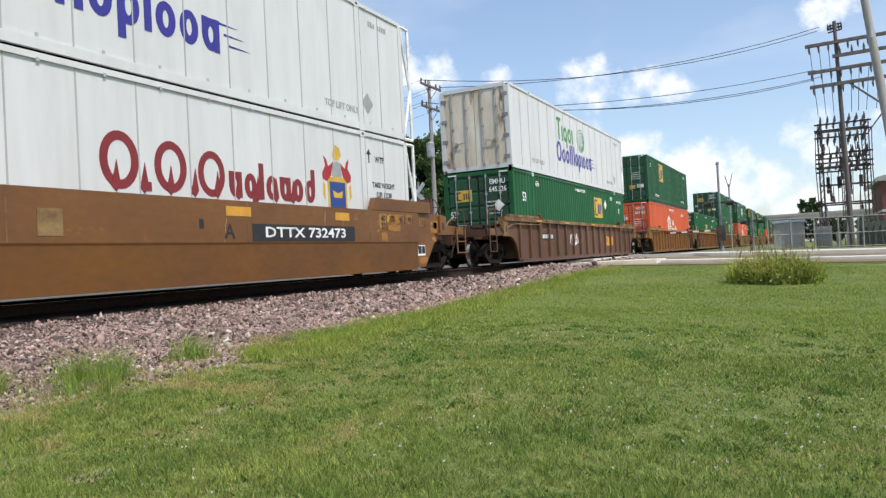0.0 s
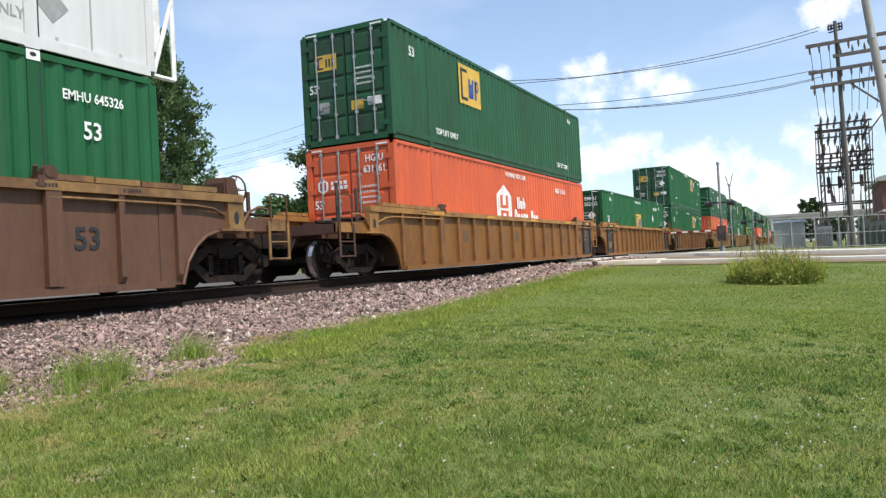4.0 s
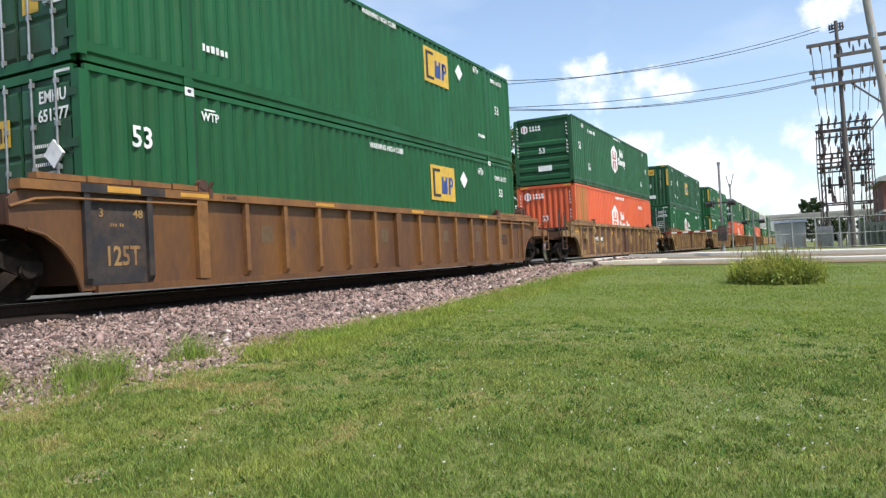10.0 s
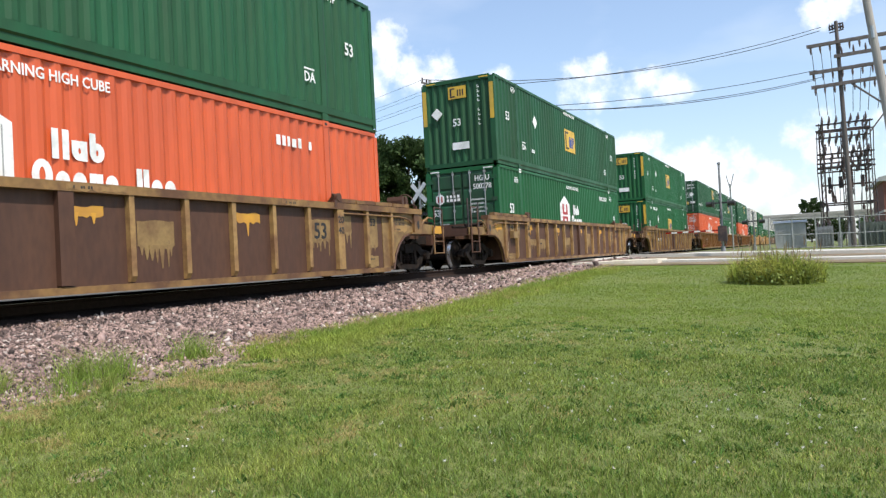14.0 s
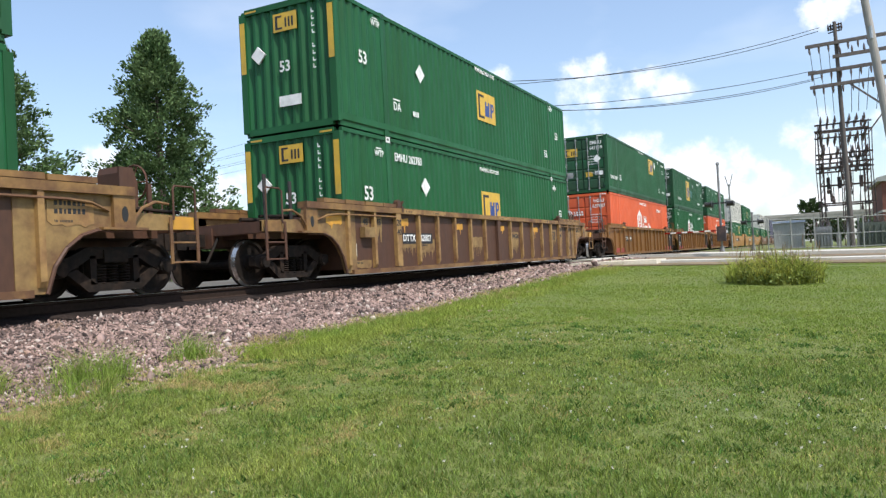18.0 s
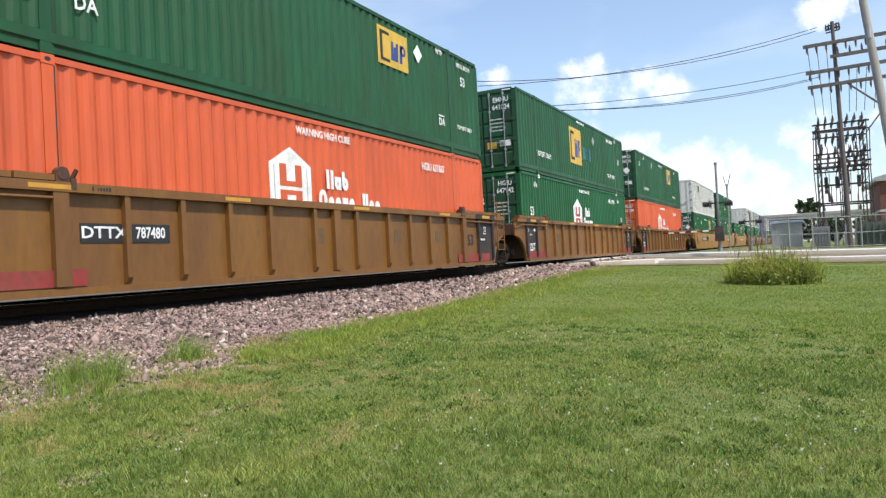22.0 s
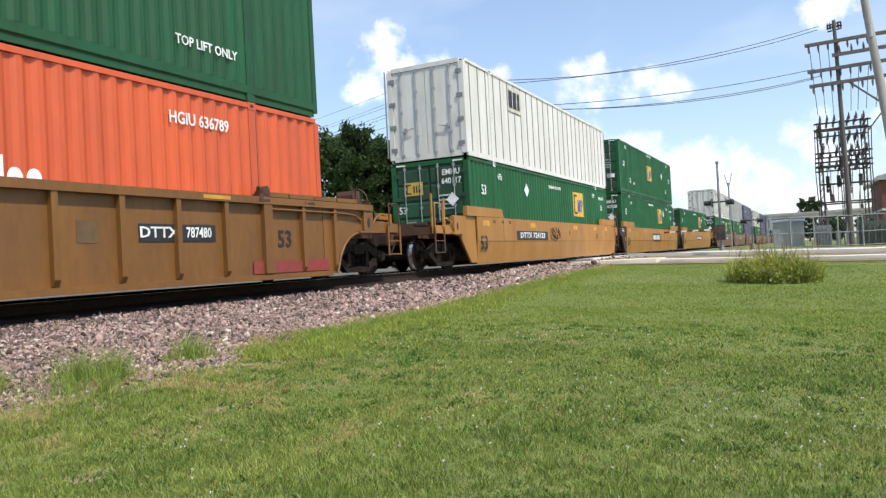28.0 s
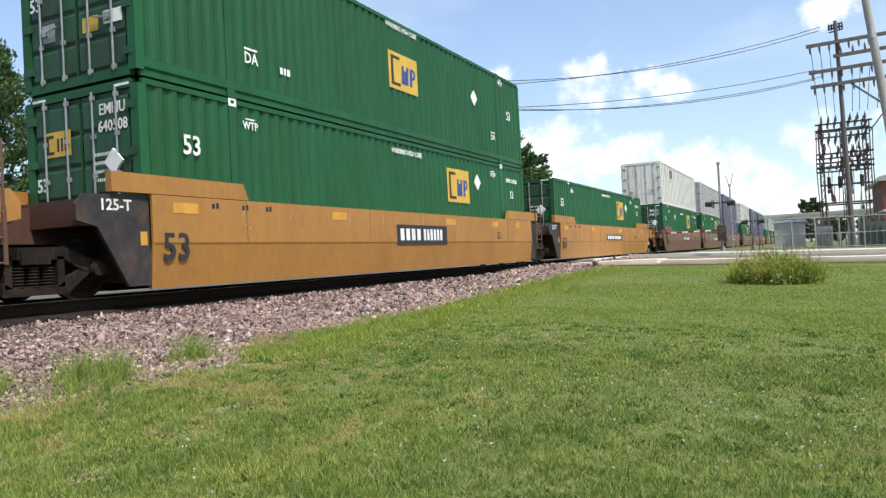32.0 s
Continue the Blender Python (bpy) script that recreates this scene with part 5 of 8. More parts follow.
def brake_stand(car, y, mat, s):
    bm = bmesh.new()
    prism_x(bm, [(y - 0.18, 1.06), (y + 0.18, 1.06), (y + 0.18, 1.72), (y + 0.1, 1.95), (y - 0.14, 1.95), (y - 0.18, 1.85)], 0.35, 0.8)
    quad_box(bm, 0.25, 0.9, y - 0.24, y + 0.24, 1.02, 1.1)
    stand = part("brake_stand", bm, mat, car, "dark rusty handbrake housing")
    for dy in (-0.26, 0.26):
        bm = bmesh.new()
        quad_box(bm, 0.93, 0.97, y + dy - 0.035, y + dy + 0.035, 1.0, 1.92 if dy < 0 else 1.7)
        part("stanchion", bm, mat, stand)
    bm = bmesh.new()
    quad_box(bm, 0.935, 0.965, y - 0.26, y + 0.26, 1.3, 1.34)
    part("crossbar", bm, mat, stand)
    bm = bmesh.new()
    yy = y + s * 0.27
    for k in range(16):
        a, b = k * math.tau / 16, (k + 1) * math.tau / 16
        rod(bm, (0.62 + 0.28 * math.cos(a), yy, 1.74 + 0.28 * math.sin(a)), (0.62 + 0.28 * math.cos(b), yy, 1.74 + 0.28 * math.sin(b)), 0.017, n=6)
    for k in range(5):
        a = k * math.tau / 5
        rod(bm, (0.62, yy - s * 0.05, 1.74), (0.62 + 0.28 * math.cos(a), yy, 1.74 + 0.28 * math.sin(a)), 0.012, n=5)
    rod(bm, (0.62, yy - s * 0.12, 1.74), (0.62, yy, 1.74), 0.03, n=8)
    part("brake_wheel", bm, mat, stand, "rusty brake wheel")


def car_end(car, s, kind, reach, paint, web_mat, rail_mat, with_bogie, smooth):
    """One end of a unit. s: -1 or +1 along the track; reach: metres from the container's end to the coupling point."""
    def side(y):
        return s * (HALF + y)
    outline = smooth_web(kind) if smooth else end_web(kind)
    for turn in (1, -1):
        bm = bmesh.new()
        prism_x(bm, mirrored([(HALF + e, z) for e, z in outline], s), *((1.38, 1.44) if turn > 0 else (-1.44, -1.38)))
        part("end_web", bm, web_mat, car, "dark painted end plate" if web_mat == "black_car" else "")
    # the rolled lip of the wheel arch
    if not smooth:
        bm = bmesh.new()
        pts = [(1.46, side(e), z) for e, z in ([(1.5, 0.93)] if kind == "coupler" else []) + ARCH]
        for a, b in zip(pts, pts[1:]):
            rod(bm, a, b, 0.028, n=6)
        part("arch_lip", bm, paint, car)
    bm = bmesh.new()
    y0, y1 = sorted((side(0.15), side(1.5 if kind == "coupler" else 1.0)))
    quad_box(bm, -1.4, 1.4, y0, y1, 1.06, 1.16)
    y0, y1 = sorted((side(0.12), side(0.2)))
    quad_box(bm, -1.36, 1.36, y0, y1, 0.2, 1.4)
    part("end_platform", bm, "rust_car", car)
    bm = bmesh.new()
    if kind == "coupler":
        y0, y1 = sorted((side(0.2), side(reach - 0.75)))
        quad_box(bm, -0.28, 0.28, y0, y1, 0.72, 1.08)
        y0, y1 = sorted((side(0.2), side(2.5)))
        quad_box(bm, -0.88, 0.88, y0, y1, 0.86, 1.05)
        y0, y1 = sorted((side(2.55), side(2.75)))
        quad_box(bm, -1.42, 1.42, y0, y1, 0.94, 1.14)
    else:
        y0, y1 = sorted((side(0.2), side(reach - 0.05)))
        quad_box(bm, -0.35, 0.35, y0, y1, 0.8, 1.3)
        y0, y1 = sorted((side(0.95), side(1.12)))
        quad_box(bm, -1.4, 1.4, y0, y1, 1.0, 1.36)
    part("centre_sill", bm, "rust_car", car)
    if kind == "coupler":
        bm = bmesh.new()
        y0, y1 = sorted((side(reach - 0.75), side(reach - 0.2)))
        quad_box(bm, -0.12, 0.12, y0, y1, 0.76, 0.98)
        y0, y1 = sorted((side(reach - 0.22), side(reach - 0.0)))
        quad_box(bm, -0.2, 0.16 if s > 0 else 0.2, y0, y1, 0.7, 1.02)
        bent_rod(bm, [(0.35, side(2.7), 0.9), (0.38, side(reach - 0.5), 0.45), (0.3, side(reach - 0.05), 0.5)], 0.03)
        part("coupler", bm, "running_gear", car, "rusty knuckle coupler with air hose")
        for turn in (1, -1):
            x = turn * 1.5
            bm = bmesh.new()
            stirrup(bm, side(2.2), side(2.72), x, 0.44, 1.14)
            part("step", bm, rail_mat if s > 0 else "rust_car", car)
            bm = bmesh.new()
            grab_iron(bm, side(2.26), side(2.7), x, 1.1, 1.62 if s > 0 else 1.74)
            part("grab_iron", bm, rail_mat if paint == "tan_car" else "rust_car", car)
            # end post under the chord, with an oval lifting hole
            bm = bmesh.new()
            y0, y1 = sorted((side(1.2), side(1.56)))
            x0, x1 = sorted((turn * 1.38, turn * 1.505))
            quad_box(bm, x0, x1, y0, y1, 0.97, 1.43)
            part("end_post", bm, rail_mat, car)
            bm = bmesh.new()
            prism_x(bm, [(side(1.38) + 0.055 * math.cos(k * math.tau / 14), 1.16 + 0.11 * math.sin(k * math.tau / 14)) for k in range(14)], *sorted((turn * 1.5, turn * 1.509)))
            part("lifting_hole", bm, "signal_black", car, "dark oval lifting hole")
            bm = bmesh.new()
            y0, y1 = sorted((side(1.0), side(1.75)))
            quad_box(bm, x0, x1 + (0.03 if turn > 0 else 0), y0, y1, 0.94, 0.975)
            part("ledge", bm, rail_mat, car)
            bm = bmesh.new()
            y0, y1 = sorted((side(2.24), side(2.68)))
            quad_box(bm, *sorted((turn * 1.44, turn * 1.475)), y0, y1, 0.96, 1.15)
            part("end_plate", bm, "patch_yellow" if paint == "rust_car" and s > 0 else rail_mat, car)
        if s > 0:
            brake_stand(car, side(2.05), "rust_car" if paint != "tan_car" else "brown_car", s)
        else:
            for y, top in ((1.78, 1.92), (2.5, 2.0)):
                bm = bmesh.new()
                quad_box(bm, 1.3, 1.325, side(y) - 0.04, side(y) + 0.04, 1.0, top)
                part("stanchion", bm, rail_mat if paint == "tan_car" else "black_car", car)
        bm = bmesh.new()
        bent_rod(bm, [(1.46, side(2.2), 1.34), (1.47, side(1.95), 1.36), (1.48, side(1.7), 1.26), (1.48, side(1.5), 1.02), (1.45, side(1.4), 0.92)], 0.024)
        part("brake_pipe", bm, rail_mat, car)
        bm = bmesh.new()
        rod(bm, (1.2, side(1.1), 1.3), (1.25, side(2.6), 1.24), 0.03, n=6)
        part("brake_rod", bm, "running_gear", car)
        bm = bmesh.new()
        rod(bm, (0.9, side(1.0), 1.22), (0.9, side(2.7), 1.2), 0.04, n=6)
        part("brake_rod", bm, "running_gear", car)
        bm = bmesh.new()
        quad_box(bm, 0.95, 1.2, *sorted((side(1.65), side(1.95))), 1.1, 1.3)
        part("brake_valve", bm, "running_gear", car)
        bogie(car, side(1.5))
    else:
        if s > 0:
            bm = bmesh.new()
            ladder(bm, side(0.42), side(0.95), 1.53, 0.5, 2.0, 3)
            part("ladder", bm, "brown_car" if smooth else rail_mat, car)
        if with_bogie:
            bogie(car, side(reach))
    if smooth and web_mat == "black_car" and s < 0:
        car_text(car, "125-T", side(0.6), 1.28, 0.22, "marking_white", 1.442)
        car_plate(car, "notice_label", "patch_yellow", -HALF - 0.2, -HALF - 0.08, 0.72, 0.92, 1.446, "yellow notice label")
    # sloping guide along the top, and the lock at its inner end
    for turn in (1, -1):
        x0, x1 = sorted((turn * (1.38 if smooth else 1.33), turn * 1.5))
        z0 = 1.47 if smooth else 1.56
        h = 0.27 if smooth else 0.075
        g0, g1 = HALF - 2.05, HALF + (0.7 if smooth else 1.0 if kind == "coupler" else 0.85)
        plates = 1 if smooth else 4
        for k in range(plates):
            bm = bmesh.new()
            a = g0 + (g1 - g0) * k / plates
            b = g0 + (g1 - g0) * (k + 1) / plates - (0 if smooth else 0.035)
            prism_x(bm, mirrored([(a, z0), (b, z0), (b, z0 + h + 0.01), (a + (0.12 if smooth else 0.0), z0 + h)], s), x0, x1)
            part("guide_rail", bm, rail_mat, car)
        if not smooth:
            # added near-black filler: the shade in the gap below the guide, as colour
            bm = bmesh.new()
            y0, y1 = sorted((side(-1.95), side(0.9)))
            quad_box(bm, *sorted((turn * 1.4, turn * 1.47)), y0, y1, 1.545, 1.56)
            part("guide_packing", bm, "running_gear", car)
            bm = bmesh.new()
            bent_rod(bm, [(turn * 1.5, side(-2.0), 1.34), (turn * 1.5, side(0.5), 1.33), (turn * 1.5, side(0.85), 1.3), (turn * 1.46, side(1.15), 1.2)], 0.022)
            part("air_pipe", bm, rail_mat, car)
        if not smooth:
            bm = bmesh.new()
            x0, x1 = sorted((turn * 1.36, turn * 1.52))
            y0, y1 = sorted((side(-1.86), side(-2.06)))
            quad_box(bm, x0, x1, y0, y1, 1.5, 1.66)
            rod(bm, (turn * 1.42, (y0 + y1) / 2, 1.66), (turn * 1.53, (y0 + y1) / 2, 1.66), 0.085, n=10)
            rod(bm, (turn * 1.44, side(-2.12), 1.56), (turn * 1.52, side(-2.16), 1.72), 0.03, n=6)
            quad_box(bm, x0, x1 + (0.02 if turn > 0 else 0), *sorted((side(-2.06), side(-2.14))), 1.46, 1.6)
            part("hinge_lock", bm, "rust_car", car, "rusty hinged container lock")


def well_car(kind, paint, rail_mat, rib_mat, ends, reaches, label, dark=(0, 0), bogies=(1, 1), dark_posts=(0, 0)):
    smooth = kind == "smooth"
    car = thing("well_car", pose(0, 0, 0), label, "freight car", "well cars of the train")
    for turn in (1, -1):
        bm = bmesh.new()
        if smooth:
            prof = [(1.36, 0.09), (1.42, 0.09), (1.485, 0.72), (1.5, 0.76), (1.5, 1.46), (1.34, 1.47), (1.34, 1.43), (1.46, 1.42), (1.46, 0.76)]
            prism_y(bm, [(turn * x, z) for x, z in (prof if turn > 0 else prof[::-1])], -HALF - 0.02, HALF + 0.02)
            part("side_panel", bm, paint, car)
            continue
        x0, x1 = sorted((turn * 1.39, turn * 1.425))
        quad_box(bm, x0, x1, -HALF + 0.2, HALF - 0.2, 0.14, 1.43)
        part("side_panel", bm, paint, car)
        bm = bmesh.new()
        x0, x1 = sorted((turn * 1.3, turn * 1.53))
        a = -HALF - (1.55 if ends[0] == "coupler" else 1.05)
        b = HALF + (1.55 if ends[1] == "coupler" else 1.05)
        quad_box(bm, x0, x1, a, b, 1.42, 1.545)
        part("top_chord", bm, rail_mat, car)
        bm = bmesh.new()
        x0, x1 = sorted((turn * 1.36, turn * 1.5))
        quad_box(bm, x0, x1, -HALF + 0.0, HALF - 0.0, 0.085, 0.18)
        part("bottom_chord", bm, paint if paint != "rust_car" else rail_mat, car)

        def rib(bm):
            prism_y(bm, [(1.425, 0.2), (1.47, 0.2), (1.515, 0.28), (1.515, 1.42), (1.425, 1.42)], -0.045, 0.045)

        def wide_rib(bm):
            prism_y(bm, [(1.425, 0.2), (1.52, 0.2), (1.52, 1.42), (1.425, 1.42)], -0.11, 0.11)
        for k in range(-8, 9):
            w = k == 0 or abs(k) == 6
            me = mesh_of("wide_rib" if w else "rib", "post", "black_car" if turn > 0 and dark_posts[k > 0] and abs(k) > 6 else paint if k == 0 else rib_mat, wide_rib if w else rib)
            put("post", me, car, (Matrix() if turn > 0 else MIRROR_X) @ pose(0, k * (0.74 if abs(k) == 1 and paint == "yellow_car" else 1.025), 0))
    bm = bmesh.new()
    for k in range(9):
        y = -HALF + 0.6 + k * 1.87
        quad_box(bm, -1.38, 1.38, y - 0.15, y + 0.15, 0.16, 0.3)
    quad_box(bm, -1.36, 1.36, -HALF + 0.2, HALF - 0.2, 0.24, 0.3)
    quad_box(bm, -0.3, 0.3, -HALF + 0.2, HALF - 0.2, 0.075, 0.2)
    part("well_floor", bm, "running_gear", car)
    for i, s in enumerate((-1, 1)):
        car_end(car, s, ends[i], reaches[i], paint, "black_car" if dark[i] else {"rust_car": "patch_ochre"}.get(paint, paint), rail_mat, bogies[i], smooth)
    return car


def car_plate(car, name, mat, y0, y1, z0, z1, x=1.43, label="", parent=None):
    def build(bm):
        quad_box(bm, x - 0.005, x, -(y1 - y0) / 2, (y1 - y0) / 2, -(z1 - z0) / 2, (z1 - z0) / 2)
    return put(name, mesh_of(("plate", round(y1 - y0, 3), round(z1 - z0, 3), x), name, mat, build), parent or car, pose(0, (y0 + y1) / 2, (z0 + z1) / 2), label)


def car_bars(car, y, z, n, size, mat, x=1.436):
    bars_row(car, y, z, n, size, mat, x, 0.35)


def car_text(car, text, y, z, size, mat, x=1.434, squeeze=1.0):
    put("lettering", letters(text, size, mat, squeeze), car, pose(x, y, z))


def number_plate(car, y, x=1.43, w=1.7, z=0.94, h=0.24, text=""):
    car_plate(car, "number_board", "marking_black", y, y + w, z - h / 2, z + h / 2, x + 0.004, "black number board")
    if text:
        car_text(car, text, y + w / 2, z, h * 0.86, "marking_white", x + 0.008, 0.92 * w / (h * 0.86 * 0.62 * len(text)))
        return
    for at, n in ((0.06, 4), (0.5, 6)):
        size = h * 0.6
        pitch = w * 0.44 / n

        def build(bm):
            for k in range(n):
                flat(bm, k * pitch * 0.94, k * pitch * 0.94 + pitch * 0.6, 0, size, x + 0.008, 0.003)
        tagged(put("lettering_marking", mesh_of(("plate_row", n, w, h, x), "lettering_marking", "marking_white", build), car, pose(0, y + w * at, z - size / 2)), kind="stuff")


def drip_patch(car, y0, y1, z0, z1, mat="patch_ochre", runs=0, seed=1, x=1.431, name="paint_patch"):
    """A worn patch of old paint with ragged edges; runs of paint hang from it."""
    rnd = random.Random(seed)
    bm = bmesh.new()
    w, h = y1 - y0, z1 - z0
    top = [(y0 + w * k / 6, z1 + rnd.uniform(-0.02, 0.01)) for k in range(6, -1, -1)]
    low = [(y0 + w * k / 10, z0 + (0.12 * h if k in (0, 10) else 0) + rnd.uniform(-0.02, 0.03)) for k in range(11)]
    prism_x(bm, low + top, x - 0.004, x)
    patch = part(name, bm, mat, car)
    bm = bmesh.new()
    for k in range(runs):
        y = y0 + w * (k + 0.5 + rnd.uniform(-0.25, 0.25)) / runs
        a, b = rnd.uniform(0.025, 0.06), rnd.uniform(0.08, 0.3)
        prism_x(bm, [(y - a * 0.2, z0 - b), (y + a * 0.2, z0 - b), (y + a, z0 + 0.06), (y - a, z0 + 0.06)], x - 0.003, x + 0.0004)
    if runs:
        tagged(part("paint_run", bm, mat, patch), kind="stuff")
    return patch


def marks_old(car, plate=True, other=False):
    """Faded ochre patches and stencils of the three oldest cars; panels lie between posts 1.025 m apart."""
    def panel(k, a, b, z0, z1, mat="patch_ochre", runs=0, x=1.431):
        drip_patch(car, k * 1.025 + a, k * 1.025 + b, z0, z1, mat, runs, k * 7 + int(z0 * 50) + 90, x)
    panel(-9, 0.3, 0.85, 1.12, 1.34, "patch_yellow", 1, 1.4465)
    panel(-8, 0.1, 0.34, 0.5, 1.3, runs=2)
    panel(-8, 0.12, 0.36, 0.44, 0.72, "faded_marking")
    panel(-8, 0.1, 0.92, 0.2, 0.38)
    panel(-8, 0.58, 0.9, 1.08, 1.32)
    panel(-7, 0.12, 0.4, 1.04, 1.36, runs=3)
    panel(-6, 0.16, 0.6, 1.14, 1.32, "patch_yellow", 1)
    panel(-6, 0.14, 0.94, 0.62, 0.84, runs=7)
    panel(-5, 0.1, 0.9, 0.5, 0.84, runs=4)
    panel(-3, 0.1, 0.6, 1.1, 1.26, "patch_yellow", 1)
    panel(-2, 0.12, 0.9, 0.6, 0.9, runs=6)
    panel(0, 0.1, 0.62, 1.1, 1.25, "patch_yellow", 2)
    panel(1, 0.14, 0.82, 0.66, 1.08, runs=7)
    panel(3, 0.14, 0.72, 1.08, 1.26, "patch_yellow", 1)
    panel(5, 0.12, 0.76, 0.76, 1.2, runs=5)
    panel(6, 0.15, 0.5, 0.9, 1.3, runs=3)
    panel(7, 0.12, 0.5, 0.62, 1.34, runs=2)
    panel(7, 0.1, 0.5, 0.2, 0.46)
    panel(8, 0.12, 0.8, 0.98, 1.36, "rib_tan", 0, 1.4465)
    for k in (0, 1, 2):
        car_bars(car, 8.42, 1.25 - 0.11 * k, 7 if k < 2 else 10, 0.07 if k < 2 else 0.03, "marking_black", 1.448)
    car_bars(car, 7.32, 0.36, 6, 0.04, "marking_black", 1.434)
    car_bars(car, -7.9, 0.3, 9, 0.035, "marking_black", 1.434)
    car_bars(car, -4.95, 0.66, 10, 0.04, "marking_black", 1.434)
    for text, y, z, size, x in (("20", -6.15, 1.2, 0.2, 1.524), ("40", -6.15, 0.98, 0.2, 1.524), ("53", -7.98, 1.2, 0.2, 1.434), ("48", -7.46, 1.2, 0.2, 1.434),
                                ("45", -6.92, 1.2, 0.2, 1.434), ("53", 7.49, 1.18, 0.22, 1.434), ("53", 5.56, 0.96, 0.44, 1.434), ("20", 6.15, 1.2, 0.2, 1.524), ("40", 6.15, 0.98, 0.2, 1.524)):
        car_text(car, text, y, z, size, "marking_black", x)
    if not other:
        car_text(car, "NWG30", 1.5, 0.93, 0.2, "marking_black", 1.434, 0.95)
    bm = bmesh.new()
    quad_box(bm, 1.43, 1.56, -7.68, -7.28, 0.86, 1.08)
    part("sign_box", bm, "patch_ochre", car, "rusty ochre bracket box")
    for y, w in ((0.0, 0.95), (4.3, 0.5), (-5.9, 0.9), (-4.5, 0.8)):
        drip_patch(car, y, y + w, 1.435, 1.53, "rib_tan", 0, int(y * 3) + 40, 1.534, "chord_patch")
        car_bars(car, y + 0.1, 1.46, 8, 0.04, "marking_black", 1.537)
    if plate:
        number_plate(car, -5.86, 1.434, 0.62, 0.85, 0.26, "DTTX")
        number_plate(car, -5.06, 1.434, 0.72, 0.85, 0.26, "620827")


def marks_yellow(car, dark=(0, 0), red=True):
    for i, s in enumerate((-1, 1)):
        if dark[i]:
            y0, y1 = sorted((s * 8.15, s * 7.22))
            car_plate(car, "dark_panel", "black_car", y0, y1, 0.19, 1.41, 1.447, "dark painted end panel")
            ink = "marking_white" if red else "rib_tan"
            if s < 0:
                car_text(car, "125T", (y0 + y1) / 2 + 0.06, 0.56, 0.38, ink, 1.452, 0.74)
                car_text(car, "3", y0 + 0.2, 1.16, 0.17, ink, 1.452)
                car_text(car, "48", y1 - 0.12, 1.16, 0.17, ink, 1.452)
            else:
                car_text(car, "53", (y0 + y1) / 2, 1.12, 0.2, ink, 1.452, 0.8)
                car_bars(car, y0 + 0.15, 0.8, 6, 0.06, ink, 1.452)
            car_plate(car, "dark_chord_band", "black_car", min(s * 8.3, s * 6.9), max(s * 8.3, s * 6.9), 1.424, 1.542, 1.535)
            car_plate(car, "reflector_strip", "patch_yellow", min(s * 7.9, s * 7.35), max(s * 7.9, s * 7.35), 1.44, 1.525, 1.539)
            car_bars(car, y0 + 0.3, 0.98, 7, 0.045, ink, 1.452)
        if red:
            y0, y1 = sorted((s * (HALF - 2.3), s * (HALF - 0.1)))
            car_plate(car, "red_stripe", "red_stripe", y0, y1, 0.2, 0.42, 1.456, "faded red stripe")
    car_text(car, "53", HALF - 1.4, 0.8, 0.42, "marking_black", 1.436)
    for y in (-5.0, -1.0, 2.1, 4.2):
        car_plate(car, "faded_patch", "worn_spot", y + 0.3, y + 0.62, 0.75, 1.05)
    for y in (-6.6, -3.2, 0.6, 4.6):
        car_plate(car, "reflector_strip", "patch_yellow", y, y + 0.6, 1.45, 1.51, 1.534)
    for y in (-7.3, -5.7, 5.9, 7.2):
        car_bars(car, y, 1.46, 7, 0.05, "marking_black", 1.534)


def smooth_wear(car, x):
    """Weld seams, scratches and stencils of a smooth side."""
    rnd = random.Random(len(car.name) + 5)
    for y in (-6.1, -2.2, 2.0, 5.9):
        car_plate(car, "weld_seam", "sill_tan", y, y + 0.02, 0.76, 1.44, x - 0.003)
    for k in range(9):
        y = rnd.uniform(-7, 7)
        bm = bmesh.new()
        z = rnd.uniform(0.85, 1.1)
        bent_rod(bm, [(1.5, y, z + 0.3), (1.502, y - 0.05, z + 0.15), (1.5, y - 0.02, z), (1.5, y + rnd.uniform(-0.2, 0.2), z - 0.08)], 0.004, 3)
        part("scratch", bm, "faded_marking", car)


def graffiti(car, y, z, size=0.75, mat="marking_white", x=1.432):
    """A scribble of thin paint strokes."""
    rnd = random.Random(21)
    bm = bmesh.new()
    for k in range(6):
        a = y + (k - 2.5) * size * 0.3
        b = rnd.uniform(0.7, 1.4)
        pts = []
        for j in range(12):
            t = j / 11 * 5.2 + k
            pts.append((x, a + size * 0.17 * math.cos(t * b), z + size * (0.3 * math.sin(t) + 0.06 * math.sin(3 * t + k))))
        bent_rod(bm, pts, 0.013, 4)
    bent_rod(bm, [(x, y - size * 0.9, z - size * 0.3), (x, y, z - size * 0.45), (x, y + size * 0.9, z - size * 0.2)], 0.014, 4)
    part("graffiti_scribble", bm, mat, car, "sprayed graffiti scribble")


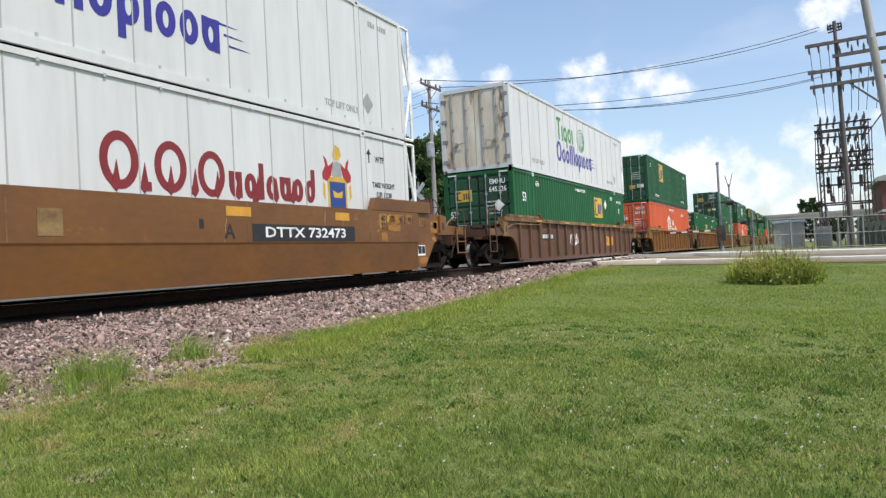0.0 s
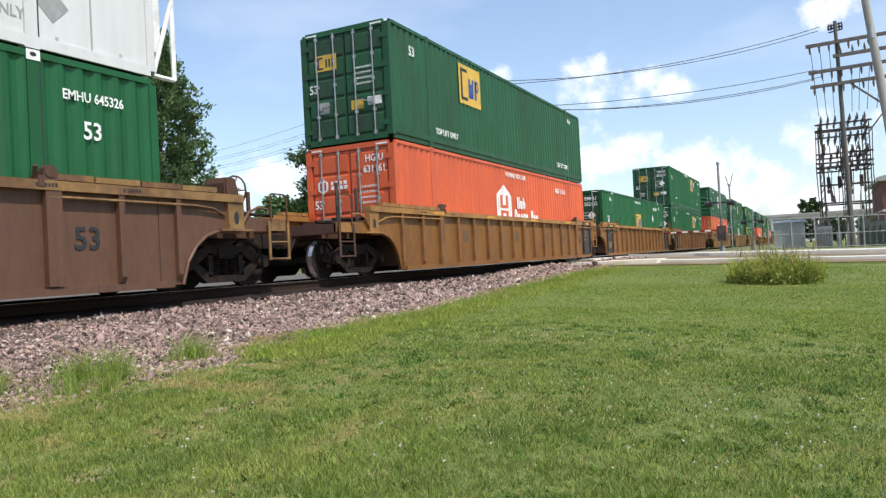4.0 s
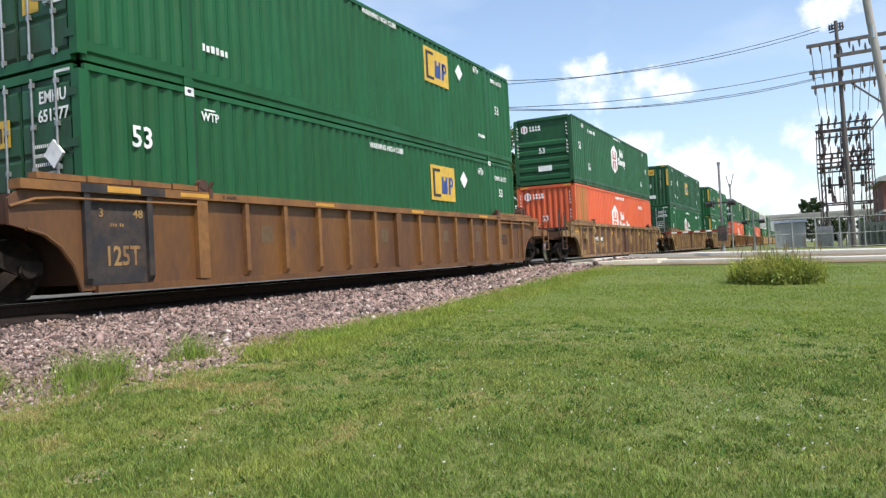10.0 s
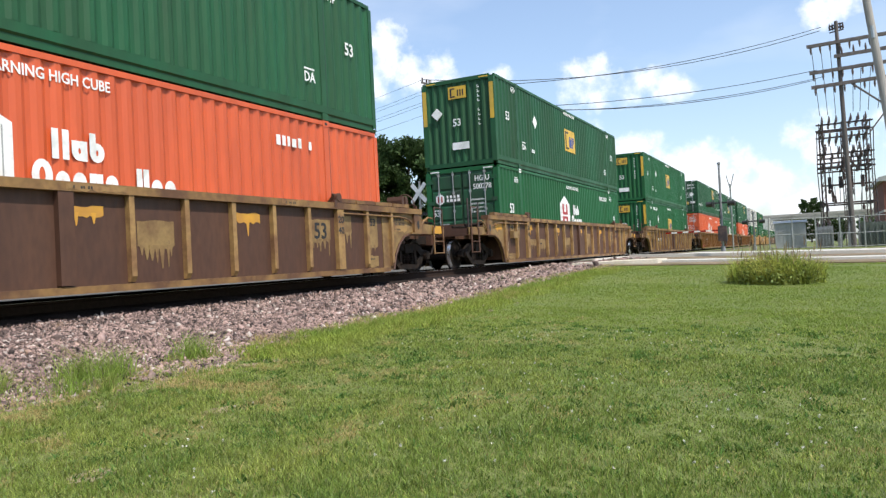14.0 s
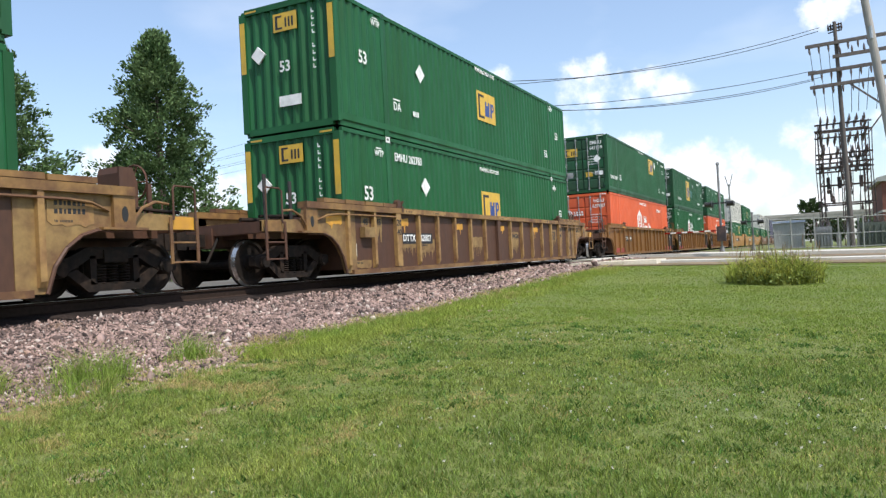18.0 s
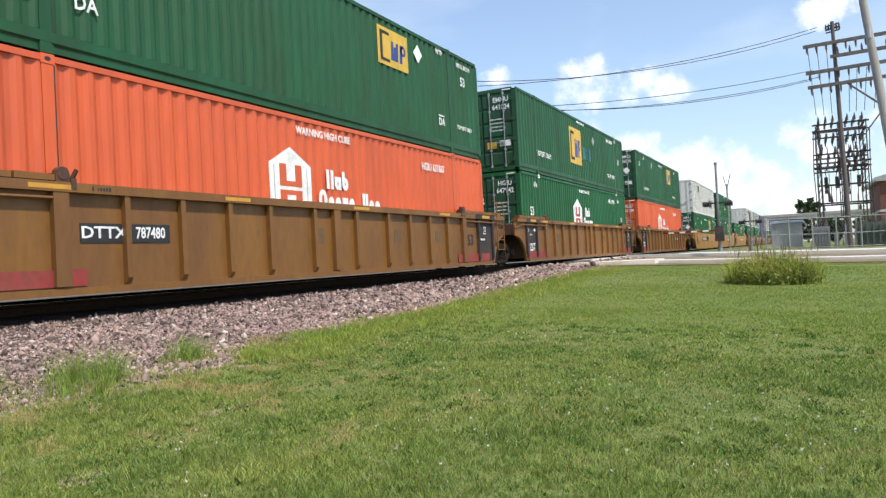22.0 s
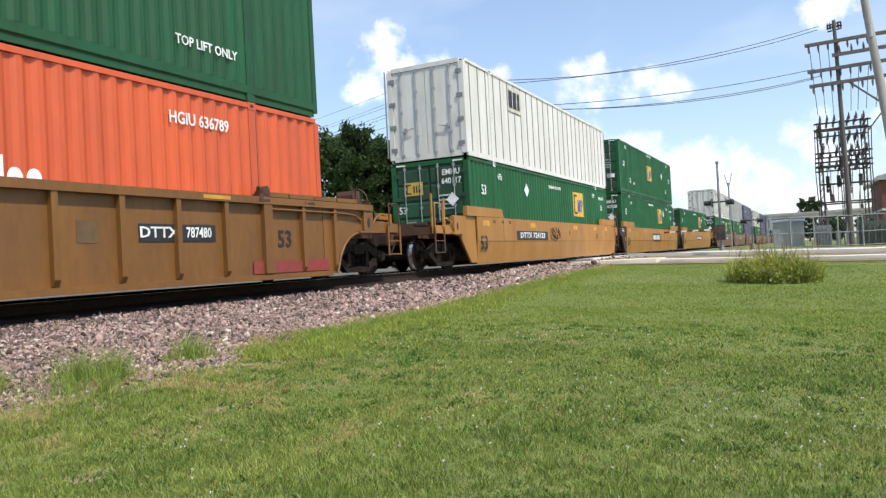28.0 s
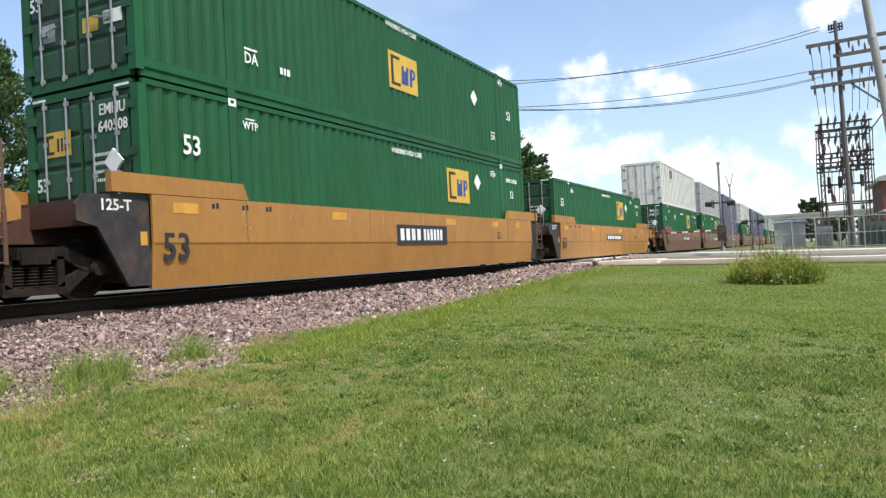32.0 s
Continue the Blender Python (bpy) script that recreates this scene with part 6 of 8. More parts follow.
def marks_smooth(car, plate_y, brown=False):
    x = 1.506
    number = {1.95: "DTTX 732473", -4.95: "DTTX 724123"}.get(plate_y, "")
    if plate_y == 0.25:
        number_plate(car, -1.06, x - 0.004, 2.6, 0.93, 0.46)
    else:
        number_plate(car, plate_y + (0.17 if brown else 0), x - 0.004, 3.15, 0.93, 0.3 if number else 0.27, number)
    if brown:
        car_text(car, "A", 1.57, 0.93, 0.34, "marking_black", x - 0.002)
    car_text(car, "53", -HALF + 0.42, 0.68, 0.56, "marking_black", x - 0.004)
    smooth_wear(car, x)
    for y, w in ((-7.7, 0.5), (-3.6, 0.5), (1.5, 0.6), (4.6, 0.5), (6.6, 0.4)):
        car_plate(car, "paint_patch", "patch_yellow", y, y + w, 1.2, 1.36, x)
    for y in (-6.9, -6.2, -5.6):
        car_bars(car, y, 1.3, 2, 0.09, "marking_black", x)
    car_bars(car, 0.9, 0.98, 1, 0.18, "marking_black", x)
    for k in range(3):
        car_bars(car, 5.0, 1.0 - k * 0.08, 9, 0.045, "marking_black", x)
    if brown:
        car_bars(car, -4.6, 1.0, 14, 0.09, "faded_marking", x)
        car_plate(car, "round_emblem", "patch_ochre", -1.8, -1.45, 0.85, 1.2, x)
        for k, (a, b, z0, z1, at) in enumerate(((6.28, 6.62, 1.05, 1.4, 0), (6.72, 7.12, 1.16, 1.4, 0), (6.66, 7.2, 1.0, 1.14, 0), (7.1, 7.4, 1.2, 1.4, 0), (7.5, 7.8, 1.2, 1.4, 0), (6.35, 6.6, 0.78, 0.98, 0),
                                                (8.25, 8.5, 1.16, 1.34, 1), (8.85, 9.2, 0.98, 1.26, 1), (8.2, 8.6, 0.22, 0.38, 1), (8.9, 9.15, 0.76, 0.9, 1), (9.0, 9.26, 1.1, 1.3, 1))):
            drip_patch(car, a, b, z0, z1, "faded_ochre", 0, k + 3, 1.446 if at else x, "faded_patch")
        for text, y, z, at in (("40", 6.45, 1.28, 0), ("20", 6.45, 1.12, 0), ("45", 7.25, 1.28, 0), ("48", 7.65, 1.28, 0), ("53", 8.37, 1.24, 1)):
            car_text(car, text, y, z, 0.19, "marking_black", 1.449 if at else x + 0.003)
            car_plate(car, "dark_marking", "marking_black", y + 0.13, y + 0.16, z - 0.1, z + 0.08, 1.449 if at else x + 0.003)
        car_plate(car, "notice_board", "marking_white", 8.12, 8.5, 0.42, 0.68, 1.447, "white-framed black notice board")
        for a in (8.145, 8.325):
            car_plate(car, "dark_marking", "marking_black", a, a + 0.155, 0.47, 0.655, 1.45)
        car_bars(car, 6.8, 1.32, 6, 0.03, "marking_black", x + 0.003)
        car_bars(car, 8.9, 1.15, 7, 0.03, "marking_black", 1.449)


# ---------------------------------------------------------------- the train
def travelled(t):
    """Metres gone since the start: a little slower at both ends of the shot than midway."""
    q = (t - 16.0) / 16.0
    return 127.646 * (q + 1.0) - 1.4534 * (q ** 3 + 1.0)


GREEN = "green corrugated steel container"
ORANGE = "orange corrugated steel container"
WHITE = "white smooth-sided refrigerated container"
# middle of each unit at the start, kind of car, lower and upper load
UNITS = [
    (7.68, "A"), (31.03, "B"), (54.27, "C"), (73.77, "D"), (93.20, "E"), (116.50, "F"), (139.88, "G"), (163.10, "H"),
    (186.42, "I"), (205.88, "J"), (225.40, "K"), (248.80, "L"), (268.14, "M"), (287.65, "N"), (310.95, "O"), (330.45, "P"), (349.95, "Q"),
    (373.25, "R"), (392.75, "S"), (412.25, "T"), (435.55, "U"), (455.05, "V"), (474.55, "W")]


def white_reefer(label, kind, end):
    c = container("white_panel", label, end, "seam", "", "stained_white")
    if kind in ("tiger", "express"):
        x = EDGE - 0.024
        if kind == "tiger":
            bm = bmesh.new()
            word_shape(bm, "Tigoi", -2.86, 1.6, 0.9, x, 0.16, 0.95)
            tagged(part("lettering_block", bm, "marking_green", c), kind="stuff")
            bm = bmesh.new()
            for k in range(5):
                oval_ring(bm, 0.5 + 0.05 * k, 1.9 - 0.03 * k, 0.58 - 0.1 * k, 0.5 - 0.09 * k, 0.035, x)
            part("emblem", bm, "marking_green", c, "round green striped emblem")
        start = -3.0 if kind == "tiger" else -3.3
        size = 0.82
        bm = bmesh.new()
        word_shape(bm, "Oool", start, 0.72, size, x, 0.17, 0.95)
        word_shape(bm, "Nopioou", start + 2.05, 0.72, size, x, 0.17, 0.83)
        tagged(part("lettering_block", bm, "marking_purple", c), kind="stuff")
        end_y = start + 5.3
        bm = bmesh.new()
        for k in range(3):
            prism_x(bm, [(end_y - 0.1 * k, 0.88 + k * 0.17), (end_y + 0.55 - 0.15 * k, 0.9 + k * 0.17), (end_y - 0.1 * k, 0.92 + k * 0.17)], x - 0.004, x)
        tagged(part("speed_lines", bm, "marking_purple", c), kind="stuff")
        text_on_side(c, "TOP LIFT ONLY", 5.4, 0.42, 0.2, "marking_grey", x=EDGE - 0.026)
        text_on_side(c, "TOP LIFT ONLY", -5.3, 0.45, 0.22, "marking_grey", x=EDGE - 0.026)
        diamond(c, 6.42, 0.65, 0.24, EDGE - 0.024, "marking_grey")
        bars_row(c, 6.6, 2.45, 8, 0.12, "marking_grey", EDGE - 0.024)
    if kind == "england":
        bm = bmesh.new()
        x = EDGE - 0.024
        word_shape(bm, "O.", -0.68, 1.2, 0.84, x, 0.16, 1.0)
        word_shape(bm, "O.", 0.28, 1.2, 0.8, x, 0.16, 1.0)
        word_shape(bm, "O", 1.16, 1.18, 0.76, x, 0.16, 1.0)
        word_shape(bm, "uglouod", 1.86, 1.2, 0.66, x, 0.19, 0.82)
        for k in range(9):
            prism_x(bm, [(-0.5 + k * 0.5, 1.24), (-0.42 + k * 0.5, 1.16), (-0.34 + k * 0.5, 1.26), (-0.4 + k * 0.5, 1.62)], x - 0.004, x + 0.0055)
        tagged(part("lettering_block", bm, "marking_maroon", c), kind="stuff")
        def crest_piece(outline, mat, label, lift):
            bm = bmesh.new()
            prism_x(bm, outline, x - 0.004, x + lift)
            part("crest", bm, mat, c, label)
        crest_piece([(4.72, 1.12), (5.42, 1.12), (5.42, 1.74), (5.07, 1.82), (4.72, 1.74)], "marking_yellow", "gold border of a crest", 0.0)
        crest_piece([(4.79, 1.14), (5.35, 1.14), (5.35, 1.68), (4.79, 1.68)], "marking_blue", "blue shield of a crest", 0.003)
        crest_piece([(4.92, 1.35), (5.22, 1.35), (5.25, 1.5), (5.07, 1.44), (4.89, 1.5)], "marking_yellow", "gold mark on the shield", 0.006)
        crest_piece([(4.9, 1.8), (5.24, 1.8), (5.22, 2.05), (5.07, 2.12), (4.92, 2.05)], "marking_grey", "silver helmet of a crest", 0.003)
        crest_piece([(4.97, 2.14), (5.15, 2.14), (5.25, 2.26), (5.2, 2.4), (5.06, 2.46), (4.98, 2.38), (4.93, 2.24)], "marking_yellow", "gold figure on top of a crest", 0.0)
        for s in (-1, 1):
            outline = [(0.12, 2.1), (0.3, 1.98), (0.36, 2.12), (0.46, 2.2), (0.4, 2.0), (0.52, 1.84), (0.5, 1.72), (0.36, 1.68), (0.22, 1.8)]
            crest_piece([(5.07 + s * u, w) for u, w in (outline if s < 0 else outline[::-1])], "marking_red", "red mantling of a crest", 0.0015)
            crest_piece([(5.07 + s * u, w) for u, w in ((0.44, 1.3), (0.52, 1.4), (0.5, 1.66), (0.43, 1.6))], "marking_yellow", "gold scroll of a crest", 0.0)
        for text, y, z, size in (("WTP", 6.8, 2.3, 0.2), ("TARE WEIGHT", 6.95, 1.72, 0.17), ("(LB) 13230", 6.95, 1.5, 0.17)):
            text_on_side(c, text, y, z, size, "marking_black", x=EDGE - 0.026)
        bm = bmesh.new()
        prism_x(bm, [(6.33, 2.2), (6.37, 2.2), (6.37, 2.4), (6.44, 2.4), (6.35, 2.52), (6.26, 2.4), (6.33, 2.4)], EDGE - 0.026, EDGE - 0.022)
        part("arrow", bm, "marking_black", c, "black upward arrow")
    bm = bmesh.new()
    for z in (0.18, TALL - 0.13):
        for k in range(16):
            y = -HALF + 0.5 + k
            flat(bm, y, y + 0.05, z, z + 0.05, EDGE + 0.004)
    part("rail_rivets", bm, "grey_paint", c)
    return c


def frame_end(c):
    """The open steel frame at the machinery end of a refrigerated container."""
    bm = bmesh.new()
    for s in (-1, 1):
        rod(bm, (s * (EDGE - 0.06), HALF + 0.02, 0.1), (s * (EDGE - 0.06), HALF + 0.42, 1.3), 0.035, n=6)
        rod(bm, (s * (EDGE - 0.06), HALF + 0.42, 1.3), (s * (EDGE - 0.06), HALF + 0.02, TALL - 0.05), 0.035, n=6)
        rod(bm, (s * (EDGE - 0.06), HALF + 0.42, 0.06), (s * (EDGE - 0.06), HALF + 0.42, TALL - 0.06), 0.04, n=6)
        rod(bm, (s * (EDGE - 0.06), HALF, 0.06), (s * (EDGE - 0.06), HALF + 0.42, 0.06), 0.04, n=6)
        rod(bm, (s * (EDGE - 0.06), HALF, TALL - 0.06), (s * (EDGE - 0.06), HALF + 0.42, TALL - 0.06), 0.04, n=6)
    quad_box(bm, -EDGE + 0.25, EDGE - 0.25, HALF, HALF + 0.35, 0.5, 2.3)
    part("machinery_frame", bm, "marking_white", c, "white steel frame round the cooling unit")


def loads(key):
    """The lower and upper container of a unit."""
    if key == "A":
        a = white_reefer(WHITE + " with red lettering and a crest", "england", "flat")
        b = white_reefer(WHITE + " with blue lettering on top", "express", "flat")
        frame_end(a), frame_end(b)
        return a, b
    if key == "B":
        b = white_reefer(WHITE + " with rust-stained doors and coloured lettering", "tiger", "flat")
        frame_end(b)
        return container("green_paint", GREEN + " with yellow emblem in a brown well car", "door", "plain", "high emblem_door placard_door", "door_green", serial="EMHU 645326"), b
    if key == "C":
        return (container("orange_paint", ORANGE + " with white house-shaped emblem", "door", "plain", "bare_house orange house_door", serial="HGIU 631161"),
                container("dark_green_paint", "dark green corrugated container with yellow emblem near its doors", "door", "deep", "deep_front emblem_door", "door_green"))
    if key == "D":
        return (container("green_paint", GREEN + " riding alone in its car", "door", "plain", "low aft_diamond aft_serial emblem_door placard_door", "door_green", serial="EMHU 262432"), None)
    if key == "E":
        return (container("green_paint", GREEN + " with yellow emblem and white placards", "door", "plain", "high emblem_door placard_door", "door_green", serial="EMHU 651377"),
                container("green_paint", GREEN + " with yellow emblem, stacked on another", "door", "deep", "deep_high emblem_door placard_door", "door_green", serial="EMHU 643514"))
    if key == "F":
        return (stained(container("orange_paint", ORANGE + " with a stained front panel", "front", "plain", "bare_house orange")),
                container("dark_green_paint", "dark green container with louvred front wall and white hexagon emblem", "louvre", "deep", "deep_hexagon"))
    if key == "G":
        return (container("green_paint", GREEN + " with white house-shaped emblem", "door", "plain", "house redbars house_door", "door_green", serial="HGIU 500278"),
                container("dark_green_paint", GREEN + " with yellow stripes on its front wall", "front", "deep", "deep_mid emblem_end fore_diamond"))
    if key == "H":
        return (container("green_paint", GREEN + " with striped front corners", "front", "plain", "low fore_diamond fore_serial emblem_end", serial="EMHU 262783"),
                container("green_paint", GREEN + " with striped corners, stacked on another", "front", "deep", "deep_mid emblem_end fore_diamond"))
    if key == "I":
        return (container("orange_paint", ORANGE + " with white emblem and ribbed doors", "door", "plain", "bare_house orange house_door", serial="HGIU 637687"),
                container("dark_green_paint", "dark green container with yellow emblem near its far end", "door", "deep", "deep_late emblem_door placard_door", "door_green", serial="EMHU 641519"))
    if key == "J":
        return (container("green_paint", GREEN + " with white emblem in a yellow car", "door", "plain", "house redbars house_door", "door_green", serial="HGIU 647942"),
                container("dark_green_paint", "dark green container with a tall yellow emblem mid-side", "door", "deep", "deep_tall emblem_door", "door_green", serial="EMHU 641024"))
    if key == "K":
        return (container("orange_paint", ORANGE + " with white house-shaped emblem", "door", "plain", "bare_house orange house_door", serial="HGIU 636789"),
                container("dark_green_paint", "dark green container with yellow emblem and placard", "door", "deep", "deep_far placard_door", "door_green", serial="EMHU 645816"))
    if key in "LO":
        u = container("worn_white", "worn white ribbed container with a dark emblem", "flat", "rib", "", "worn_white")
        bm = bmesh.new()
        flat(bm, -4.6, -3.36, 1.86, 2.7, EDGE - 0.0)
        sign = part("emblem", bm, "faded_marking", u, "faded square emblem with dark marks")
        bm = bmesh.new()
        for a, b in ((-4.52, -4.2), (-4.12, -3.8), (-3.72, -3.5)):
            flat(bm, a, b, 1.98, 2.56, EDGE + 0.004)
        tagged(part("emblem_marking", bm, "marking_black", sign), kind="stuff")
        return (container("green_paint", GREEN + " with yellow emblem in a smooth yellow car", "door", "plain", "late emblem_door placard_door", "door_green", serial="EMHU 640117"), u)
    if key == "M":
        return (container("green_paint", GREEN + " with yellow emblem above a smooth yellow car", "door", "plain", "high emblem_door placard_door", "door_green", serial="EMHU 640508"),
                container("green_paint", GREEN + " with labelled doors, stacked on another", "door", "deep", "deep_mid aft_diamond", "door_green"))
    if key == "N":
        return (container("green_paint", GREEN + " riding alone in a smooth yellow car", "door", "plain", "high placard_door", "door_green"), None)
    if key in "QST":
        return (container("blue_paint", "dark blue corrugated container near the train's end", "door"), container("blue_paint", "dark blue corrugated container stacked on another", "door", "deep", "fore_diamond house_door"))
    if key in "PU":
        return (container("green_paint", GREEN + " far back in the train", "door", "plain", "high", "door_green"), container("grey_paint", "grey ribbed container stacked on a green one", "flat", "rib", "", "grey_paint"))
    return (container("green_paint", GREEN + " far back in the train", "door", "plain", "high", "door_green"), container("worn_white", "worn white ribbed container far back in the train", "flat", "rib", "", "worn_white"))


def stained(c):
    bm = bmesh.new()
    corrugated(bm, -HALF + 0.14, -POST - 0.1, 0.17, TALL - 0.11, EDGE - 0.006, 1)
    part("stained_panel", bm, "stained_orange", c, "orange panel with olive and dark red stains")
    return c


JOINTS = "cc aa c c c c aa c aa c aa c aa c aa"
ARTIC = {"CD", "DE", "IJ", "JK", "LM", "MN", "OP", "PQ", "RS", "ST", "UV", "VW"}
LOOKS = {
    "A": ("smooth", "brown_smooth", "brown_smooth", "sill_tan"), "B": ("ribbed", "brown_car", "sill_tan", "brown_car"),
    "C": ("ribbed", "amber_car", "amber_chord", "chord_ochre"), "D": ("ribbed", "amber_car", "amber_chord", "chord_ochre"), "E": ("ribbed", "ochre_car", "chord_ochre", "chord_ochre"),
    "F": ("ribbed", "rust_car", "sill_tan", "rib_tan"), "G": ("ribbed", "rust_car", "sill_tan", "rib_tan"), "H": ("ribbed", "rust_car", "sill_tan", "rib_tan"),
    "I": ("ribbed", "yellow_car", "yellow_car", "yellow_car"), "J": ("ribbed", "yellow_car", "yellow_car", "yellow_car"), "K": ("ribbed", "yellow_car", "yellow_car", "yellow_car"),
}
material("brown_smooth", (0.186, 0.075, 0.015), 0.5, vary=0.1, grain=9, patch=0.7, second=(0.124, 0.052, 0.017), amount=0.5, soft=0.2, stretch=(1, 0.6, 1.2), bump=0.05, third=(0.45, 0.21, 0.04), third_amount=0.2, third_scale=1.3)
MOVING = []            # (thing, place along the track at the start, height)


def build_train():
    for i, (mid, key) in enumerate(UNITS):
        kinds, reach = [], []
        for j in (i - 1, i + 1):
            if 0 <= j < len(UNITS):
                other = UNITS[j]
                pair = "".join(sorted(key + other[1]))
                kinds.append("artic" if pair in ARTIC else "coupler")
                reach.append((abs(other[0] - mid) - LONG) / 2)
            else:
                kinds.append("coupler")
                reach.append(3.6)
        kind, paint, rail_mat, rib_mat = LOOKS.get(key, ("smooth", "tan_car", "tan_car", "tan_car") if key in "LMN" else ("smooth", "maroon_car", "maroon_car", "maroon_car"))
        dark = [1 if k == "artic" and key in "CDEIJKMN" else 0 for k in kinds]
        words = {"brown_car": "rust-brown ribbed steel", "ochre_car": "weathered brownish ochre ribbed steel", "amber_car": "weathered ochre ribbed steel", "rust_car": "dark rusty ribbed steel",
                 "yellow_car": "orange-yellow ribbed steel", "tan_car": "yellow smooth-sided steel", "maroon_car": "dark maroon smooth-sided steel", "brown_smooth": "brownish orange smooth-sided steel"}[paint]
        car = well_car(kind, paint, rail_mat, rib_mat, kinds, reach, words + " well car on the rails", (dark if kind == "smooth" else (0, 0)), (kinds[0] == "coupler", 1), dark if kind != "smooth" else (0, 0))
        if key in "FGH":
            marks_old(car, key != "G", key != "H")
        elif kind == "smooth":
            if key == "L":
                graffiti(car, -0.9, 1.03, 0.62, "marking_black", 1.51)
            marks_smooth(car, {"A": 1.95, "L": -4.95, "M": 0.25}.get(key, -1.05), key == "A")
        else:
            marks_yellow(car, dark, key in "IJK")
            if key in "IK":
                at = -5.84 if key == "I" else 3.4
                number_plate(car, at, 1.434, 0.74, 0.9, 0.26, "DTTX")
                number_plate(car, at + 0.8, 1.434, 0.72, 0.9, 0.26, "787480")
            elif key == "B":
                number_plate(car, -6.03, 1.434, 1.6)
            if key == "B":
                graffiti(car, -1.8, 0.85, 0.6)
                for k in (0, 1):
                    drip_patch(car, 3.13 + k * 1.03, 4.03 + k * 0.72, 0.55, 0.98, "patch_yellow", 0, 71 + k, 1.432)
                car_bars(car, 3.2, 0.74, 3, 0.2, "brown_car", 1.436)
        MOVING.append((car, mid, 0.0))
        low, high = loads(key)
        MOVING.append((low, mid, 0.345))
        if high:
            MOVING.append((high, mid, 0.345 + TALL + 0.012))


build_train()


def motions():
    for ob, place, z in MOVING:
        walk(ob, [(t, pose(TRACK_X, place - travelled(t), z)) for t in range(0, 33, 2)])
    step = 2.0 / FPS
    times = [k * step for k in range(int(32 / step) + 1)]
    turns = [math.degrees(travelled(t) / WHEEL) for t in times]
    for w, dy in WHEELS:
        walk(w, [(t, pose(0, dy, WHEEL, a % 360.0)) for t, a in zip(times, turns)])

# ---------------------------------------------------------------- poles, wires, signals


def pole_arm(parent, a, b, w, h, mat="pole_wood", name="crossarm"):
    """A squared timber between two points of the same thing."""
    a, b = Vector(a), Vector(b)
    d = (b - a).normalized()
    n = d.cross(Vector((0, 0, 1))).normalized() * (w / 2)
    u = Vector((0, 0, h / 2))
    bm = bmesh.new()
    v = [bm.verts.new(p + s * n + t * u) for p in (a, b) for s, t in ((-1, -1), (1, -1), (1, 1), (-1, 1))]
    for f in ((0, 1, 2, 3), (7, 6, 5, 4), (0, 4, 5, 1), (1, 5, 6, 2), (2, 6, 7, 3), (3, 7, 4, 0)):
        bm.faces.new([v[i] for i in f])
    return part(name, bm, mat, parent)


def insulator(parent, p, up=1, r=0.07, h=0.28, mat="porcelain"):
    def build(bm):
        lathe(bm, (0, 0, 0), (0, 0, up), [(0, 0.02), (0.05, r), (0.08, r * 0.6), (0.12, r), (0.16, r * 0.6), (0.2, r * 0.9), (h, 0.025)], 8)
    return put("insulator", mesh_of(("insulator", up, r, h), "insulator", mat, build), parent, pose(*p))


def wire(points, sag, r=0.012, label="thin dark overhead power line", n=14):
    (x0, y0, z0), (x1, y1, z1) = points
    pts = []
    for k in range(n + 1):
        t = k / n
        pts.append((x0 + (x1 - x0) * t, y0 + (y1 - y0) * t, z0 + (z1 - z0) * t - sag * 4 * t * (1 - t)))
    bm = bmesh.new()
    rings = []
    for p in pts:
        rings.append([bm.verts.new((p[0] + r * 0.5 * math.cos(q), p[1] - r * 0.5 * math.cos(q), p[2] + r * math.sin(q))) for q in (0.5, 2.6, 4.7)])
    for a, b in zip(rings, rings[1:]):
        for i in range(3):
            bm.faces.new((a[i], a[(i + 1) % 3], b[(i + 1) % 3], b[i]))
    ob = new("power_line", finish(bm, "power_line", "wire"))
    tagged(ob, label, "wire", "overhead wires")


def utility_pole():
    base = ground_z(-22, 43.2)
    p = thing("utility_pole", pose(-22, 43.2, base), "grey wooden utility pole with two crossarms and a transformer", "utility pole")
    bm = bmesh.new()
    rod(bm, (0, 0, 0), (0, 0, 12.2 - base), 0.17, 0.11, 12)
    part("pole", bm, "pale_pole", p)
    for z in (11.75, 10.3):
        zz = z - base
        pole_arm(p, (0.14, -1.45, zz), (0.14, 1.45, zz), 0.1, 0.13)
        for s in (-1, 1):
            bm = bmesh.new()
            rod(bm, (0.14, s * 0.9, zz), (0.12, 0.05 * s, zz - 0.75), 0.025, n=6)
            part("arm_brace", bm, "pole_wood", p)
        for y in (-1.35, -0.75, 0.75, 1.35):
            insulator(p, (0.14, y, zz + 0.06))
    bm = bmesh.new()
    lathe(bm, (0.1, -0.42, 7.0 - base), (0, 0, 1), [(0, 0.2), (0.04, 0.26), (0.95, 0.26), (1.0, 0.22), (1.06, 0.05)], 16)
    part("transformer", bm, "galvanised", p, "pale grey cylindrical transformer")


utility_pole()


